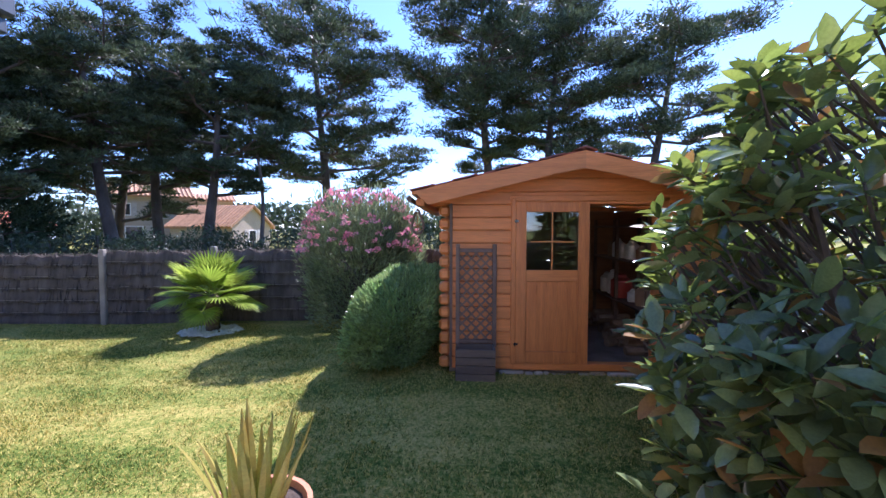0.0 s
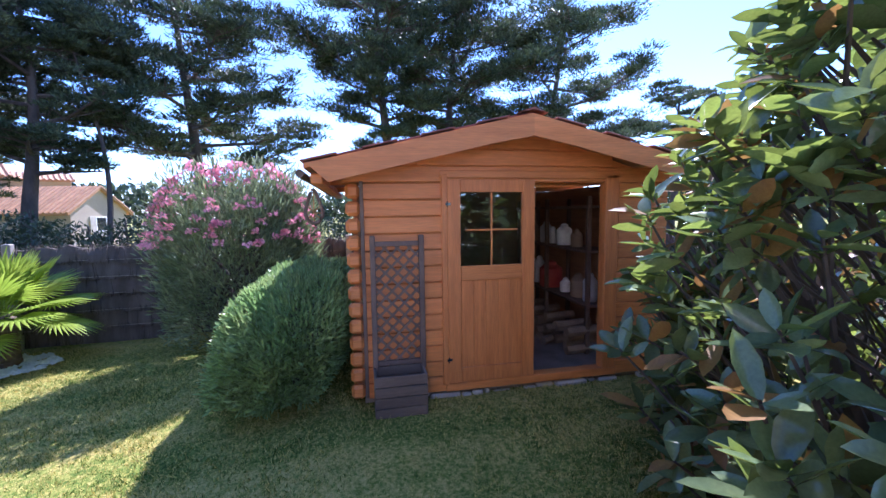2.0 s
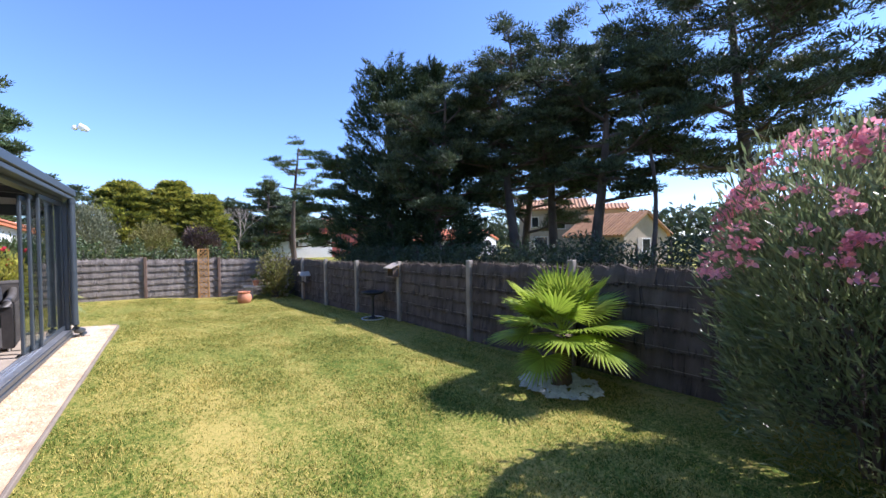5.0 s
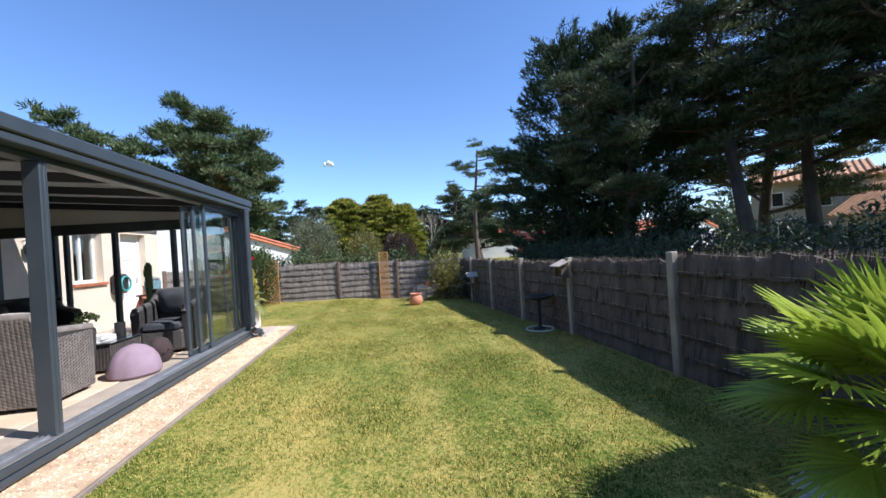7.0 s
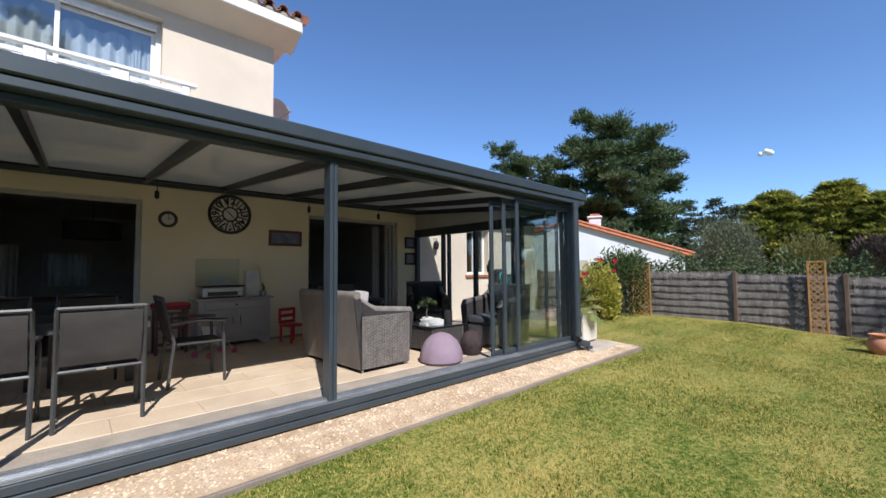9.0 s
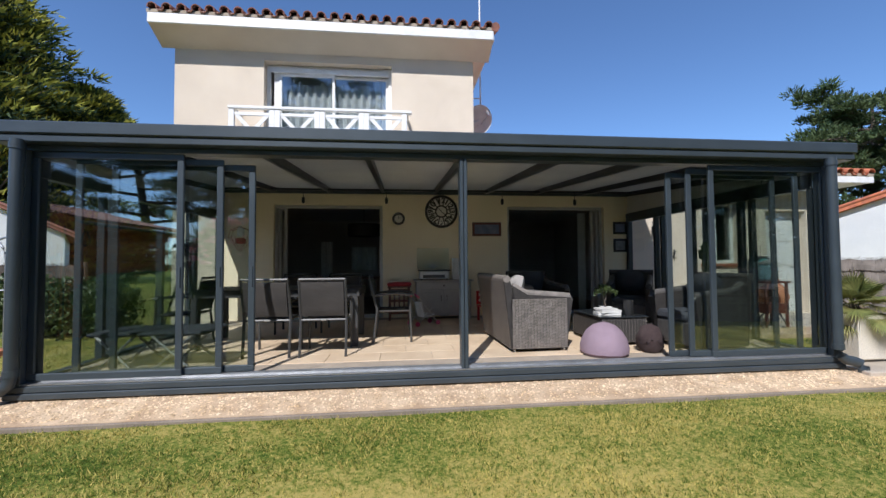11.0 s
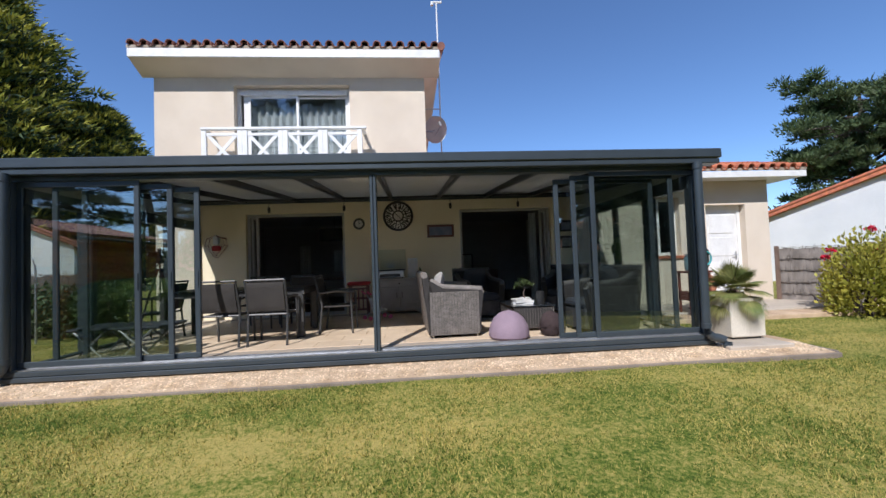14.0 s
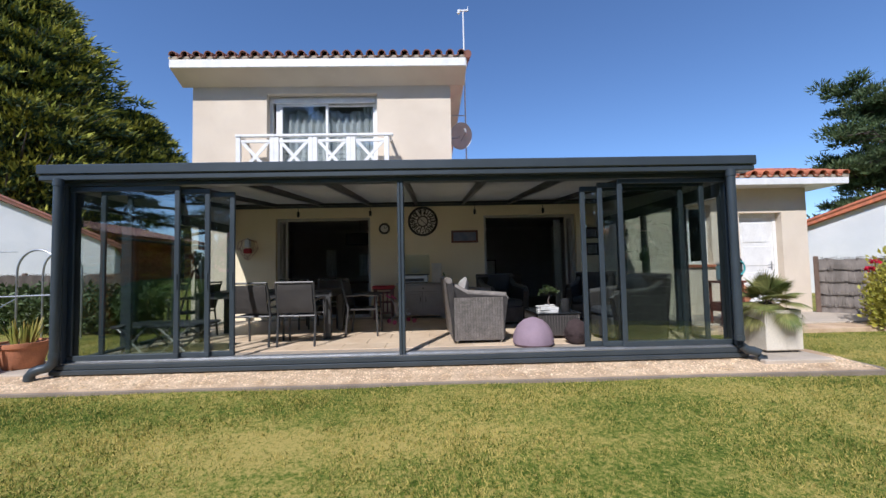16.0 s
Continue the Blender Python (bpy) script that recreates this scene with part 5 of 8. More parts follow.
# ---- trees round the garden ----
P_ = "tall dark maritime pine with a bent trunk"
G_ = "pines behind the fence"
pine("pine_tree", -14.6, 17.0, 11.6, 0.42, 3.9, 41, P_, M["pine"], (-2.3, 0.5), 0.30, limbs=17, group=G_)
pine("pine_tree", -15.4, 20.8, 13.0, 0.34, 3.9, 42, P_, M["pine"], (-0.6, 0), 0.30, limbs=20, group=G_)
pine("pine_tree", -11.9, 19.6, 11.4, 0.34, 3.2, 43, P_, M["pine"], (-0.2, 0), 0.30, limbs=18, group=G_)
pine("pine_tree", -9.6, 19.4, 10.5, 0.74, 1.3, 44, "thin bare pine with a small crown", M["pine"], (-0.5, 0), 0.12, limbs=7, group=G_)
pine("pine_tree", -8.7, 26.0, 17.0, 0.27, 5.7, 45, P_, M["pine"], (0.2, 0), 0.36, limbs=24, count=130, needle=0.25, width=0.065, pad=1.32, group=G_, twigs_per=3.2)
pine("pine_tree", 2.6, 28.0, 19.0, 0.30, 5.4, 46, P_, M["pine"], (-0.6, 0), 0.4, limbs=27, count=120, needle=0.28, width=0.07, pad=1.55, flat=0.55, group=G_, top_heavy=True, twigs_per=3.0)
pine("pine_tree", 7.0, 29.5, 18.6, 0.27, 5.8, 47, P_, M["pine"], (0.4, 0), 0.4, limbs=27, count=120, needle=0.28, width=0.07, pad=1.55, flat=0.55, group=G_, top_heavy=True, twigs_per=3.0)
pine("pine_tree", 13.6, 28.5, 16.2, 0.25, 5.6, 48, P_, M["pine"], (0.8, 0), 0.4, limbs=22, count=110, needle=0.28, width=0.07, pad=1.5, flat=0.55, group=G_, twigs_per=2.8)
pine("pine_tree", 22.5, 26.5, 10.5, 0.25, 4.2, 50, P_, M["pine"], (0.8, 0), 0.3, limbs=14, needle=0.24, width=0.06, group=G_)
pine("pine_tree", -19.2, 22.5, 12.6, 0.2, 4.2, 49, P_, M["pine"], (0.5, 0), 0.3, limbs=17, group=G_)
conifer("cypress_tree", -20.4, 12.9, 11.6, 3.0, 51, "tall dark cypress with feathery upright tips", M["cypress"], 460, count=110, group="cypresses behind the fence")
conifer("cypress_tree", -18.6, 14.6, 11.2, 2.8, 52, "tall dark cypress with feathery upright tips", M["cypress"], 460, count=140, group="cypresses behind the fence")
pine("pine_tree", -17.0, 13.8, 9.6, 0.30, 3.2, 53, P_, M["pine"], (0.4, 0), 0.24, limbs=16, group=G_)
pine("pine_tree", -22.8, 12.2, 7.4, 0.10, 3.0, 54, "bushy pine with lighter tips, coloured as sunlit", M["pine_sunlit"], (-0.4, 0), 0.24, limbs=18, group=G_)
pine("pine_tree", -36.0, 11.8, 11.0, 0.55, 2.3, 55, "slim bare-trunked pine with an airy crown", M["pine_sunlit"], (0.3, 0.2), 0.24, limbs=10, count=60, needle=0.26, twigs_per=2.6)
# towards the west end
pine("pine_tree", -36.8, -9.8, 14.2, 0.10, 4.3, 56, "broad pine crown, coloured bright green as sunlit", M["pine_sunlit"], (0, 0), 0.4, limbs=40, count=90, needle=0.34, width=0.10, flat=0.9, pad=1.25, twigs_per=3.6, round_top=0.4, group="pines west of the garden")
pine("pine_tree", -35.4, -16.9, 12.4, 0.10, 4.0, 57, "broad pine crown, coloured bright green as sunlit", M["pine_sunlit"], (0, 0), 0.4, limbs=36, count=80, needle=0.34, width=0.10, flat=0.9, pad=1.25, twigs_per=3.6, round_top=0.4, group="pines west of the garden")
for k, (x, y, h) in enumerate([(-62, -6, 8.5), (-66, 0, 9), (-70, 10, 8), (-60, -14, 9.5), (-55, 16, 8.4), (-52, 12.5, 8.6), (-75, 20, 9)]):
    pine("pine_tree", x, y, h, 0.2, 5.0, 60 + k, "distant rounded dark green pine", M["pine"], (0, 0), 0.35, limbs=14, count=60, needle=0.42, width=0.12, pad=1.3, twigs_per=2.6, group="distant pines")
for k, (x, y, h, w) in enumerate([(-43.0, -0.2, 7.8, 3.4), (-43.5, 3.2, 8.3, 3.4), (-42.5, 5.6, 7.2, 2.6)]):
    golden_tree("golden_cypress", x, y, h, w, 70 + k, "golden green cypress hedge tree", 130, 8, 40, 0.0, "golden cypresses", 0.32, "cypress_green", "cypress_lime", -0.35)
bush("olive_shrub", -37.5, -2.3, 2.4, 2.4, 4.9, 81, "silvery grey-green olive shrub over the hedge", M["olive"], 9000, 0.26, 0.06)
bush("broom_shrub", -38.5, 1.9, 2.0, 1.8, 3.4, 82, "yellow-green broom shrub over the hedge", M["broom"], 6000, 0.28, 0.05)
bush("purple_shrub", -39.5, 5.0, 1.7, 1.6, 3.3, 83, "purple-leaved plum shrub over the hedge", M["purple"], 6000, 0.25, 0.07)
M["bare"] = mat("bare_twigs", (0.30, 0.27, 0.23), (0.22, 0.19, 0.16), 3, 0.9)
bare = thing("bare_tree", "pale leafless tree beyond the hedge", "tree", pose(-43.0, 8.2, -0.3))
s = Shape()
rb = random.Random(5)


def twig(o, d, ln, rad, depth):
    e = o + d * ln
    s.tube([o, (o + e) / 2 + Vector((rb.uniform(-1, 1), rb.uniform(-1, 1), 0)) * ln * 0.06, e], [rad, rad * 0.8, rad * 0.6], 5, caps=False)
    if depth:
        for _ in range(3):
            twig(e, (d + Vector((rb.uniform(-0.7, 0.7), rb.uniform(-0.7, 0.7), rb.uniform(-0.1, 0.5)))).normalized(), ln * 0.68, rad * 0.55, depth - 1)


twig(Vector((0, 0, 0)), Vector((0.1, 0, 1)), 2.0, 0.14, 5)
part("trunk", s, M["bare"], bare)
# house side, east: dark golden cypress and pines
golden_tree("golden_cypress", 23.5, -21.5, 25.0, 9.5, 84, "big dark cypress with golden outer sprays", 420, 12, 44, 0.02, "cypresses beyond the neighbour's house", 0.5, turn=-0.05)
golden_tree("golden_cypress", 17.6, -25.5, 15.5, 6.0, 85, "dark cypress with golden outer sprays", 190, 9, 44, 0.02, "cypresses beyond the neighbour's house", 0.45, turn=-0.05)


# ---- hedges ----
def hedge_run(name, p, q, h, thick, seed, label, material, n, length=0.13, width=0.05):
    r = np.random.default_rng(seed)
    p, q = np.array(p, float), np.array(q, float)
    t = thing(name, label, "hedge")
    u = r.random(n)
    side = np.array([-(q - p)[1], (q - p)[0]]) / np.linalg.norm(q - p)
    lump = 1 + 0.12 * np.sin(u * 37 + seed) + 0.08 * np.sin(u * 91)
    w = r.uniform(-1, 1, n)
    z = h * lump * (r.random(n) ** 0.6) * np.sqrt(np.clip(1 - (np.abs(w) ** 3) * 0.6, 0, 1))
    xy = p + (q - p) * u[:, None] + side * (w * thick)[:, None]
    base = np.column_stack([xy, level(xy[:, 0], xy[:, 1]) + z])
    way = unit(r.normal(0, 1, (n, 3)) + np.array([0, 0, 0.5]))
    v, f = leaves(base, way, r.uniform(0.6, 1.3, n) * length, r.uniform(0.7, 1.3, n) * width, r, fold=0.2)
    core = Shape()
    k = 24
    for i in range(k):
        a, b = p + (q - p) * i / k, p + (q - p) * (i + 1) / k
        hh = h * 0.8 * (1 + 0.1 * math.sin(i * 2.1 + seed))
        c = (a + b) / 2
        core.tube([(*c, -0.3), (*(c + r.normal(0, 0.1, 2)), hh)], [0.05, 0.02], 5)
    part("branchwork", core, M["bark"], t, kind="stuff")
    part("leaves", fast_mesh("leaves", v, f, material), None, t)


hedge_run("hedge", (-20, 10.6), (-9, 12.0), 1.6, 1.2, 91, "dark leafy hedge behind the fence", M["hedge_dark"], 26000)
hedge_run("hedge", (-9, 12.0), (8, 12.5), 1.75, 1.1, 92, "dark leafy hedge behind the fence", M["hedge_dark"], 26000)
hedge_run("hedge", (-18.0, -1.2), (-18.0, 6.4), 1.72, 0.6, 93, "mixed green hedge above the grey fence", M["hedge"], 15000, 0.10, 0.045)
hedge_run("hedge", (-19.5, -1.9), (-17.4, -0.4), 1.6, 0.5, 94, "bushy green hedge by the neighbour's roof", M["hedge"], 9000)
bush("corner_shrub", -15.7, 6.0, 0.8, 0.6, 1.75, 95, "loose variegated shrub in the fence corner", M["broom"], 2600, 0.12, 0.05, inner=0.3)
bush("ivy_shrub", -16.2, -0.55, 0.7, 0.95, 1.9, 96, "dense green climber at the fence end", M["hedge"], 6000, 0.10, 0.05)
rose = bush("flowering_shrub", -14.4, -0.4, 0.7, 0.6, 1.5, 97, "yellow-green shrub with red blooms", M["yellow_leaf"], 5000, 0.10, 0.06, inner=0.55)
rr2 = np.random.default_rng(98)
fc = np.stack([rr2.uniform(-0.7, 0.7, 9), rr2.uniform(-0.3, 0.5, 9), rr2.uniform(1.1, 1.65, 9)], -1)
fv, ff = pads(fc, np.full((9, 3), 0.06), 26, 0.06, 0.06, rr2, 0.3, tri=False)
part("blossom", fast_mesh("blossom", fv, ff, M["red_petal"]), None, rose, "big red blooms")
hedge_run("hedge", (0.0, -2.3), (4.0, -3.0), 0.95, 0.45, 99, "leafy green bushes by the neighbour's fence", M["hedge"], 9000, 0.12, 0.06)


def woods(p, q, h, thick, seed, n):
    """A far belt of trees, too distant to count."""
    r = np.random.default_rng(seed)
    p, q = np.array(p, float), np.array(q, float)
    u = r.random(n)
    top = h * (0.72 + 0.2 * np.sin(u * 23 + seed) + 0.12 * np.sin(u * 61))
    xy = p + (q - p) * u[:, None] + r.uniform(-1, 1, (n, 2)) * thick
    base = np.column_stack([xy, top * r.random(n) ** 0.7])
    v, f = leaves(base, unit(r.normal(0, 1, (n, 3)) + np.array([0, 0, 0.4])), r.uniform(0.7, 1.5, n), r.uniform(0.3, 0.6, n), r, fold=0.2)
    tagged(new("woods", fast_mesh("woods", v, f, M["pine"])), "distant belt of dark pine woods", "woods", kind="stuff")


woods((-85, 62), (60, 66), 6.5, 5, 5, 16000)
woods((60, 66), (70, -40), 7.0, 5, 6, 7000)
woods((-92, -45), (-92, 60), 6.5, 4, 7, 18000)
woods((-92, -45), (-20, -50), 7.0, 5, 8, 8000)


# ---- neighbouring houses ----
def house(name, label, m, w, d, h, ridge, wall_m, roof_m, windows=(), chimney=None, over=0.35, courses=9):
    """A gabled house, ridge along its own x; windows: (face, offset along it, sill, width, height)."""
    t = thing(name, label, "house", m)
    part("wall", Shape().prism([(-d / 2, -0.4), (-d / 2, h), (0, ridge), (d / 2, h), (d / 2, -0.4)], -w / 2, w / 2, "x"), wall_m, t)
    sl = (ridge - h) / (d / 2)
    ro = part("roof", Shape().prism([(-d / 2 - over, h - over * sl + 0.02), (0, ridge + 0.02), (d / 2 + over, h - over * sl + 0.02), (d / 2 + over, h - over * sl + 0.16), (0, ridge + 0.17), (-d / 2 - over, h - over * sl + 0.16)], -w / 2 - 0.2, w / 2 + 0.2, "x"), roof_m, t)
    ribs = Shape()
    k = int(w / 0.3)
    for i in range(k + 1):
        x = -w / 2 - 0.15 + (w + 0.3) * i / k
        for sg in (-1, 1):
            ribs.tube([(x, sg * (d / 2 + over + 0.03), h - over * sl + 0.17), (x, 0, ridge + 0.19)], 0.085, 6)
    part("tiling", ribs, roof_m, ro, kind="stuff")
    for face, o, z, ww, hh in windows:
        turn = {"front": pose(o, -d / 2, z), "right": pose(w / 2, o, z, 0, 0, 90), "left": pose(-w / 2, o, z, 0, 0, -90), "back": pose(o, d / 2, z, 0, 0, 180)}[face]
        win = part("window", frame_bars(Shape(), -ww / 2, ww / 2, 0, hh, -0.01, 0.08, 0.06), M["white"], t, at=turn)
        part("pane", Shape().box(-ww / 2 + 0.08, ww / 2 - 0.08, -0.02, 0.0, 0.08, hh - 0.08), M["dark_pane"], win)
        for sg in (-1, 1):
            part("shutter", Shape().box(sg * (ww / 2 + 0.04), sg * (ww / 2 + 0.04 + ww * 0.45), -0.05, -0.008, -0.02, hh + 0.02, 0.01), M["shutter"], win)
    if chimney:
        cx, cy, cz = chimney
        ch = part("chimney", Shape().box(cx - 0.35, cx + 0.35, cy - 0.3, cy + 0.3, h, cz, 0.03).box(cx - 0.42, cx + 0.42, cy - 0.37, cy + 0.37, cz, cz + 0.1, 0.02), wall_m, t)
        part("chimney_cap", Shape().box(cx - 0.3, cx + 0.3, cy - 0.25, cy + 0.25, cz + 0.1, cz + 0.22, 0.03), roof_m, ch)
    return t


house("far_house", "two-storey cream house with a tiled roof, beyond the pines", pose(-26.6, 33.4, 0, 0, 0, 41), 5.8, 6.0, 4.3, 5.3, M["far_wall"], M["roof_far"], [("front", -1.5, 2.7, 0.7, 1.0), ("front", 0.7, 2.5, 0.9, 1.1), ("front", -1, 0.3, 1.2, 1.6), ("right", 0, 2.6, 0.9, 1.1)])
house("far_house", "low cream house with an orange tiled gable roof", pose(-18.9, 31.6, 0, 0, 0, -10), 5.6, 4.4, 1.9, 3.35, M["far_wall"], M["roof_far"], [("right", 0, 0.6, 0.9, 1.0)])
house("far_house", "pinkish cream house block beside the tiled house, beyond the pines", pose(-24.6, 38.0, 0, 0, 0, 35), 4.6, 5.0, 4.3, 4.9, M["far_wall"], M["roof_far"])
house("far_house", "low white house with an orange roof, far off", pose(-46.0, 36.0, 0, 0, 0, 20), 9.0, 7.0, 1.8, 2.9, M["white_wall"], M["roof_tile"], [("front", 1.5, 0.4, 0.9, 1.0)])
house("far_house", "low white house with an orange roof, far off", pose(-58.0, 44.0, 0, 0, 0, 20), 9.0, 7.0, 2.2, 3.6, M["white_wall"], M["roof_tile"])
house("far_house", "white and red house with tiled roofs, far off", pose(-62.0, 19.0, 0, 0, 0, 80), 8.0, 7.0, 3.0, 4.6, M["white_wall"], M["roof_tile"], [("front", -1, 1.0, 0.9, 1.0)])
house("far_house", "red rendered house with a tiled roof, far off", pose(-60.0, 24.5, 0, 0, 0, 75), 5.0, 5.0, 4.2, 5.2, M["red_wall"], M["roof_tile"], [("front", 0, 3.0, 1.0, 0.8), ("front", 0.5, 0.6, 0.9, 1.0)])
house("neighbour_house", "low white house with an orange tiled roof and chimney", pose(-26.6, -8.0, 0, 0, 0, 27), 9.5, 10.5, 1.9, 3.7, M["white_wall"], M["roof_tile"], [("right", 1.5, 0.7, 0.9, 1.0)], (3.4, 1.4, 3.95))
house("neighbour_house", "white neighbour house with a reddish tiled roof", pose(16.3, -14.6, 0, 0, 0, 126), 9.0, 9.5, 2.6, 5.0, M["white_wall"], M["roof_tile_old"], [("right", -0.4, 1.3, 0.8, 1.0), ("left", -1.8, 1.2, 0.7, 1.0)])

# a small fair-weather cloud
M["cloud"] = mat("cloud", (0.9, 0.9, 0.92), (0.8, 0.8, 0.84), 0.02, 1.0, bump=0)
c = Shape()
rc = random.Random(9)
for k in range(9):
    cx, cz, rad = rc.uniform(-16, 16), rc.uniform(-5, 5), rc.uniform(4, 9)
    c.lathe([(rad * math.sin(math.pi * j / 8) + 0.01, -rad * math.cos(math.pi * j / 8)) for j in range(9)], (cx * 0.2, cx, cz), 12)
cl = solid("cloud", c, M["cloud"], "small white fair-weather cloud", "cloud", "backdrop", smooth=True)
cl.matrix_basis = pose(-1500, -200, 340)


# ---- garden shed ----
SY, SX0, SX1, SBACK = 4.48, 0.29, 3.27, 7.1
shed = thing("garden_shed", "orange-stained log-board garden shed, its doorway half open", "shed")
M["soil_floor"] = mat("dusty_shed_floor", (0.30, 0.26, 0.22), (0.20, 0.17, 0.14), 4, 0.95, bump=0.4, bscale=90)
M["shed_in"] = mat("dim_shed_boards", (0.42, 0.22, 0.11), (0.33, 0.17, 0.09), 5, 0.8, bump=0.3, stretch=(0.4, 0.4, 4))


def board_mesh(length, h=0.1385, t=0.045):
    """A log board along x with eased long edges."""
    n, c = 6, 0.009
    prof = [(0.0, -h / 2), (-t * 0.78, -h / 2 + 0.001), (-t, -h / 2 + c), (-t, h / 2 - c), (-t * 0.78, h / 2 - 0.001), (0.0, h / 2)]
    v = [(x, y, z) for x in (0.0, length) for y, z in prof]
    for i in range(n):
        y, z = prof[i]
        v[i] = (0.012 if abs(z) > h * 0.35 else 0.0, y, z)
    f = [tuple(range(n))[::-1], tuple(range(n, 2 * n))] + [(i, (i + 1) % n, n + (i + 1) % n, n + i) for i in range(n)]
    return Shape().add(v, f)


apex_x, apex_z, eave_z = 1.775, 2.315, 1.95
front = part("front_wall", Shape().box(0.42, 1.09, SY, SY + 0.01, 0.03, 1.9), M["cedar"], shed)
front_b = part("front_wall", Shape().box(2.75, 3.17, SY, SY + 0.01, 0.03, 1.9), M["cedar"], shed)
gable = part("gable_wall", Shape().prism([(0.30, 1.88), (3.26, 1.88), (apex_x, apex_z + 0.02)], SY - 0.02, SY + 0.01, "y"), M["cedar"], shed)
kept = {}
for k in range(17):
    z = 0.10 + k * 0.14
    spans = [(0.425, 1.10, front), (2.745, SX1, front_b)] if z < 1.90 else []
    if z >= 1.90:
        half = max(0.0, (apex_z - 0.05 - z) / (apex_z - eave_z)) * 1.6
        spans = [(apex_x - half, apex_x + half, gable)] if half > 0.15 else []
    for a, b, owner in spans:
        key = round(b - a, 3)
        me = kept.setdefault(key, board_mesh(b - a).mesh("board", M["cedar"]))
        part("board", me, None, owner, at=pose(a, SY + 0.006, z))
end_me = Shape().box(0, 0.118, -0.046, 0.05, -0.059, 0.059, 0.026).mesh("log_end", M["cedar"])
for k in range(13):
    part("log_end", end_me, None, front, at=pose(SX0, SY, 0.10 + k * 0.14))
left = part("side_wall", Shape().box(0.385, 0.40, SY + 0.02, SBACK, 0.03, 1.88), M["shed_in"], shed)
right = part("side_wall", Shape().box(3.15, 3.165, SY + 0.02, SBACK, 0.03, 1.88), M["shed_in"], shed)
me = board_mesh(SBACK - SY + 0.05).mesh("board", M["cedar"])
for k in range(13):
    z = 0.10 + k * 0.14
    part("board", me, None, left, at=pose(0.388, SBACK + 0.08, z, 0, 0, -90))
    part("board", me, None, right, at=pose(3.162, SY + 0.03, z, 0, 0, 90))
part("back_wall", Shape().prism([(0.385, 0.03), (0.385, 1.93), (apex_x, apex_z - 0.0), (3.165, 1.93), (3.165, 0.03)], SBACK, SBACK + 0.045, "y"), M["shed_in"], shed)
part("corner_batten", Shape().box(0.405, 0.435, SY - 0.058, SY - 0.04, 0.05, 1.86, 0.004), M["dark_wood"], shed)
part("floor_slab", Shape().box(0.40, 3.15, SY + 0.02, SBACK, -0.12, 0.03, 0.01), M["soil_floor"], shed)
rs = random.Random(77)
ex_ = 0.96
while ex_ < 3.15:
    w_ = rs.uniform(0.07, 0.34)
    part("base_edge", Shape().box(ex_, ex_ + w_ - rs.uniform(0.004, 0.03), SY - rs.uniform(0.03, 0.075), SY + 0.015, -0.14, rs.uniform(-0.04, 0.022), 0.014), M["concrete"], shed, "broken pale concrete edge")
    ex_ += w_
part("sill", Shape().box(1.10, 2.76, SY - 0.05, SY + 0.06, 0.03, 0.105, 0.006), M["cedar"], shed)
part("door_post", Shape().box(1.075, 1.125, SY - 0.06, SY + 0.05, 0.10, 1.92, 0.006), M["cedar_v"], shed)
part("door_post", Shape().box(2.61, 2.745, SY - 0.055, SY + 0.05, 0.10, 1.92, 0.006), M["cedar_v"], shed)
part("lintel", Shape().box(1.06, 2.76, SY - 0.055, SY + 0.05, 1.885, 1.95, 0.006), M["cedar"], shed)


def shed_leaf(parent_at, name, label):
    leaf = part(name, Shape().box(0, 0.115, -0.045, 0, 0, 1.77, 0.005).box(0.675, 0.79, -0.045, 0, 0, 1.77, 0.005).box(0.115, 0.675, -0.043, -0.002, 1.66, 1.77, 0.005).box(0.115, 0.675, -0.043, -0.002, 0, 0.13, 0.005), M["cedar_v"], shed, label, at=parent_at)
    part("rail", Shape().box(0.115, 0.675, -0.043, -0.004, 0.90, 1.03, 0.005), M["cedar"], leaf)
    for k in range(5):
        a = 0.118 + k * 0.1115
        part("plank", Shape().box(a, a + 0.1105, -0.032, -0.010, 0.132, 0.90, 0.0025), M["cedar_v"], leaf)
    part("muntin", Shape().box(0.388, 0.402, -0.036, -0.012, 1.0, 1.66, 0.003).box(0.16, 0.63, -0.034, -0.014, 1.33, 1.345, 0.003), M["cedar_v"], leaf)
    p = part("pane", Shape().box(0.116, 0.674, -0.026, -0.020, 1.03, 1.66), M["pane_win"], leaf)
    p.visible_shadow = False
    for z in (0.2, 1.55):
        part("hinge", Shape().box(-0.015, 0.03, -0.05, -0.044, z, z + 0.022, 0.002).tube([(0, -0.05, z - 0.012), (0, -0.05, z + 0.034)], 0.006, 8), M["dark_pane"], leaf)
    return leaf


shed_leaf(pose(1.125, SY - 0.012, 0.108), "door_leaf", "closed door leaf with a four-pane window")
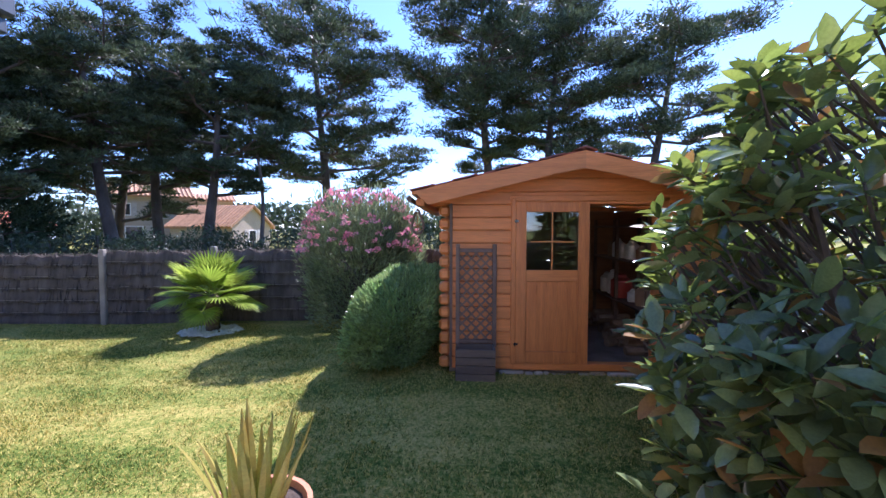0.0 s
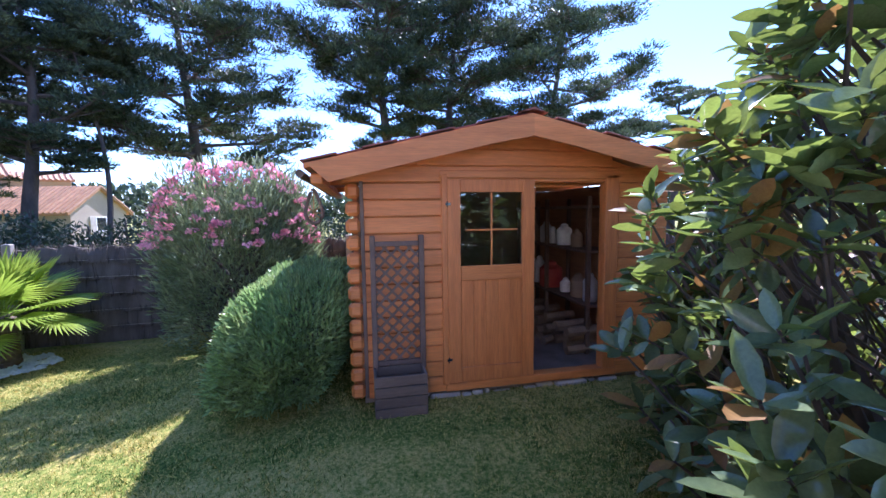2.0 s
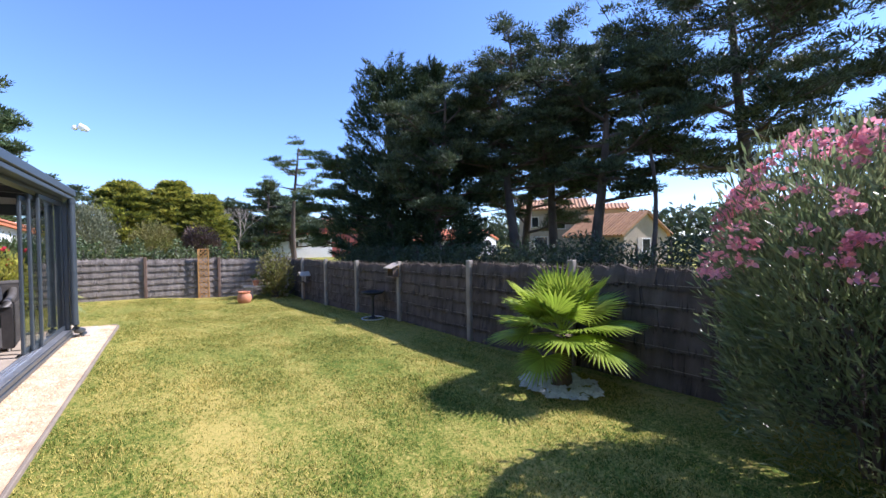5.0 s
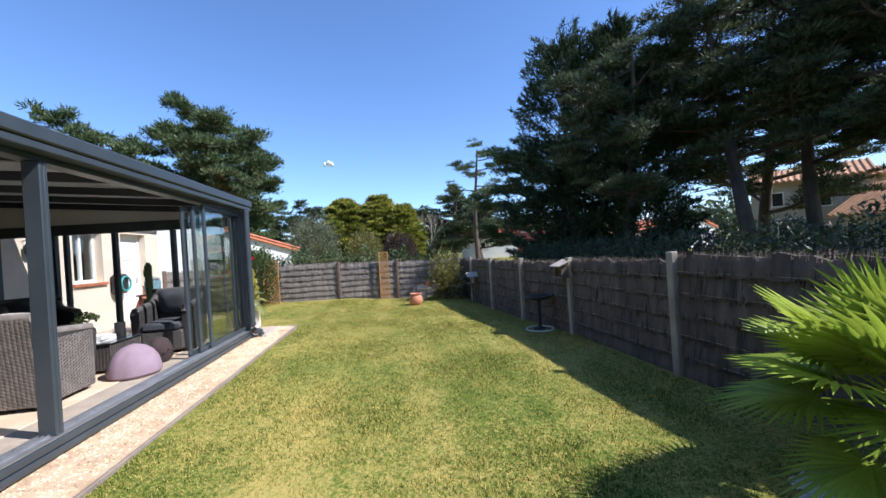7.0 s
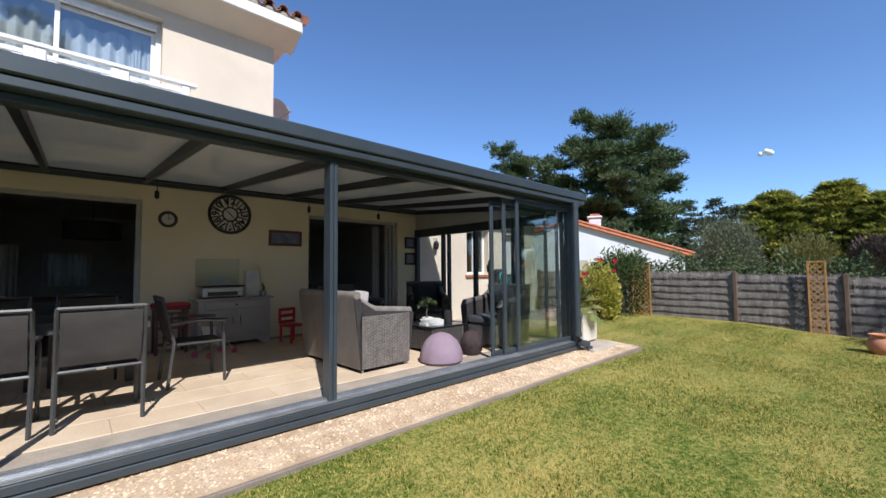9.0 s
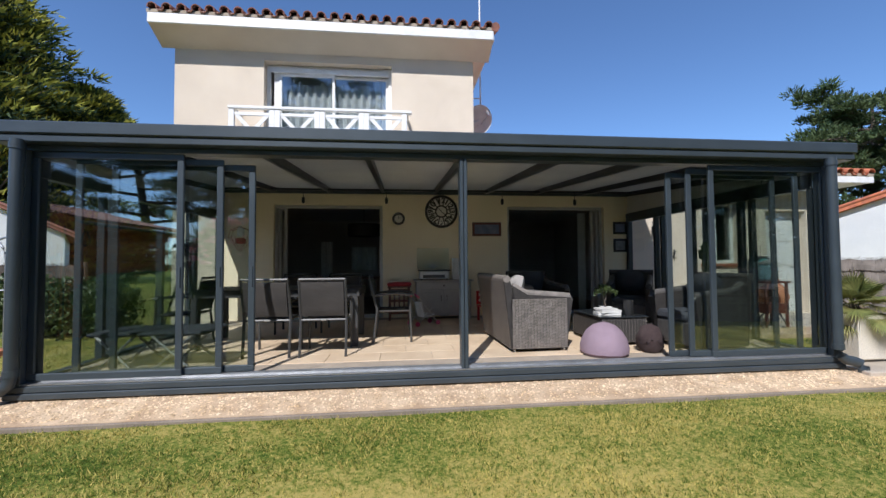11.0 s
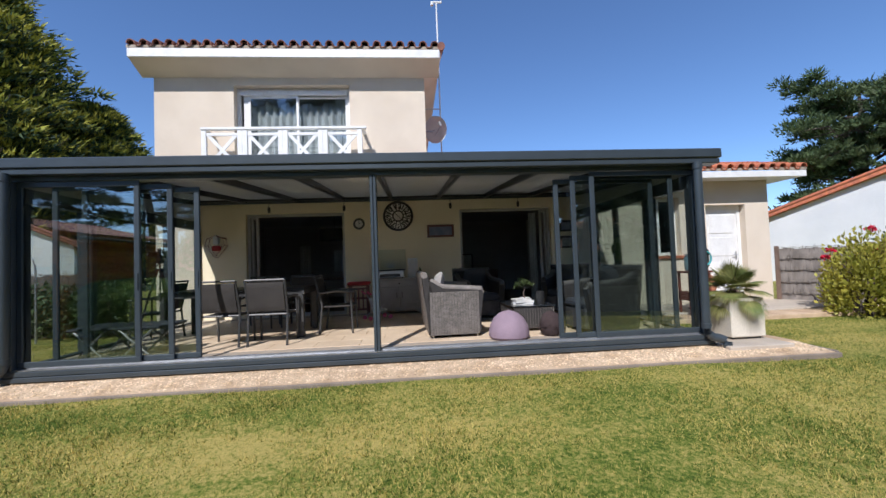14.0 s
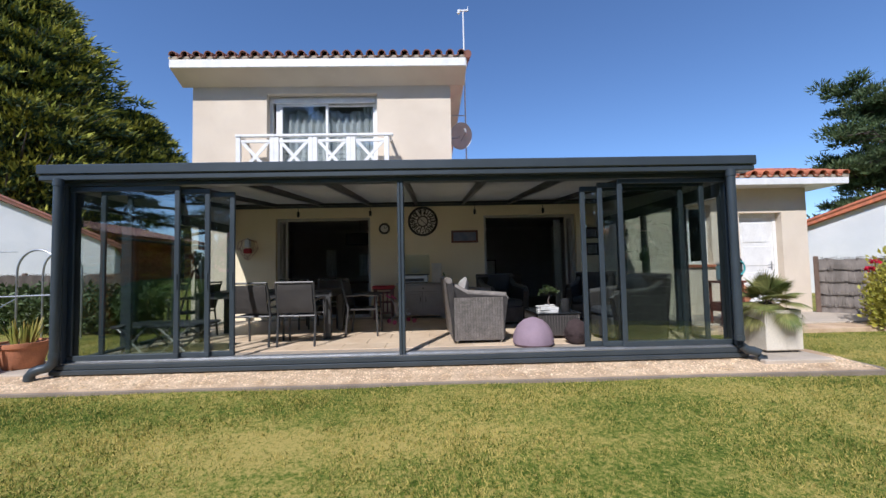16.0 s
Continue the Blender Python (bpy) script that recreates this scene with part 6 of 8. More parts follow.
# roof: two slopes, bargeboards, shingle courses
RY0, RY1 = 4.16, 7.35
for sg, ex in ((-1, 0.02), (1, 3.53)):
    deck = part("roof_deck", Shape().prism([(apex_x, apex_z + 0.02), (ex, eave_z - 0.02 + 0.0), (ex, eave_z + 0.015), (apex_x, apex_z + 0.06)], RY0, RY1, "y"), M["cedar"], shed)
    sl = math.atan2(apex_z - eave_z + 0.04, abs(ex - apex_x))
    ln = abs(ex - apex_x) / math.cos(sl)
    rows = 8
    tab_me = Shape().box(0, (RY1 - RY0) / 10 - 0.012, -0.02, ln / rows + 0.02, 0.0, 0.014, 0.004).mesh("shingle", M["shingle"])
    for i in range(rows):
        for j in range(10):
            d = ln * i / rows
            x = ex - sg * d * math.cos(sl) * 1.0
            z = eave_z + 0.028 + d * math.sin(sl)
            y = RY0 + (j + 0.25 * (i % 2)) * (RY1 - RY0) / 10 - 0.02
            if sg < 0:
                m = pose(x, y, z, 0, 0, 0) @ Matrix(((0, math.cos(sl), -math.sin(sl), 0), (1, 0, 0, 0), (0, math.sin(sl), math.cos(sl), 0), (0, 0, 0, 1)))
            else:
                m = pose(x, y, z, 0, 0, 0) @ Matrix(((0, -math.cos(sl), math.sin(sl), 0), (1, 0, 0, 0), (0, math.sin(sl), math.cos(sl), 0), (0, 0, 0, 1)))
            part("shingle", tab_me, None, deck, at=m)
    part("bargeboard", Shape().prism([(apex_x, apex_z + 0.05), (ex - sg * 0.03, eave_z + 0.005), (ex - sg * 0.17, eave_z - 0.12), (apex_x - sg * -0.35, apex_z - 0.19), (apex_x, apex_z - 0.12)], RY0 - 0.025, RY0, "y"), M["cedar"], shed)
part("ridge_cap", Shape().prism([(apex_x - 0.12, apex_z + 0.06), (apex_x, apex_z + 0.105), (apex_x + 0.12, apex_z + 0.06), (apex_x, apex_z + 0.085)], RY0 - 0.02, RY1, "y"), M["shingle"], shed)
for y in (4.9, 6.2):
    part("purlin", Shape().box(0.1, 3.45, y, y + 0.06, 1.86, 1.92, 0.005), M["cedar"], shed)
part("eave_purlin", Shape().box(0.06, 0.15, RY0 + 0.05, RY1 - 0.1, 1.82, 1.9, 0.01), M["cedar"], shed)
part("gutter", Shape().tube([(-0.01, RY0 + 0.03, 1.895), (-0.01, RY1, 1.885)], 0.03, 10), M["old_plank"], shed, "brown eaves gutter", smooth=True)

# what stands in the shed
sh = thing("storage_shelf", "dark wooden storage shelf full of clutter", "shelf")
for z in (0.55, 1.14, 1.62):
    part("shelf", Shape().box(2.76, 3.13, 4.95, 6.95, z, z + 0.03, 0.004), M["dark_wood"], sh)
for y in (4.97, 5.95, 6.88):
    for x in (2.77, 3.08):
        part("upright", Shape().box(x, x + 0.045, y, y + 0.045, 0.03, 1.75, 0.004), M["dark_wood"], sh)
M["jar_white"] = mat("white_plastic", (0.78, 0.78, 0.75), (0.66, 0.66, 0.64), 8, 0.45)
M["jar_red"] = mat("dull_red_metal", (0.45, 0.07, 0.05), (0.36, 0.05, 0.045), 8, 0.5)
M["jar_brown"] = mat("brown_card", (0.38, 0.26, 0.16), (0.3, 0.2, 0.13), 8, 0.8)
for y, z, r_, h, m, lab in ((6.55, 1.17, 0.05, 0.22, "jar_brown", "tall brown bottle on the shed shelf"), (6.25, 1.17, 0.085, 0.27, "jar_white", "white plastic jug on the shed shelf"), (6.05, 1.17, 0.06, 0.2, "jar_white", "white bottle on the shed shelf"), (5.75, 1.17, 0.095, 0.25, "jar_white", "white plastic jug on the shed shelf"), (5.45, 1.17, 0.07, 0.19, "jar_brown", "brown pot on the shed shelf"), (6.7, 0.58, 0.10, 0.30, "jar_white", "white paint tin on the shed shelf"), (6.45, 0.58, 0.08, 0.36, "jar_white", "white tin on the shed shelf"), (6.1, 0.58, 0.15, 0.33, "jar_red", "dull red canister on the shed shelf"), (5.7, 0.58, 0.07, 0.16, "jar_white", "small white cup on the shed shelf"), (5.4, 0.58, 0.09, 0.26, "jar_brown", "brown jar on the shed shelf"), (5.15, 0.58, 0.08, 0.3, "jar_white", "white bottle on the shed shelf")):
    j = thing("container", lab, "container", pose(2.92, y, z))
    part("body", Shape().lathe([(r_ * 0.9, 0), (r_, 0.02), (r_, h * 0.75), (r_ * 0.6, h * 0.9)], n=14), M[m], j, smooth=True)
    part("lid", Shape().lathe([(r_ * 0.5, h * 0.9), (r_ * 0.5, h), (r_ * 0.2, h + 0.02)], n=12), M[m], j, smooth=True)
M["log_wood"] = mat("split_log_wood", (0.36, 0.26, 0.17), (0.24, 0.17, 0.12), 9, 0.85, bump=0.4)
for k in range(16):
    y, z = 5.0 + 0.125 * (k % 14), 0.09 + 0.10 * (k % 3)
    solid("split_log", Shape().tube([(2.55 + 0.06 * (k % 2), y, z), (3.0, y + 0.03, z + 0.01)], [0.055, 0.05], 6), M["log_wood"], "split firewood log stacked under the shed shelf", "log")
for k in range(5):
    solid("split_log", Shape().tube([(2.45 + 0.07 * k, 5.35 + 0.22 * k, 0.085), (2.75 + 0.05 * k, 5.5 + 0.22 * k, 0.10)], [0.05, 0.045], 6), M["log_wood"], "split firewood log on the shed floor", "log")

# trellis planter beside the shed door
tp = thing("trellis_planter", "weathered wooden planter box with a lattice back", "planter")
for k in range(4):
    z0_, z1_ = -0.02 + k * 0.087, 0.062 + k * 0.087
    part("plank", Shape().box(0.475, 0.895, 4.17, 4.19, z0_, z1_, 0.005), M["old_plank"], tp)
    part("plank", Shape().box(0.475, 0.895, 4.40, 4.42, z0_, z1_, 0.005), M["old_plank"], tp)
    for x in (0.475, 0.875):
        part("plank", Shape().box(x, x + 0.02, 4.192, 4.398, z0_, z1_, 0.005), M["old_plank"], tp)
part("soil", Shape().box(0.497, 0.873, 4.192, 4.398, 0.0, 0.24, 0.01), M["soil"], tp)
for x in (0.495, 0.895):
    part("upright", Shape().box(x - 0.022, x + 0.022, 4.39, 4.43, 0.29, 1.42, 0.005), M["dark_wood"], tp)
part("top_bar", Shape().box(0.517, 0.873, 4.395, 4.425, 1.33, 1.37, 0.004), M["dark_wood"], tp)
part("bottom_bar", Shape().box(0.517, 0.873, 4.395, 4.425, 0.33, 0.37, 0.004), M["dark_wood"], tp)


def lattice(parent, x0, x1, z0, z1, y, step, w, t, material):
    """Crossed diagonal laths, cut at the frame."""
    for sg, off in ((1, 0.0), (-1, t)):
        c = z0 - (x1 - x0)
        while c < z1 + (x1 - x0):
            pts = []
            for x in (x0, x1):
                z = c + (x - x0) if sg > 0 else c + (x1 - x)
                pts.append([x, z])
            (xa, za), (xb, zb) = pts
            def clip(xa, za, xb, zb):
                for lim, low in ((z0, True), (z1, False)):
                    if (za < lim) == low and za != lim:
                        if (zb < lim) == low:
                            return None
                        u = (lim - za) / (zb - za)
                        xa, za = xa + (xb - xa) * u, lim
                    if (zb < lim) == low and zb != lim:
                        if (za < lim) == low:
                            return None
                        u = (lim - za) / (zb - za)
                        xb, zb = xa + (xb - xa) * u, lim
                return xa, za, xb, zb
            k = clip(xa, za, xb, zb)
            if k and abs(k[2] - k[0]) > 0.02:
                xa, za, xb, zb = k
                l = math.hypot(xb - xa, zb - za)
                ang = math.atan2(zb - za, xb - xa)
                m = Matrix.Translation((xa, y + off, za)) @ Matrix.Rotation(-ang, 4, "Y")
                part("lath", Shape().box(0, l, 0, t * 0.9, -w / 2, w / 2), material, parent, at=m)
            c += step


lattice(tp, 0.517, 0.873, 0.37, 1.33, 4.40, 0.102, 0.019, 0.007, M["dark_wood"])

# teardrop wreath hanging from the eave
wr = thing("hanging_wreath", "teardrop wicker wreath hanging under the shed eave", "ornament")
pts = [(0.06 + 0.065 * math.sin(a) * (1 - 0.55 * max(0, math.cos(a))), 4.36, 1.62 + (0.09 if math.cos(a) < 0 else 0.17) * math.cos(a)) for a in [2 * math.pi * k / 24 for k in range(25)]]
part("ring", Shape().tube(pts, 0.014, 8), M["dark_wood"], wr, smooth=True)
part("net", Shape().tube([(0.06, 4.36, 1.76), (0.06, 4.36, 1.54)], 0.004, 4).tube([(0.02, 4.36, 1.57), (0.10, 4.36, 1.66)], 0.004, 4).tube([(0.10, 4.36, 1.57), (0.02, 4.36, 1.66)], 0.004, 4).tube([(0.01, 4.36, 1.61), (0.11, 4.36, 1.61)], 0.004, 4), M["orange_lattice"], wr)
part("cord", Shape().tube([(0.06, 4.36, 1.78), (0.06, 4.36, 1.93)], 0.004, 5), M["dark_wood"], wr)


# ---- things on the lawn ----
def aloe_pot(x, y, z, r_, h, seed, label, leaf=0.4):
    t = thing("potted_aloe", label, "potted plant", pose(x, y, z))
    part("pot", Shape().lathe([(r_ * 0.68, 0), (r_ * 0.72, 0.01), (r_ * 0.93, h * 0.8), (r_ * 1.0, h * 0.82), (r_ * 1.03, h * 0.9), (r_ * 1.03, h), (r_ * 0.93, h), (r_ * 0.9, h * 0.9), (0.01, h * 0.88)], n=24), M["terracotta"], t, "terracotta pot", smooth=True)
    part("soil", Shape().lathe([(r_ * 0.9, h * 0.86), (r_ * 0.88, h * 0.92), (0.01, h * 0.93)], n=16), M["soil"], t)
    q = random.Random(seed)
    for k in range(24):
        a, out = k * 2.4, q.uniform(0.05, 0.42)
        d = Vector((math.cos(a) * out, math.sin(a) * out, 1)).normalized()
        l = leaf * q.uniform(0.6, 1.1)
        o = Vector((math.cos(a) * r_ * 0.4, math.sin(a) * r_ * 0.4, h * 0.92))
        s1 = d.cross(Vector((0, 0, 1))).normalized()
        bend = Vector((d.x, d.y, -0.4)) * l * q.uniform(-0.05, 0.25)
        w = l * 0.055
        c = [o, o + d * l * 0.4 + bend * 0.15, o + d * l * 0.75 + bend * 0.5, o + d * l + bend]
        n1 = s1.cross(d).normalized()
        v, f = [], []
        for i, (p, ww) in enumerate(zip(c, (w, w * 0.95, w * 0.55, 0.002))):
            v += [p - s1 * ww, p - n1 * ww * 0.35, p + s1 * ww, p + n1 * ww * 0.5]
            if i:
                b = 4 * (i - 1)
                f += [(b + j, b + (j + 1) % 4, b + 4 + (j + 1) % 4, b + 4 + j) for j in range(4)]
        part("leaf", Shape().add(v, f), M["aloe"], t)
    return t


aloe_pot(-0.66, 1.10, 0.03, 0.27, 0.33, 1, "long-leaved aloe in a wide terracotta pot", 0.33)
aloe_pot(-0.37, 1.72, -0.02, 0.24, 0.36, 2, "yellowing aloe in a tall terracotta pot", 0.46)
jar = thing("terracotta_jar", "round terracotta jar lying on the lawn", "pot", pose(-14.7, 4.87, -0.34))
part("body", Shape().lathe([(0.09, 0.0), (0.17, 0.06), (0.215, 0.17), (0.2, 0.28), (0.15, 0.34), (0.16, 0.37), (0.185, 0.385), (0.185, 0.40), (0.15, 0.40), (0.12, 0.34), (0.01, 0.3)], n=24), M["terracotta"], jar, smooth=True)
bench = thing("stone_bench", "low grey stone bench carrying flower pots", "bench", pose(-15.9, 5.75, float(level(-15.9, 5.75)), 0, 0, 82))
part("slab", Shape().box(-0.75, 0.75, -0.2, 0.2, 0.36, 0.44, 0.02), M["concrete"], bench)
for x in (-0.55, 0.55):
    part("foot", Shape().box(x - 0.12, x + 0.12, -0.17, 0.17, 0, 0.36, 0.02), M["concrete"], bench)
for k, dy in enumerate((-0.35, 0.05)):
    p = thing("flower_pot", "small terracotta flower pot with a green plant on the bench", "potted plant", pose(-15.85, 5.75 + dy, float(level(-15.9, 5.75)) + 0.44))
    part("pot", Shape().lathe([(0.07, 0), (0.10, 0.14), (0.11, 0.14), (0.11, 0.17), (0.09, 0.17), (0.01, 0.15)], n=16), M["terracotta"], p, smooth=True)
    rp = np.random.default_rng(k)
    vv, fv_ = pads(np.array([[0, 0, 0.28]]), np.array([[0.15, 0.15, 0.14]]), 120, 0.09, 0.04, rp, 0.5, tri=False)
    part("leaves", fast_mesh("leaves", vv, fv_, M["hedge"]), None, p)


def lattice_panel(x, y, ang, w, h, label, z):
    t = thing("lattice_panel", label, "trellis", pose(x, y, z, 0, 0, ang))
    for a in (0, w - 0.04):
        part("upright", Shape().box(a, a + 0.04, -0.02, 0.02, 0, h, 0.004), M["orange_lattice"], t)
    for b in (0.05, h - 0.04):
        part("crossbar", Shape().box(0.04, w - 0.04, -0.018, 0.018, b, b + 0.04, 0.004), M["orange_lattice"], t)
    lattice(t, 0.04, w - 0.04, 0.09, h - 0.04, -0.012, 0.13, 0.022, 0.01, M["orange_lattice"])


lattice_panel(-16.2, -0.14, 90, 0.52, 1.74, "honey-coloured wooden lattice panel by the fence", -0.36)
lattice_panel(-16.75, 3.72, 90, 0.34, 1.85, "narrow honey-brown lattice obelisk by the fence", -0.42)
bath = thing("bird_bath", "dark round bird bath on a slim pedestal", "bird bath", pose(-9.55, 6.95, float(level(-9.55, 6.95))))
M["dark_iron"] = mat("dark_iron", (0.03, 0.032, 0.034), (0.045, 0.045, 0.045), 6, 0.5, metal=0.4)
part("bowl", Shape().lathe([(0.05, 0.56), (0.22, 0.60), (0.27, 0.64), (0.27, 0.655), (0.25, 0.655), (0.2, 0.62), (0.01, 0.60)], n=22), M["dark_iron"], bath, smooth=True)
part("pedestal", Shape().lathe([(0.13, 0.0), (0.12, 0.03), (0.04, 0.06), (0.035, 0.3), (0.03, 0.5), (0.06, 0.57)], n=14), M["dark_iron"], bath, smooth=True)
part("base_ring", Shape().tube([(0.26 * math.cos(a), 0.26 * math.sin(a), 0.015) for a in [2 * math.pi * k / 18 for k in range(19)]], 0.015, 6), M["white_stone"], bath)
feed = thing("bird_feeder", "small wooden bird feeder box on a fence post", "bird feeder", pose(-8.98, 7.22, 0.74))
part("tray", Shape().box(-0.16, 0.16, -0.12, 0.10, 0, 0.02, 0.004), M["old_plank"], feed)
part("back", Shape().box(-0.14, 0.14, 0.06, 0.08, 0.02, 0.26, 0.004), M["orange_lattice"], feed)
for x in (-0.14, 0.12):
    part("side", Shape().box(x, x + 0.02, -0.08, 0.06, 0.02, 0.22, 0.004), M["old_plank"], feed)
part("roof", Shape().prism([(-0.15, 0.20), (0.10, 0.30), (0.10, 0.32), (-0.15, 0.22)], -0.19, 0.19, "x"), M["concrete"], feed)
part("seed_bar", Shape().box(-0.01, 0.01, -0.06, 0.05, 0.02, 0.22, 0.003), M["old_plank"], feed)
lan = thing("bird_table", "small grey roofed bird table on a post by the fence", "bird feeder", pose(-14.3, 6.62, float(level(-14.3, 6.6))))
part("post", Shape().tube([(0, 0, 0), (0, 0, 0.62)], 0.03, 8), M["old_plank"], lan)
part("tray", Shape().box(-0.2, 0.2, -0.16, 0.16, 0.62, 0.65, 0.005), M["old_plank"], lan)
part("roof", Shape().prism([(-0.2, 0.84), (0, 0.98), (0.2, 0.84), (0, 0.94)], -0.17, 0.17, "y").box(-0.16, -0.13, -0.02, 0.02, 0.65, 0.88).box(0.13, 0.16, -0.02, 0.02, 0.65, 0.88), M["concrete"], lan)
# arch of the neighbouring plot
arch = thing("garden_arch", "thin pale metal garden arch", "arch", pose(1.4, -1.2, -0.05))
for y in (0, -0.5):
    pts = [(-0.38, y, 0), (-0.38, y, 1.35)] + [(-0.38 * math.cos(a), y, 1.35 + 0.4 * math.sin(a)) for a in [math.pi * k / 12 for k in range(1, 12)]] + [(0.38, y, 1.35), (0.38, y, 0)]
    part("hoop", Shape().tube(pts, 0.018, 8), M["alu_grey"], arch, smooth=True)
part("rail", Shape().tube([(-0.38, 0, 0.9), (2.6, 0, 0.85)], 0.015, 6).tube([(0.38, 0, 0.85), (1.7, 0, 0.1)], 0.012, 6).tube([(0.38, 0, 1.72), (2.6, 0, 1.72)], 0.01, 6), M["alu_grey"], arch)
# white planter with a palm at the veranda corner
wp = thing("white_planter", "square cream planter box with a fan palm", "planter", pose(-10.45, 1.22, 0.03))
M["cream"] = mat("cream_planter", (0.74, 0.68, 0.57), (0.66, 0.60, 0.50), 4, 0.6)
part("box", Shape().box(-0.24, 0.24, -0.24, 0.24, 0.03, 0.54, 0.012), M["cream"], wp)
part("foot_rail", Shape().box(-0.2, 0.2, -0.2, 0.2, 0.0, 0.03, 0.004), M["dark_pane"], wp)
part("soil", Shape().box(-0.21, 0.21, -0.21, 0.21, 0.5, 0.548), M["soil"], wp)
fan_palm("fan_palm", -10.45, 1.24, 0.58, 0.05, 0.27, 22, 36, "small dull green fan palm in the cream planter", M["palm_grey"], 0.95, 0.22)


# ---- veranda furniture ----
ZF = 0.14
M["frame_al"] = mat("grey_powder_coat", (0.08, 0.08, 0.079), (0.065, 0.065, 0.064), 6, 0.45, metal=0.3, bump=0.05)
M["sling"] = mat("grey_sling_fabric", (0.055, 0.049, 0.044), (0.04, 0.036, 0.033), 4, 0.85, bump=0.4, bscale=400)
M["wicker"] = mat("grey_wicker", (0.24, 0.214, 0.19), (0.165, 0.147, 0.13), 10, 0.5, bump=0.2, bscale=120, island=0.16)
M["wicker_dark"] = mat("dark_wicker", (0.095, 0.09, 0.086), (0.065, 0.06, 0.056), 10, 0.5, bump=0.2, bscale=120, island=0.16)
# Near-black underlay, so the gaps in the weave read as shaded.
M["wicker_shade_core"] = mat("wicker_shade_core", (0.03, 0.027, 0.025), (0.045, 0.04, 0.037), 10, 0.8, bump=0.2)
M["cushion"] = mat("grey_cushion", (0.45, 0.43, 0.40), (0.37, 0.35, 0.33), 5, 0.9, bump=0.3, bscale=300)
M["cushion_dark"] = mat("charcoal_cushion", (0.06, 0.065, 0.075), (0.045, 0.05, 0.06), 5, 0.9, bump=0.3, bscale=300)
M["grey_paint"] = mat("grey_painted_wood", (0.42, 0.40, 0.375), (0.35, 0.33, 0.31), 3, 0.6, bump=0.15, bscale=60)
M["black"] = mat("black_plastic", (0.02, 0.02, 0.021), (0.03, 0.03, 0.03), 6, 0.4)
M["silver"] = mat("silver_metal", (0.55, 0.54, 0.52), (0.48, 0.47, 0.45), 6, 0.35, metal=0.6)
M["red"] = mat("red_plastic", (0.62, 0.03, 0.03), (0.52, 0.025, 0.025), 6, 0.4)
M["red_cloth"] = mat("red_spotted_cloth", (0.55, 0.05, 0.06), (0.42, 0.035, 0.045), 30, 0.85)
M["mauve"] = mat("mauve_fabric", (0.31, 0.225, 0.27), (0.26, 0.19, 0.23), 4, 0.9, bump=0.3, bscale=350)
M["mahogany"] = mat("reddish_brown_frame", (0.16, 0.055, 0.035), (0.12, 0.04, 0.03), 8, 0.4)
M["clock_face"] = mat("worn_clock_face", (0.86, 0.84, 0.78), (0.76, 0.73, 0.67), 8, 0.7)
M["paper"] = mat("white_paper", (0.75, 0.74, 0.70), (0.68, 0.67, 0.63), 8, 0.7)
M["green_cactus"] = mat("cactus_skin", (0.10, 0.17, 0.05), (0.14, 0.2, 0.07), 10, 0.6, bump=0.4)


def dining_chair(m, label):
    t = thing("dining_chair", label, "chair", m, "dining chairs")
    for x in (-0.26, 0.26):
        part("back_leg", Shape().tube([(x, -0.27, 0), (x, -0.22, 0.45), (x, -0.33, 0.90)], [0.017, 0.017, 0.015], 6), M["frame_al"], t)
        part("front_leg", Shape().tube([(x, 0.24, 0), (x, 0.22, 0.62)], 0.016, 6), M["frame_al"], t)
        part("armrest", Shape().tube([(x, -0.27, 0.64), (x, 0.0, 0.665), (x, 0.26, 0.645)], [0.016, 0.02, 0.018], 6), M["frame_al"], t)
    part("seat", Shape().box(-0.24, 0.24, -0.22, 0.24, 0.41, 0.435, 0.01), M["sling"], t, "grey sling seat")
    part("seat_rail", Shape().tube([(-0.26, -0.22, 0.425), (0.26, -0.22, 0.425)], 0.014, 6), M["frame_al"], t)
    part("seat_rail", Shape().tube([(-0.26, 0.23, 0.42), (0.26, 0.23, 0.42)], 0.014, 6), M["frame_al"], t)
    v, f = [], []
    n = 8
    for k in range(n + 1):
        z = 0.47 + 0.40 * k / n
        y = -0.225 - 0.105 * (z - 0.45) / 0.45 - 0.012 * math.sin(math.pi * k / n)
        q = 0.008 + 0.010 * abs(math.sin(math.pi * 3 * k / n))
        v += [(-0.24, y - q, z), (0.24, y - q, z), (0.24, y + q, z), (-0.24, y + q, z)]
        if k:
            b = 4 * (k - 1)
            f += [(b + i, b + (i + 1) % 4, b + 4 + (i + 1) % 4, b + 4 + i) for i in range(4)]
    part("backrest", Shape().add(v, f + [(0, 1, 2, 3), tuple(range(4 * n, 4 * n + 4))]), M["sling"], t, "quilted grey sling backrest", smooth=True)
    part("top_rail", Shape().tube([(-0.26, -0.33, 0.90), (0.26, -0.33, 0.90)], 0.016, 6), M["frame_al"], t)
    part("badge", Shape().box(-0.03, 0.03, -0.242, -0.236, 0.415, 0.435, 0.002), M["silver"], t, "small oval metal badge")
    return t


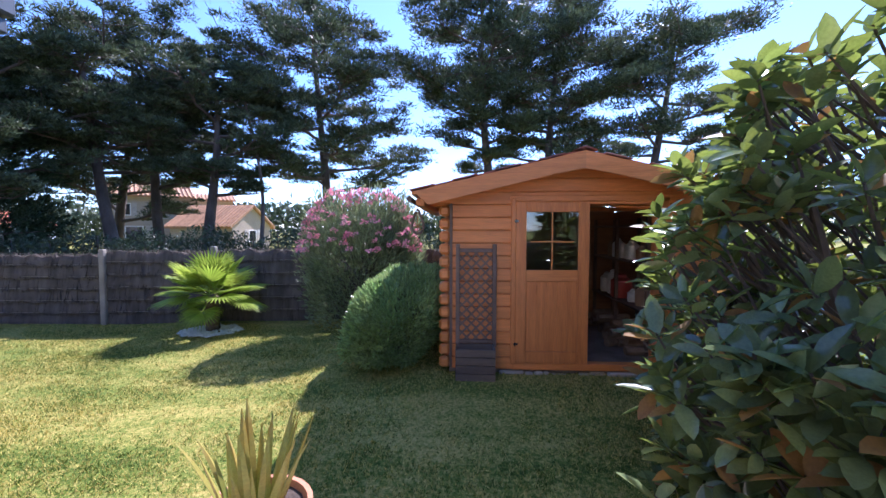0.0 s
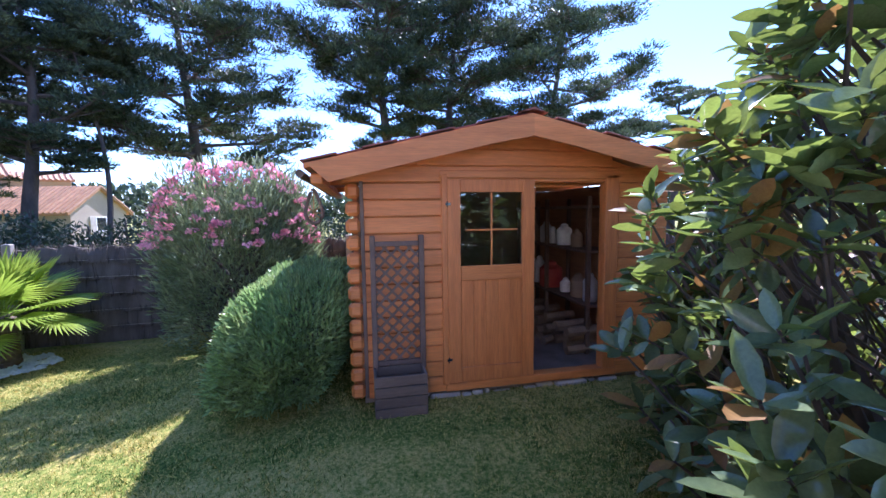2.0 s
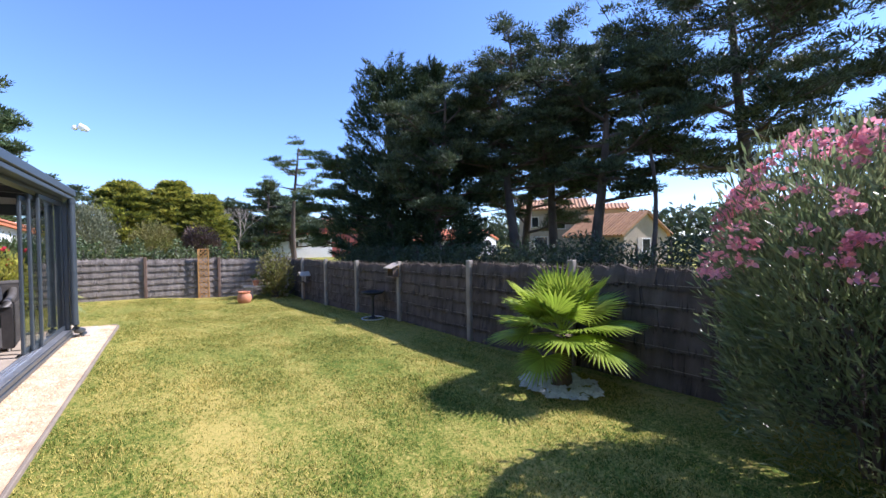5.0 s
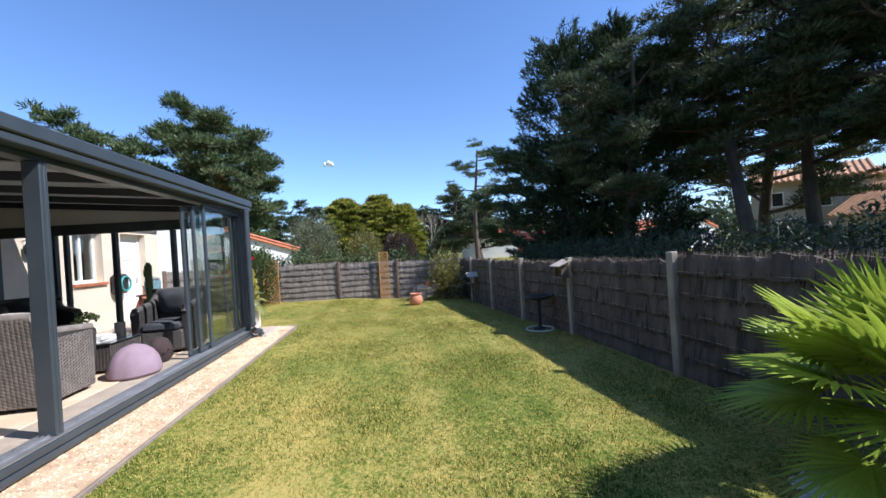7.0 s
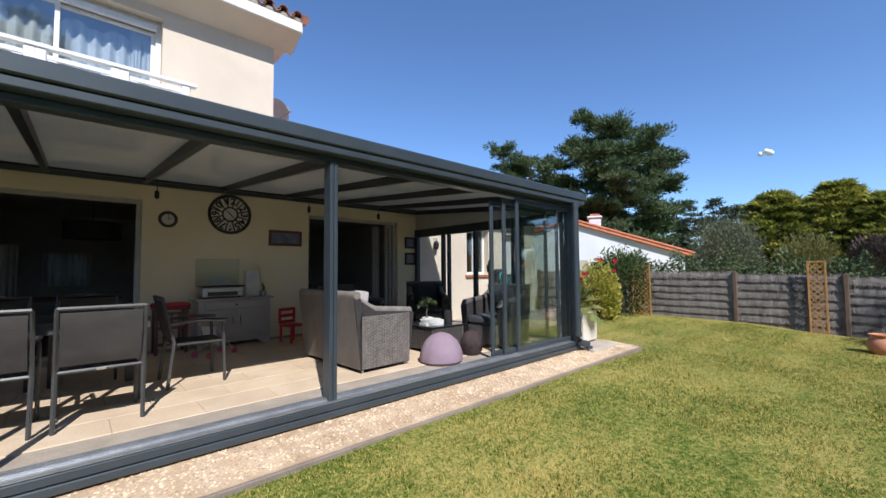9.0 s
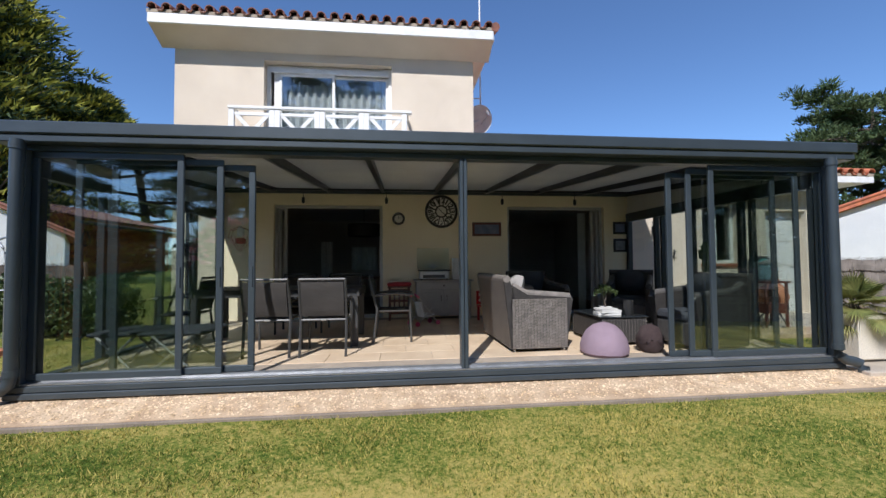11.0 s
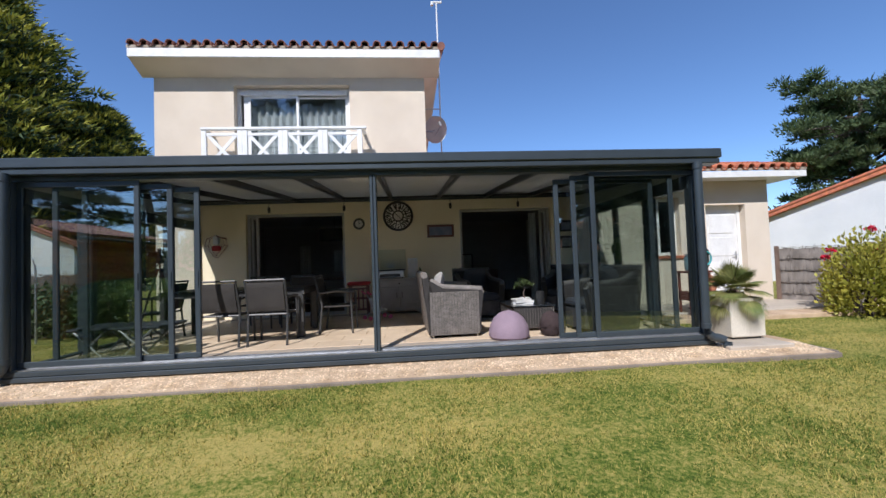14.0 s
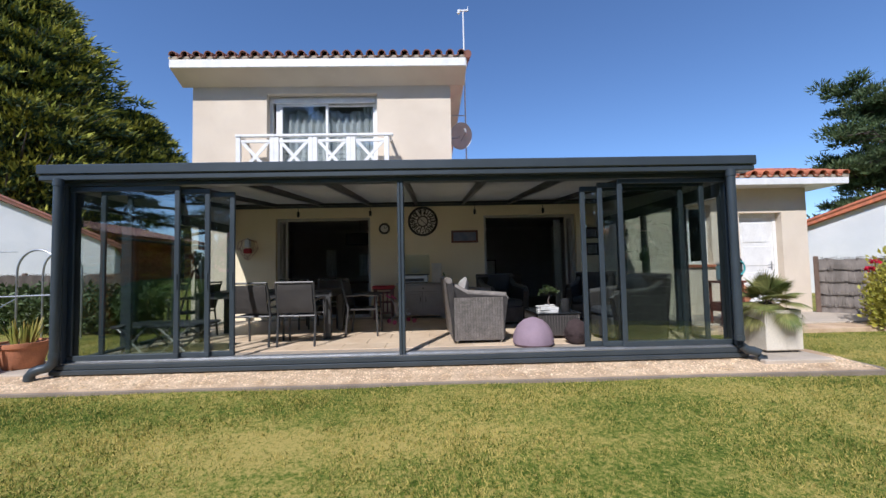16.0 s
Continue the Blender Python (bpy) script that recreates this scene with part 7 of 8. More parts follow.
c1 = dining_chair(pose(-4.06, 0.52, ZF, 0, 0, 180), "grey aluminium dining chair with a quilted sling back")
for x, y, a in ((-3.43, 0.50, 178), (-4.86, -0.20, 90), (-3.3, -1.05, 2), (-4.0, -1.08, -3), (-2.05, -0.2, -88)):
    copy_thing(c1, pose(x, y, ZF, 0, 0, a))
tb = thing("dining_table", "long grey aluminium dining table with a slatted top", "table")
for k in range(7):
    y0 = -0.72 + k * 0.137
    part("slat", Shape().box(-4.42, -2.32, y0, y0 + 0.128, 0.865, 0.89, 0.004), M["frame_al"], tb)
part("apron", Shape().box(-4.38, -2.36, -0.70, -0.66, 0.79, 0.863, 0.004).box(-4.38, -2.36, 0.18, 0.22, 0.79, 0.863, 0.004).box(-4.42, -4.38, -0.72, 0.24, 0.79, 0.863, 0.004).box(-2.36, -2.32, -0.72, 0.24, 0.79, 0.863, 0.004), M["frame_al"], tb)
for x in (-4.40, -2.42):
    for y in (-0.70, 0.14):
        part("leg", Shape().box(x, x + 0.085, y, y + 0.085, ZF, 0.79, 0.006), M["frame_al"], tb)


def strands(quads, step=0.017):
    """Flat wicker strands woven over flat faces: (origin, along, up) triples."""
    vs, fs, k = [], [], 0
    for o, a, u in quads:
        o, a, u = np.array(o, float), np.array(a, float), np.array(u, float)
        la, lu = np.linalg.norm(a), np.linalg.norm(u)
        nrm = np.cross(a, u)
        nrm /= np.linalg.norm(nrm)
        rows, cols = int(lu / step), int(la / 0.038)
        for i in range(rows):
            for j in range(cols):
                lift = 0.007 if (i + j) % 2 else 0.002
                c0 = o + a * j / cols + u * (i + 0.08) / rows + nrm * lift
                da, du = a / cols * 0.93, u / rows * 0.86
                vs += [c0, c0 + da * 0.5 + nrm * 0.004, c0 + da, c0 + da + du, c0 + da * 0.5 + du + nrm * 0.004, c0 + du]
                fs += [(k, k + 1, k + 4, k + 5), (k + 1, k + 2, k + 3, k + 4)]
                k += 6
    return np.array(vs), np.array(fs)


def armchair(m, label, wick, cush, pillow, w=0.375, name="lounge_armchair"):
    """A woven lounge armchair, facing +y in its own frame."""
    t = thing(name, label, "armchair" if w < 0.5 else "sofa", m, "wicker armchairs" if w < 0.5 else "")
    d = 0.385
    part("seat_base", Shape().box(-w + 0.11, w - 0.11, -d + 0.1, d - 0.02, 0.05, 0.34, 0.02), wick, t)
    for sg in (-1, 1):
        a, b = sg * w, sg * (w - 0.11)
        arm = part("armrest", Shape().prism([(-d, 0.04), (d - 0.08, 0.04), (d - 0.04, 0.35), (d, 0.60), (d - 0.02, 0.645), (d - 0.2, 0.66), (-d + 0.2, 0.69), (-d + 0.02, 0.80), (-d - 0.02, 0.5)], min(a, b), max(a, b), "x"), M["wicker_shade_core"], t)
        part("arm_top", Shape().tube([(a - sg * 0.055, d - 0.01, 0.60), (a - sg * 0.055, d - 0.03, 0.655), (a - sg * 0.055, d - 0.2, 0.67), (a - sg * 0.055, -d + 0.2, 0.70), (a - sg * 0.055, -d + 0.02, 0.79)], 0.048, 10), wick, arm, smooth=True)
        x = a + sg * 0.002
        if sg > 0:
            q = [((x, -d + 0.01, 0.05), (0, 2 * d - 0.08, 0), (0, 0.0, 0.59))]
        else:
            q = [((x, d - 0.07, 0.05), (0, -(2 * d - 0.08), 0), (0, 0.0, 0.59))]
        part("weave", fast_mesh("weave", *strands(q), wick), None, arm, kind="stuff")
    back = part("backrest", Shape().prism([(-d, 0.04), (-d + 0.12, 0.04), (-d + 0.10, 0.5), (-d - 0.02, 0.88), (-d - 0.09, 0.88), (-d - 0.05, 0.5)], -w, w, "x"), M["wicker_shade_core"], t)
    part("back_top", Shape().tube([(-w - 0.005, -d - 0.055, 0.88), (w + 0.005, -d - 0.055, 0.88)], 0.045, 10), wick, back, smooth=True)
    part("weave", fast_mesh("weave", *strands([((-w, -d - 0.004, 0.05), (2 * w, 0, 0), (0, -0.045, 0.45)), ((-w, -d - 0.055, 0.5), (2 * w, 0, 0), (0, -0.04, 0.38))]), wick), None, back, kind="stuff")
    part("seat_cushion", Shape().box(-w + 0.12, w - 0.12, -d + 0.12, d, 0.34, 0.46, 0.035), cush, t, "thick seat cushion", smooth=True)
    pm = Shape()
    n = 8
    v, f = [], []
    for sgn in (1, -1):
        for i in range(n + 1):
            for j in range(n + 1):
                u, q = i / n * 2 - 1, j / n * 2 - 1
                bulge = 0.075 * (1 - u ** 4) * (1 - q ** 4)
                v.append((u * 0.23 * (1 - 0.08 * q * q), sgn * bulge, q * 0.2 * (1 - 0.08 * u * u)))
        o = 0 if sgn > 0 else (n + 1) ** 2
        f += [(o + i * (n + 1) + j, o + (i + 1) * (n + 1) + j, o + (i + 1) * (n + 1) + j + 1, o + i * (n + 1) + j + 1) for i in range(n) for j in range(n)]
    part("pillow", pm.add(v, f), pillow, t, "plump back pillow", smooth=True, at=pose(max(0, w - 0.38), -d + 0.17, 0.72, -14, 0, 0))
    for x in (-w + 0.05, w - 0.05):
        for y in (-d + 0.05, d - 0.1):
            part("foot", Shape().tube([(x, y, 0), (x, y, 0.05)], [0.014, 0.02], 6), M["silver"], t)
    return t


armchair(pose(-6.63, 0.20, ZF, 0, 0, 92), "wide grey wicker sofa with a pale pillow", M["wicker"], M["cushion_dark"], M["cushion"], 0.68, "wicker_sofa")
armchair(pose(-8.72, 0.78, ZF, 0, 0, -82), "dark wicker armchair with a charcoal pillow", M["wicker_dark"], M["cushion_dark"], M["cushion_dark"])
armchair(pose(-9.05, -1.25, ZF, 0, 0, -35), "dark wicker armchair with charcoal cushions", M["wicker_dark"], M["cushion_dark"], M["cushion_dark"])
armchair(pose(-7.3, -1.1, ZF, 0, 0, 10), "dark wicker armchair with charcoal cushions", M["wicker_dark"], M["cushion_dark"], M["cushion_dark"])
ct = thing("coffee_table", "low wicker coffee table with a dark glass top", "table")
body = part("body", Shape().box(-8.10, -7.50, -0.16, 0.70, ZF + 0.04, 0.50, 0.015), M["wicker_shade_core"], ct)
part("weave", fast_mesh("weave", *strands([((-8.10, 0.703, ZF + 0.05), (0.6, 0, 0), (0, 0, 0.44 - ZF)), ((-7.497, 0.70, ZF + 0.05), (0, -0.86, 0), (0, 0, 0.44 - ZF))]), M["wicker"]), None, body, kind="stuff")
part("tabletop", Shape().box(-8.12, -7.48, -0.18, 0.72, 0.50, 0.515, 0.004), M["dark_pane"], ct, "dark glass top")
for k, (x, y, z, w, h) in enumerate(((-7.70, 0.45, 0.517, 0.15, 0.03), (-7.71, 0.46, 0.549, 0.14, 0.028), (-7.68, 0.45, 0.579, 0.12, 0.02))):
    b = thing("book", "pale paperback in a pile on the coffee table", "book", pose(x, y, z, 0, 0, 8 * k - 6))
    part("pages", Shape().box(-w + 0.006, w, -0.09, 0.09, 0.003, h - 0.003), M["paper"], b)
    part("cover", Shape().box(-w, w, -0.095, 0.095, 0, 0.0028).box(-w, w, -0.095, 0.095, h - 0.0028, h).box(-w, -w + 0.004, -0.095, 0.095, 0.003, h - 0.003), M["white"], b)
cup = thing("glass_holder", "ribbed smoky glass candle holder on the coffee table", "vase", pose(-7.95, 0.54, 0.517))
part("glass", Shape().lathe([(0.055, 0), (0.06, 0.01), (0.06, 0.19), (0.052, 0.19), (0.052, 0.02), (0.001, 0.02)], n=20), M["black"], cup, smooth=True)
bon = thing("bonsai", "small bonsai in a white pot on the coffee table", "potted plant", pose(-7.80, 0.24, 0.517))
part("pot", Shape().lathe([(0.06, 0), (0.08, 0.06), (0.085, 0.075), (0.07, 0.075), (0.01, 0.065)], n=18), M["white"], bon, smooth=True)
part("trunk", Shape().tube([(0, 0, 0.06), (0.02, 0, 0.14), (-0.01, 0, 0.22), (0.03, 0, 0.3)], [0.014, 0.01, 0.008, 0.004], 6), M["bark"], bon)
rq = np.random.default_rng(8)
vv, fq = pads(np.array([[0.03, 0, 0.33], [-0.07, 0.02, 0.27], [0.10, 0, 0.26], [0.0, 0.06, 0.3]]), np.full((4, 3), 0.06), 50, 0.045, 0.03, rq, 0.5, tri=False)
part("leaves", fast_mesh("leaves", vv, fq, M["hedge"]), None, bon)
pouf = thing("dome_pouf", "mauve fabric dome pouf with sewn panels", "pouf", pose(-7.33, 1.06, ZF))
prof = [(0.24, 0.0), (0.27, 0.03), (0.272, 0.09), (0.25, 0.18), (0.20, 0.27), (0.125, 0.335), (0.05, 0.362), (0.008, 0.37)]
v, f = [], []
n = 36
for r_, z in prof:
    for k in range(n):
        a = 2 * math.pi * k / n
        q = r_ * (1 - 0.03 * (k % 6 == 0))
        v.append((q * math.cos(a), q * math.sin(a), z))
for i in range(len(prof) - 1):
    f += [(i * n + k, i * n + (k + 1) % n, (i + 1) * n + (k + 1) % n, (i + 1) * n + k) for k in range(n)]
part("cover", Shape().add(v, f + [tuple(range(n))[::-1], tuple(range((len(prof) - 1) * n, len(prof) * n))]), M["mauve"], pouf, smooth=True)
part("button", Shape().lathe([(0.02, 0.362), (0.02, 0.371), (0.004, 0.375)], n=10), M["mauve"], pouf)
M["plush"] = mat("dark_brown_plush", (0.04, 0.025, 0.025), (0.06, 0.04, 0.038), 9, 0.95)
fur = thing("plush_cushion", "dark brown shaggy cushion on the floor", "cushion", pose(-7.93, 1.02, ZF))
part("body", Shape().lathe([(0.10, 0), (0.15, 0.06), (0.15, 0.18), (0.10, 0.29), (0.02, 0.33)], n=14), M["plush"], fur, smooth=True)
rq = np.random.default_rng(18)
vv, fq = pads(np.array([[0, 0, 0.14]]), np.array([[0.16, 0.16, 0.19]]), 1500, 0.05, 0.008, rq, 0.1)
part("pile", fast_mesh("pile", vv, fq, M["plush"]), None, fur, kind="stuff")

# sideboard and what stands on it
sb = thing("sideboard", "grey-painted wooden sideboard with two doors and a drawer", "cabinet")
part("body", Shape().box(-6.30, -5.25, -2.46, -2.02, 0.26, 0.86, 0.008), M["grey_paint"], sb)
part("top", Shape().box(-6.34, -5.21, -2.48, -1.98, 0.862, 0.89, 0.008), M["grey_paint"], sb)
dw = part("drawer", Shape().box(-6.22, -5.33, -2.02, -2.0, 0.73, 0.84, 0.006), M["grey_paint"], sb)
part("knob", Shape().lathe([(0.012, 0), (0.016, 0.014), (0.006, 0.02)], n=10), M["black"], dw, at=pose(-5.775, -2.0, 0.785, -90))
for x0, x1, kx in ((-6.22, -5.785, -5.83), (-5.765, -5.33, -5.72)):
    dd = part("door", Shape().box(x0, x1, -2.02, -2.002, 0.30, 0.715, 0.006).box(x0 + 0.06, x1 - 0.06, -2.006, -1.994, 0.35, 0.66, 0.01), M["grey_paint"], sb)
    part("handle", Shape().tube([(kx, -1.995, 0.5), (kx, -1.98, 0.52), (kx, -1.98, 0.58), (kx, -1.995, 0.6)], 0.006, 6), M["black"], dd)
part("skirt", Shape().prism([(-6.30, 0.26), (-6.30, 0.14), (-6.2, 0.14), (-6.1, 0.21), (-5.9, 0.225), (-5.775, 0.20), (-5.65, 0.225), (-5.45, 0.21), (-5.35, 0.14), (-5.25, 0.14), (-5.25, 0.26)], -2.04, -2.02, "y").box(-6.3, -6.22, -2.46, -2.38, ZF, 0.26).box(-5.33, -5.25, -2.46, -2.38, ZF, 0.26), M["grey_paint"], sb)
pr = thing("plancha_grill", "silver box-shaped table grill on the sideboard", "appliance", pose(-5.60, -2.22, 0.89))
part("body", Shape().box(-0.28, 0.28, -0.18, 0.18, 0.02, 0.17, 0.012), M["silver"], pr)
part("lid", Shape().box(-0.31, 0.31, -0.2, 0.2, 0.172, 0.19, 0.006), M["black"], pr)
part("front_panel", Shape().box(-0.2, 0.22, 0.18, 0.186, 0.04, 0.10, 0.004), M["black"], pr)
for x in (-0.25, 0.25):
    part("foot", Shape().tube([(x, 0.1, 0), (x, 0.1, 0.02)], 0.015, 8), M["black"], pr)
rb_ = thing("ribbed_bottle", "pale ribbed plastic tub on the sideboard", "container", pose(-6.07, -2.24, 0.89))
v = Shape()
for k in range(8):
    v.box(-0.105 + k * 0.027, -0.082 + k * 0.027, -0.06, 0.06, 0.0, 0.42, 0.006)
part("body", v, M["jar_white"], rb_)
bowl = thing("small_pot", "small grey pot with a cactus on the sideboard", "potted plant", pose(-6.22, -2.16, 0.89))
part("pot", Shape().lathe([(0.04, 0), (0.06, 0.08), (0.05, 0.08), (0.005, 0.07)], n=14), M["silver"], bowl, smooth=True)
part("plant", Shape().tube([(0, 0, 0.06), (-0.02, 0, 0.14), (0.01, 0, 0.22)], [0.02, 0.022, 0.008], 8), M["green_cactus"], bowl)
sp = thing("splash_glass", "upright clear splash screen with a plant print on the sideboard", "glass panel", pose(-5.60, -2.40, 0.89))
M["print"] = mat("pale_leaf_print", (0.60, 0.62, 0.60), (0.5, 0.53, 0.5), 12, 0.5)
part("sheet", Shape().box(-0.32, 0.32, -0.004, 0.004, 0.2, 0.62), M["pane_clear"], sp)
for k in range(9):
    a = math.radians(20 + 17 * k)
    part("leaf_print", Shape().tube([(0, 0.006, 0.22), (0.2 * math.cos(a), 0.006, 0.22 + 0.2 * math.sin(a))], [0.012, 0.003], 4), M["print"], sp)
# clocks and pictures on the wall
ck = thing("wall_clock", "large round open-work wall clock with worn numerals", "clock", pose(-5.785, YW + 0.02, 2.26, 90, 0, 180))
part("rim", Shape().tube([(0.31 * math.cos(a), 0.31 * math.sin(a), 0) for a in [2 * math.pi * k / 40 for k in range(41)]], 0.026, 8), M["black"], ck, smooth=True)
part("inner_rim", Shape().tube([(0.115 * math.cos(a), 0.115 * math.sin(a), 0) for a in [2 * math.pi * k / 28 for k in range(29)]], 0.014, 6), M["black"], ck)
face = part("face", Shape().lathe([(0.30, -0.012), (0.30, -0.006), (0.001, -0.006)], n=36), M["clock_face"], ck)
for k in range(12):
    a = 2 * math.pi * k / 12
    c_, s_ = math.cos(a), math.sin(a)
    part("spoke", Shape().tube([(0.12 * math.cos(a + 0.26), 0.12 * math.sin(a + 0.26), 0), (0.30 * math.cos(a + 0.26), 0.30 * math.sin(a + 0.26), 0)], 0.011, 5), M["black"], ck)
    tx = bpy.data.curves.new("numeral", "FONT")
    tx.body, tx.size, tx.extrude, tx.align_x, tx.align_y = str((3 - k - 1) % 12 + 1), 0.15, 0.004, "CENTER", "CENTER"
    tx.offset = 0.005
    tmp = bpy.data.objects.new("tmp", tx)
    nm = bpy.data.meshes.new_from_object(tmp)
    bpy.data.objects.remove(tmp)
    nm.materials.append(M["black"])
    part("numeral", nm, None, ck, at=pose(0.215 * c_, 0.215 * s_, 0.0, 0, 0, math.degrees(a) - 90))
for ln_, a in ((0.2, -0.75), (0.14, 2.4)):
    part("hand_bar", Shape().tube([(0, 0, 0.012), (ln_ * math.cos(a), ln_ * math.sin(a), 0.012)], [0.009, 0.004], 5), M["black"], ck)
ck = thing("small_clock", "small round grey wall clock", "clock", pose(-4.92, YW + 0.02, 2.11, 90, 0, 180))
part("rim", Shape().tube([(0.105 * math.cos(a), 0.105 * math.sin(a), 0) for a in [2 * math.pi * k / 28 for k in range(29)]], 0.022, 8), M["frame_al"], ck, smooth=True)
part("face", Shape().lathe([(0.10, -0.012), (0.10, 0.0), (0.001, 0.0)], n=28), M["paper"], ck)
part("hand_bar", Shape().tube([(0, 0, 0.004), (0.06, 0.03, 0.004)], 0.004, 5).tube([(0, 0, 0.004), (0.0, 0.08, 0.004)], 0.004, 5), M["black"], ck)


def picture(x0, x1, z0, z1, label, frame_m, inner):
    t = thing("picture_frame", label, "picture", pose((x0 + x1) / 2, YW + 0.016, (z0 + z1) / 2))
    w, h = (x1 - x0) / 2, (z1 - z0) / 2
    s = frame_bars(Shape(), -w, w, -h, h, 0, 0.045, 0.03)
    part("frame", s, frame_m, t)
    part("image", Shape().box(-w + 0.04, w - 0.04, -0.008, 0.004, -h + 0.04, h - 0.04), inner, t)


M["photo"] = mat("faded_blue_photo", (0.12, 0.14, 0.22), (0.22, 0.22, 0.28), 6, 0.3)
M["photo2"] = mat("faded_grey_photo", (0.35, 0.34, 0.32), (0.16, 0.17, 0.18), 14, 0.3)
picture(-7.02, -6.42, 1.76, 2.04, "wide reddish-brown framed picture", M["mahogany"], M["photo"])
picture(-9.76, -9.46, 1.80, 2.06, "small dark framed picture", M["black"], M["photo"])
picture(-9.76, -9.46, 1.42, 1.70, "small dark framed picture with a pale print", M["black"], M["photo2"])
hx = thing("wire_basket", "copper wire wall basket with a small white bird house", "wall basket", pose(-1.92, YW + 0.08, 1.77))
M["copper"] = mat("reddish_wire", (0.35, 0.13, 0.08), (0.28, 0.1, 0.07), 6, 0.4, metal=0.6)
hp = [(0.0, 0.16), (0.16, 0.10), (0.20, -0.05), (0.0, -0.30), (-0.20, -0.05), (-0.16, 0.10), (0.0, 0.16)]
s = Shape()
for y in (-0.07, 0.07):
    s.tube([(a, y, b) for a, b in hp], 0.006, 5)
for a, b in hp[:-1]:
    s.tube([(a, -0.07, b), (a, 0.07, b)], 0.005, 5)
for k in range(5):
    x = -0.16 + 0.08 * k
    s.tube([(x, 0.07, -0.02), (x * 0.2, 0.07, -0.28)], 0.004, 4)
part("wire", s, M["copper"], hx)
part("bird_house", Shape().prism([(-0.05, -0.02), (-0.05, 0.12), (0, 0.18), (0.05, 0.12), (0.05, -0.02)], -0.04, 0.04, "y"), M["jar_white"], hx)
part("cloth", Shape().box(-0.09, 0.09, -0.05, 0.05, -0.16, -0.05, 0.03), M["red_cloth"], hx)

# child's things
rk = thing("slatted_stool", "dark wooden slatted stool with a red spotted cushion", "stool", pose(-4.93, -2.15, ZF))
for x in (-0.2, 0.16):
    for y in (-0.16, 0.12):
        part("leg", Shape().box(x, x + 0.04, y, y + 0.04, 0, 0.62, 0.004), M["mahogany"], rk)
for z in (0.12, 0.35, 0.55):
    part("rail", Shape().box(-0.16, 0.16, 0.125, 0.145, z, z + 0.04, 0.003), M["mahogany"], rk)
for x in (-0.09, 0.0, 0.09):
    part("slat", Shape().box(x - 0.015, x + 0.015, 0.128, 0.142, 0.16, 0.55, 0.003), M["mahogany"], rk)
part("seat", Shape().box(-0.22, 0.22, -0.18, 0.18, 0.62, 0.645, 0.006), M["mahogany"], rk)
part("cushion", Shape().box(-0.23, 0.23, -0.19, 0.19, 0.645, 0.71, 0.025), M["red_cloth"], rk, "red spotted cushion", smooth=True)
kc = thing("child_chair", "red plastic child's chair", "chair", pose(-6.55, -1.72, ZF, 0, 0, 15))
part("seat", Shape().box(-0.16, 0.16, -0.15, 0.16, 0.26, 0.29, 0.012), M["red"], kc)
part("backrest", frame_bars(Shape(), -0.16, 0.16, 0.30, 0.55, -0.14, 0.05, 0.03, 0.01).box(-0.11, 0.11, -0.15, -0.13, 0.40, 0.45, 0.006), M["red"], kc)
for x in (-0.14, 0.1):
    for y in (-0.15, 0.12):
        part("leg", Shape().box(x, x + 0.04, y, y + 0.04, 0, 0.26, 0.01), M["red"], kc)
st = thing("doll_stroller", "pink folding doll stroller", "toy", pose(-5.35, -1.45, ZF, 0, 0, -60))
M["pink_plastic"] = mat("pink_plastic", (0.72, 0.12, 0.25), (0.62, 0.1, 0.2), 6, 0.45)
for x in (-0.13, 0.13):
    part("frame_tube", Shape().tube([(x, -0.22, 0.03), (x, 0.18, 0.50)], 0.008, 6).tube([(x, 0.2, 0.03), (x, -0.1, 0.30)], 0.008, 6), M["silver"], st)
    part("grip", Shape().tube([(x, 0.17, 0.49), (x, 0.26, 0.55)], 0.016, 8), M["pink_plastic"], st)
    for y in (-0.22, 0.2):
        part("wheel", Shape().tube([(x - 0.012, y, 0.04), (x + 0.012, y, 0.04)], 0.04, 14), M["pink_plastic"], st)
part("seat", Shape().prism([(-0.16, 0.17), (0.05, 0.14), (0.12, 0.40), (0.10, 0.41), (0.04, 0.17), (-0.16, 0.19)], -0.11, 0.11, "x"), M["jar_white"], st)

# camera tripod
tr = thing("camera_tripod", "black tripod with a camera at the veranda end", "tripod", pose(-1.95, -0.45, ZF))
for k in range(3):
    a = 2.1 * k + 0.4
    part("leg", Shape().tube([(0.03 * math.cos(a), 0.03 * math.sin(a), 1.12), (0.17 * math.cos(a), 0.17 * math.sin(a), 0.6), (0.33 * math.cos(a), 0.33 * math.sin(a), 0)], [0.022, 0.016, 0.01], 8), M["black"], tr)
part("column", Shape().tube([(0, 0, 0.7), (0, 0, 1.26)], 0.014, 8), M["black"], tr)
part("head", Shape().box(-0.05, 0.05, -0.04, 0.04, 1.2, 1.28, 0.01).tube([(0, 0, 1.22), (0.12, -0.08, 1.14)], 0.008, 6), M["black"], tr)
cb = part("camera_body", Shape().box(-0.08, 0.08, -0.04, 0.04, 1.28, 1.40, 0.014).box(-0.03, 0.03, -0.03, 0.03, 1.40, 1.44, 0.01), M["black"], tr)
part("lens_barrel", Shape().tube([(0.04, 0.02, 1.34), (0.13, 0.10, 1.35)], 0.04, 14), M["black"], cb, smooth=True)
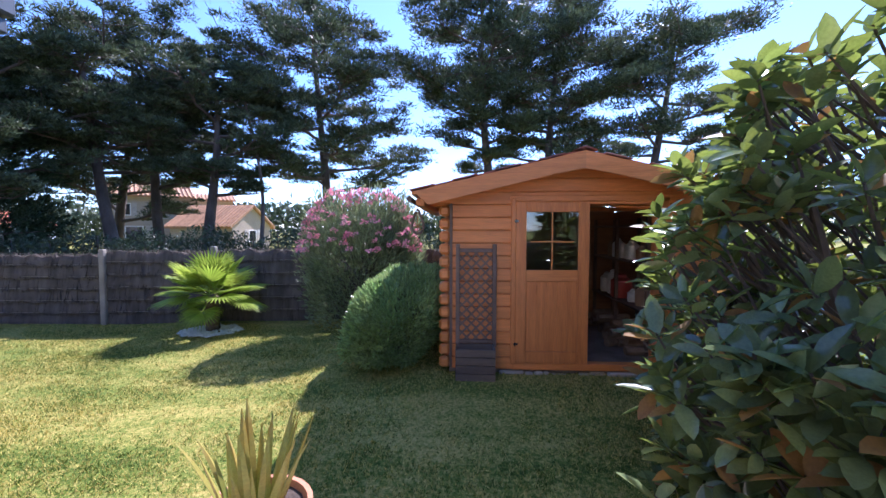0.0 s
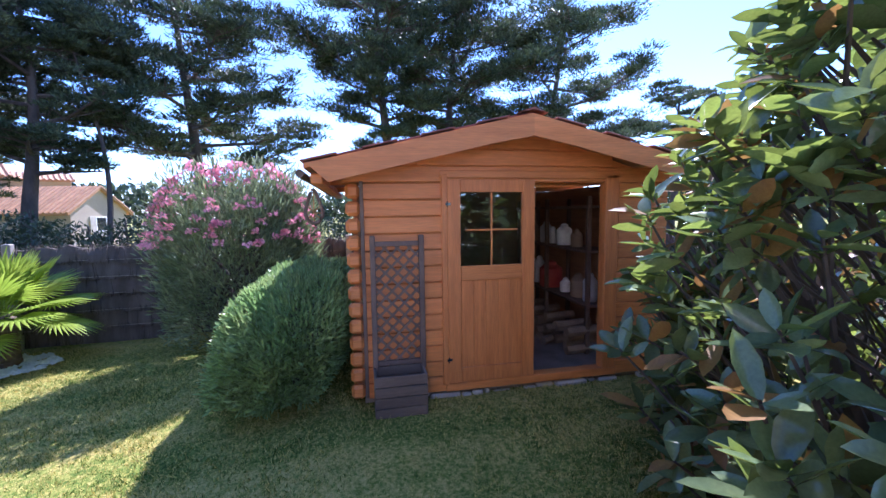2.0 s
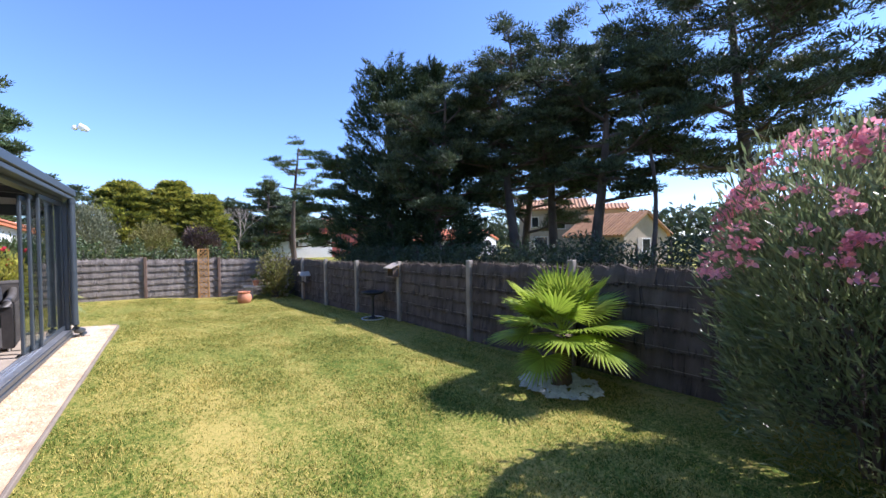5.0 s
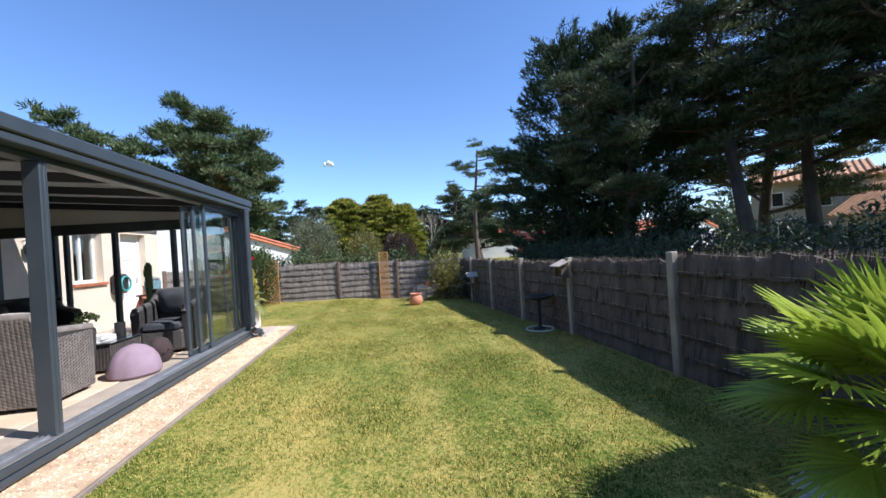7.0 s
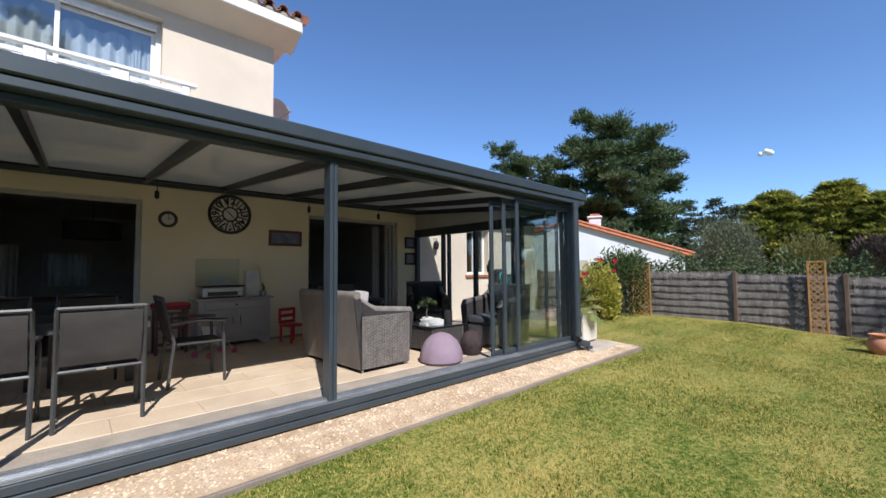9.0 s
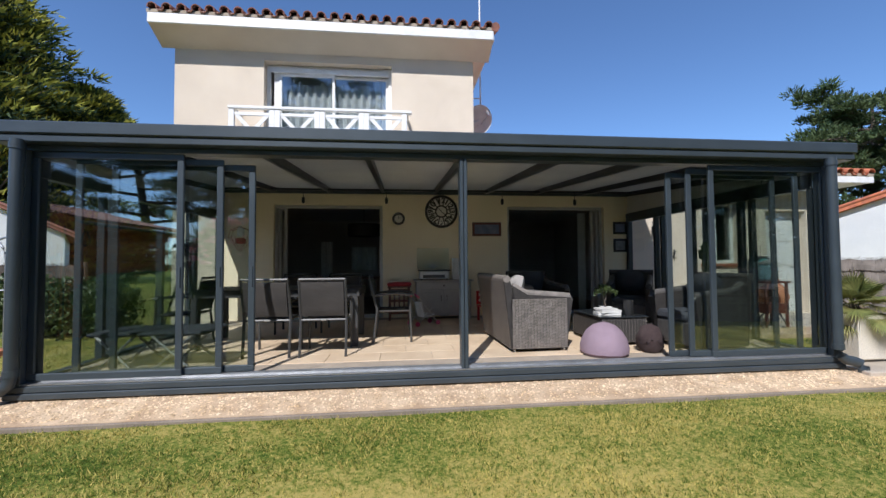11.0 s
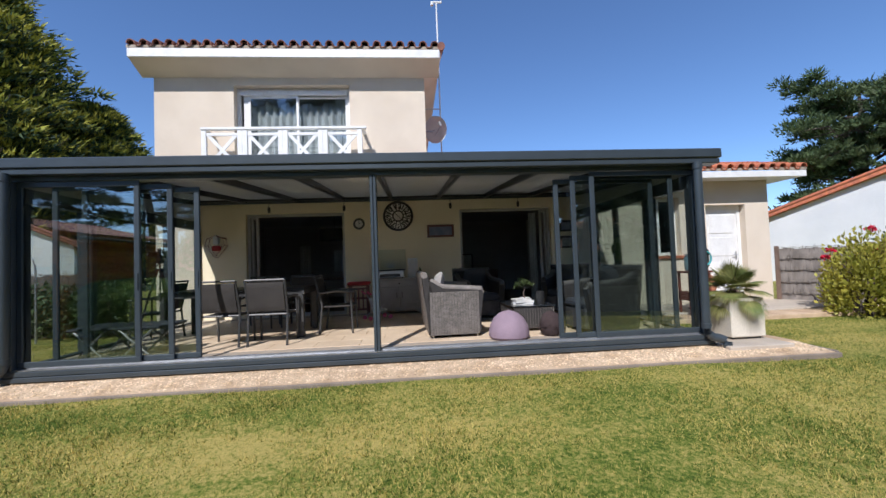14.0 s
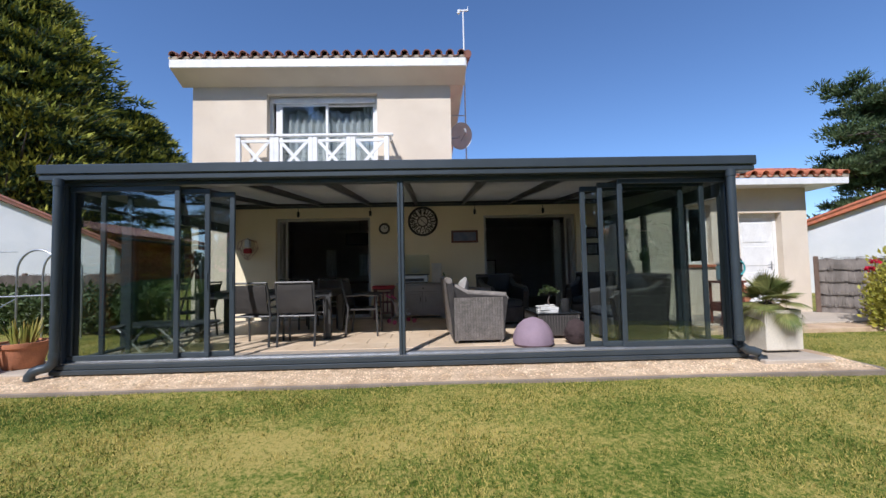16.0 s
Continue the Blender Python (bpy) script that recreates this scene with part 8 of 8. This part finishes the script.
# folded loungers behind the end panes
fl = thing("folding_lounger", "dark folding lounger with crossed metal legs", "lounger", pose(-2.35, 0.95, ZF))
part("bed", Shape().box(-0.62, 0.5, -0.28, 0.28, 0.36, 0.40, 0.015), M["cushion_dark"], fl)
for y in (-0.26, 0.26):
    part("leg", Shape().tube([(-0.5, y, 0), (-0.1, y, 0.37)], 0.014, 6), M["silver"], fl)
    part("leg", Shape().tube([(-0.1, y, 0), (-0.5, y, 0.37)], 0.014, 6), M["silver"], fl)
    part("leg", Shape().tube([(0.05, y, 0), (0.42, y, 0.37)], 0.014, 6), M["silver"], fl)
    part("leg", Shape().tube([(0.42, y, 0), (0.05, y, 0.37)], 0.014, 6), M["silver"], fl)
# spot lamps under the roof
for x in (-8.35, -6.9, -4.7, -3.2):
    sl_ = thing("hanging_spot", "small black spot hanging under the veranda roof", "lamp", pose(x, -1.9, 2.44))
    part("rod", Shape().tube([(0, 0, 0.0), (0, 0, 0.16)], 0.006, 6), M["black"], sl_)
    part("head", Shape().lathe([(0.012, -0.12), (0.028, -0.10), (0.028, -0.02), (0.01, 0.0)], n=12), M["black"], sl_, smooth=True)

# cactus, drinks jar and hose behind the west panes
cc = thing("tall_cactus", "tall branching cactus in a pot by the end panes", "potted plant", pose(-9.45, 0.10, ZF))
part("pot", Shape().lathe([(0.11, 0), (0.15, 0.24), (0.16, 0.26), (0.14, 0.26), (0.01, 0.24)], n=18), M["terracotta"], cc, smooth=True)


def ribbed(s, pts, r_):
    pts = [Vector(p) for p in pts]
    n = 14
    v, f = [], []
    for i, p in enumerate(pts):
        rad = r_ * (0.35 if i == len(pts) - 1 else 1.0)
        v += [p + Vector((math.cos(2 * math.pi * k / n), math.sin(2 * math.pi * k / n), 0)) * rad * (1 if k % 2 else 0.76) for k in range(n)]
        if i:
            b = n * (i - 1)
            f += [(b + k, b + (k + 1) % n, b + n + (k + 1) % n, b + n + k) for k in range(n)]
    return s.add(v, f + [tuple(range(n)), tuple(range(n * (len(pts) - 1), n * len(pts)))])


part("stem", ribbed(Shape(), [(0, 0, 0.24), (0, 0, 0.8), (0.01, 0, 1.3), (0.01, 0, 1.36)], 0.055), M["green_cactus"], cc)
part("arm", ribbed(Shape(), [(0.06, 0, 0.24), (0.09, 0, 0.5), (0.09, 0, 0.72), (0.09, 0, 0.76)], 0.045), M["green_cactus"], cc)
part("arm", ribbed(Shape(), [(-0.08, 0.02, 0.24), (-0.1, 0.02, 0.45), (-0.1, 0.02, 0.60), (-0.1, 0.02, 0.64)], 0.04), M["green_cactus"], cc)
part("arm", ribbed(Shape(), [(0.05, 0.0, 1.1), (0.08, 0, 1.12), (0.09, 0, 1.22), (0.09, 0, 1.25)], 0.03), M["green_cactus"], cc)
ch = thing("chimenea", "round terracotta garden oven on a metal stand", "garden oven", pose(-12.0, -1.35, 0.03))
part("stand", Shape().tube([(-0.2, -0.2, 0), (0, 0, 0.35)], 0.012, 6).tube([(0.2, -0.2, 0), (0, 0, 0.35)], 0.012, 6).tube([(0, 0.26, 0), (0, 0, 0.35)], 0.012, 6), M["dark_iron"], ch)
part("body", Shape().lathe([(0.08, 0.30), (0.2, 0.36), (0.25, 0.5), (0.2, 0.66), (0.1, 0.76), (0.09, 0.95), (0.12, 0.98), (0.07, 0.98), (0.06, 0.8), (0.01, 0.7)], n=20), M["terracotta"], ch, smooth=True)
dj = thing("drinks_dispenser", "blue-tinted glass drinks dispenser with a lid", "jar", pose(-11.55, -1.0, 0.85))
M["blue_glass"] = mat("blue_tinted_glass", (0.28, 0.42, 0.46), (0.22, 0.36, 0.4), 6, 0.12, bump=0, trans=0.4)
part("jar", Shape().lathe([(0.12, 0), (0.15, 0.03), (0.15, 0.26), (0.12, 0.30), (0.11, 0.30), (0.01, 0.29)], n=20), M["blue_glass"], dj, smooth=True)
part("lid", Shape().lathe([(0.15, 0.30), (0.15, 0.325), (0.04, 0.36), (0.02, 0.39), (0.005, 0.39)], n=18), M["silver"], dj, smooth=True)
ws = thing("garden_stand", "small reddish wooden side stand on the path", "side table", pose(-11.55, -1.0, 0.03))
part("top", Shape().box(-0.25, 0.25, -0.2, 0.2, 0.78, 0.82, 0.006), M["mahogany"], ws)
for x in (-0.22, 0.18):
    for y in (-0.17, 0.13):
        part("leg", Shape().box(x, x + 0.04, y, y + 0.04, 0, 0.78, 0.004), M["mahogany"], ws)
part("shelf", Shape().box(-0.22, 0.22, -0.17, 0.17, 0.25, 0.42, 0.006), M["mahogany"], ws)
hr = thing("hose_reel", "black hose reel with a turquoise hose on the wing wall", "hose reel", pose(-12.75, YW + 0.12, 1.05))
M["turquoise"] = mat("turquoise_hose", (0.08, 0.42, 0.42), (0.06, 0.34, 0.35), 8, 0.45)
part("case", Shape().box(-0.2, 0.2, -0.12, 0.1, -0.22, 0.26, 0.06), M["black"], hr)
part("hose", Shape().tube([(0.17 * math.cos(a), 0.115 + 0.012 * k / 20, 0.02 + 0.17 * math.sin(a)) for k, a in enumerate([2 * math.pi * k / 20 for k in range(61)])], 0.014, 6), M["turquoise"], hr, smooth=True)
sc = thing("wall_lantern", "small iron wall lantern on the sunlit wall", "lamp", pose(-10.35, YW + 0.1, 1.95))
part("arm", Shape().tube([(0, -0.1, 0.1), (0, 0.0, 0.12), (0, 0.04, 0.04)], 0.008, 6), M["dark_iron"], sc)
part("lantern", Shape().lathe([(0.03, -0.16), (0.06, -0.12), (0.07, 0.0), (0.03, 0.05), (0.005, 0.07)], n=8), M["dark_iron"], sc)
gk = thing("wall_gecko", "small dark metal lizard on the wall", "ornament", pose(-10.85, YW + 0.008, 1.35))
part("body", Shape().tube([(0, 0, -0.16), (0.02, 0, -0.05), (0, 0, 0.06), (0.01, 0, 0.13)], [0.004, 0.014, 0.02, 0.008], 6).tube([(-0.06, 0, 0.08), (0.06, 0, 0.04)], 0.006, 5).tube([(-0.05, 0, -0.07), (0.06, 0, -0.03)], 0.006, 5), M["dark_iron"], gk)

# inside the rooms
curtain("curtain", -9.05, -8.88, YW - 0.45, 0.16, 2.3, 3, 0.03, "white voile curtain drawn beside the patio door")
curtain("curtain", -3.15, -2.85, -5.4, 0.14, 1.8, 4, 0.03, "pale curtain at the far window of the room")
# Added in front of the rear opening to dim the daylight through it.
curtain("curtain", -4.2, -3.35, -7.84, 1.0, 1.75, 5, 0.025, "white half curtain, added to dim the far window of the room")
M["lamp_black"] = mat("black_lamp_shade", (0.02, 0.02, 0.022), None, 5, 0.6)
pl = thing("pendant_lamp", "wide black drum pendant lamp over the indoor table", "lamp", pose(-4.1, -4.0, 2.0))
part("shade", Shape().lathe([(0.36, -0.14), (0.38, -0.14), (0.38, 0.14), (0.36, 0.14)], n=28), M["lamp_black"], pl, smooth=True)
part("cord", Shape().tube([(0, 0, 0.14), (0, 0, 0.62)], 0.006, 6), M["lamp_black"], pl)
it = thing("indoor_table", "dark dining table inside the room", "table", pose(-3.6, -4.4, 0.13))
part("tabletop", Shape().box(-0.9, 0.9, -0.45, 0.45, 0.72, 0.76, 0.006), M["dark_wood"], it)
for x in (-0.85, 0.78):
    for y in (-0.4, 0.33):
        part("leg", Shape().box(x, x + 0.07, y, y + 0.07, 0, 0.72, 0.004), M["dark_wood"], it)
cbn = thing("indoor_console", "dark console with a pale picture inside the room", "console", pose(-7.9, -6.0, 0.13))
part("body", Shape().box(-0.8, 0.8, -0.25, 0.25, 0.1, 0.8, 0.01), M["dark_wood"], cbn)
part("plinth", Shape().box(-0.75, 0.75, -0.22, 0.22, 0, 0.1, 0.005), M["black"], cbn)
pic = thing("picture_frame", "pale picture standing on the dark console", "picture", pose(-7.75, -6.05, 0.93))
part("frame", frame_bars(Shape(), -0.22, 0.22, 0, 0.5, 0, 0.03, 0.03), M["black"], pic)
part("image", Shape().box(-0.19, 0.19, -0.008, 0.006, 0.03, 0.47), M["paper"], pic)

# floor tiles of the veranda, last
tile_me = Shape().box(0.003, 0.597, 0.003, 0.397, -0.006, 0.006, 0.002).mesh("tile", M["tile_floor"])
fl_ob = bpy.data.objects["floor_veranda"]
for i in range(14):
    for j in range(10):
        off = 0.3 * (j % 2)
        x, y = -9.82 + i * 0.6 + off - 0.3, YW + j * 0.4 - 0.06
        if x < -9.85 or x + 0.6 > -1.44 or y < YW - 0.01 or y + 0.4 > 1.37:
            continue
        part("tile", tile_me, None, fl_ob, at=pose(x, y, 0.136))
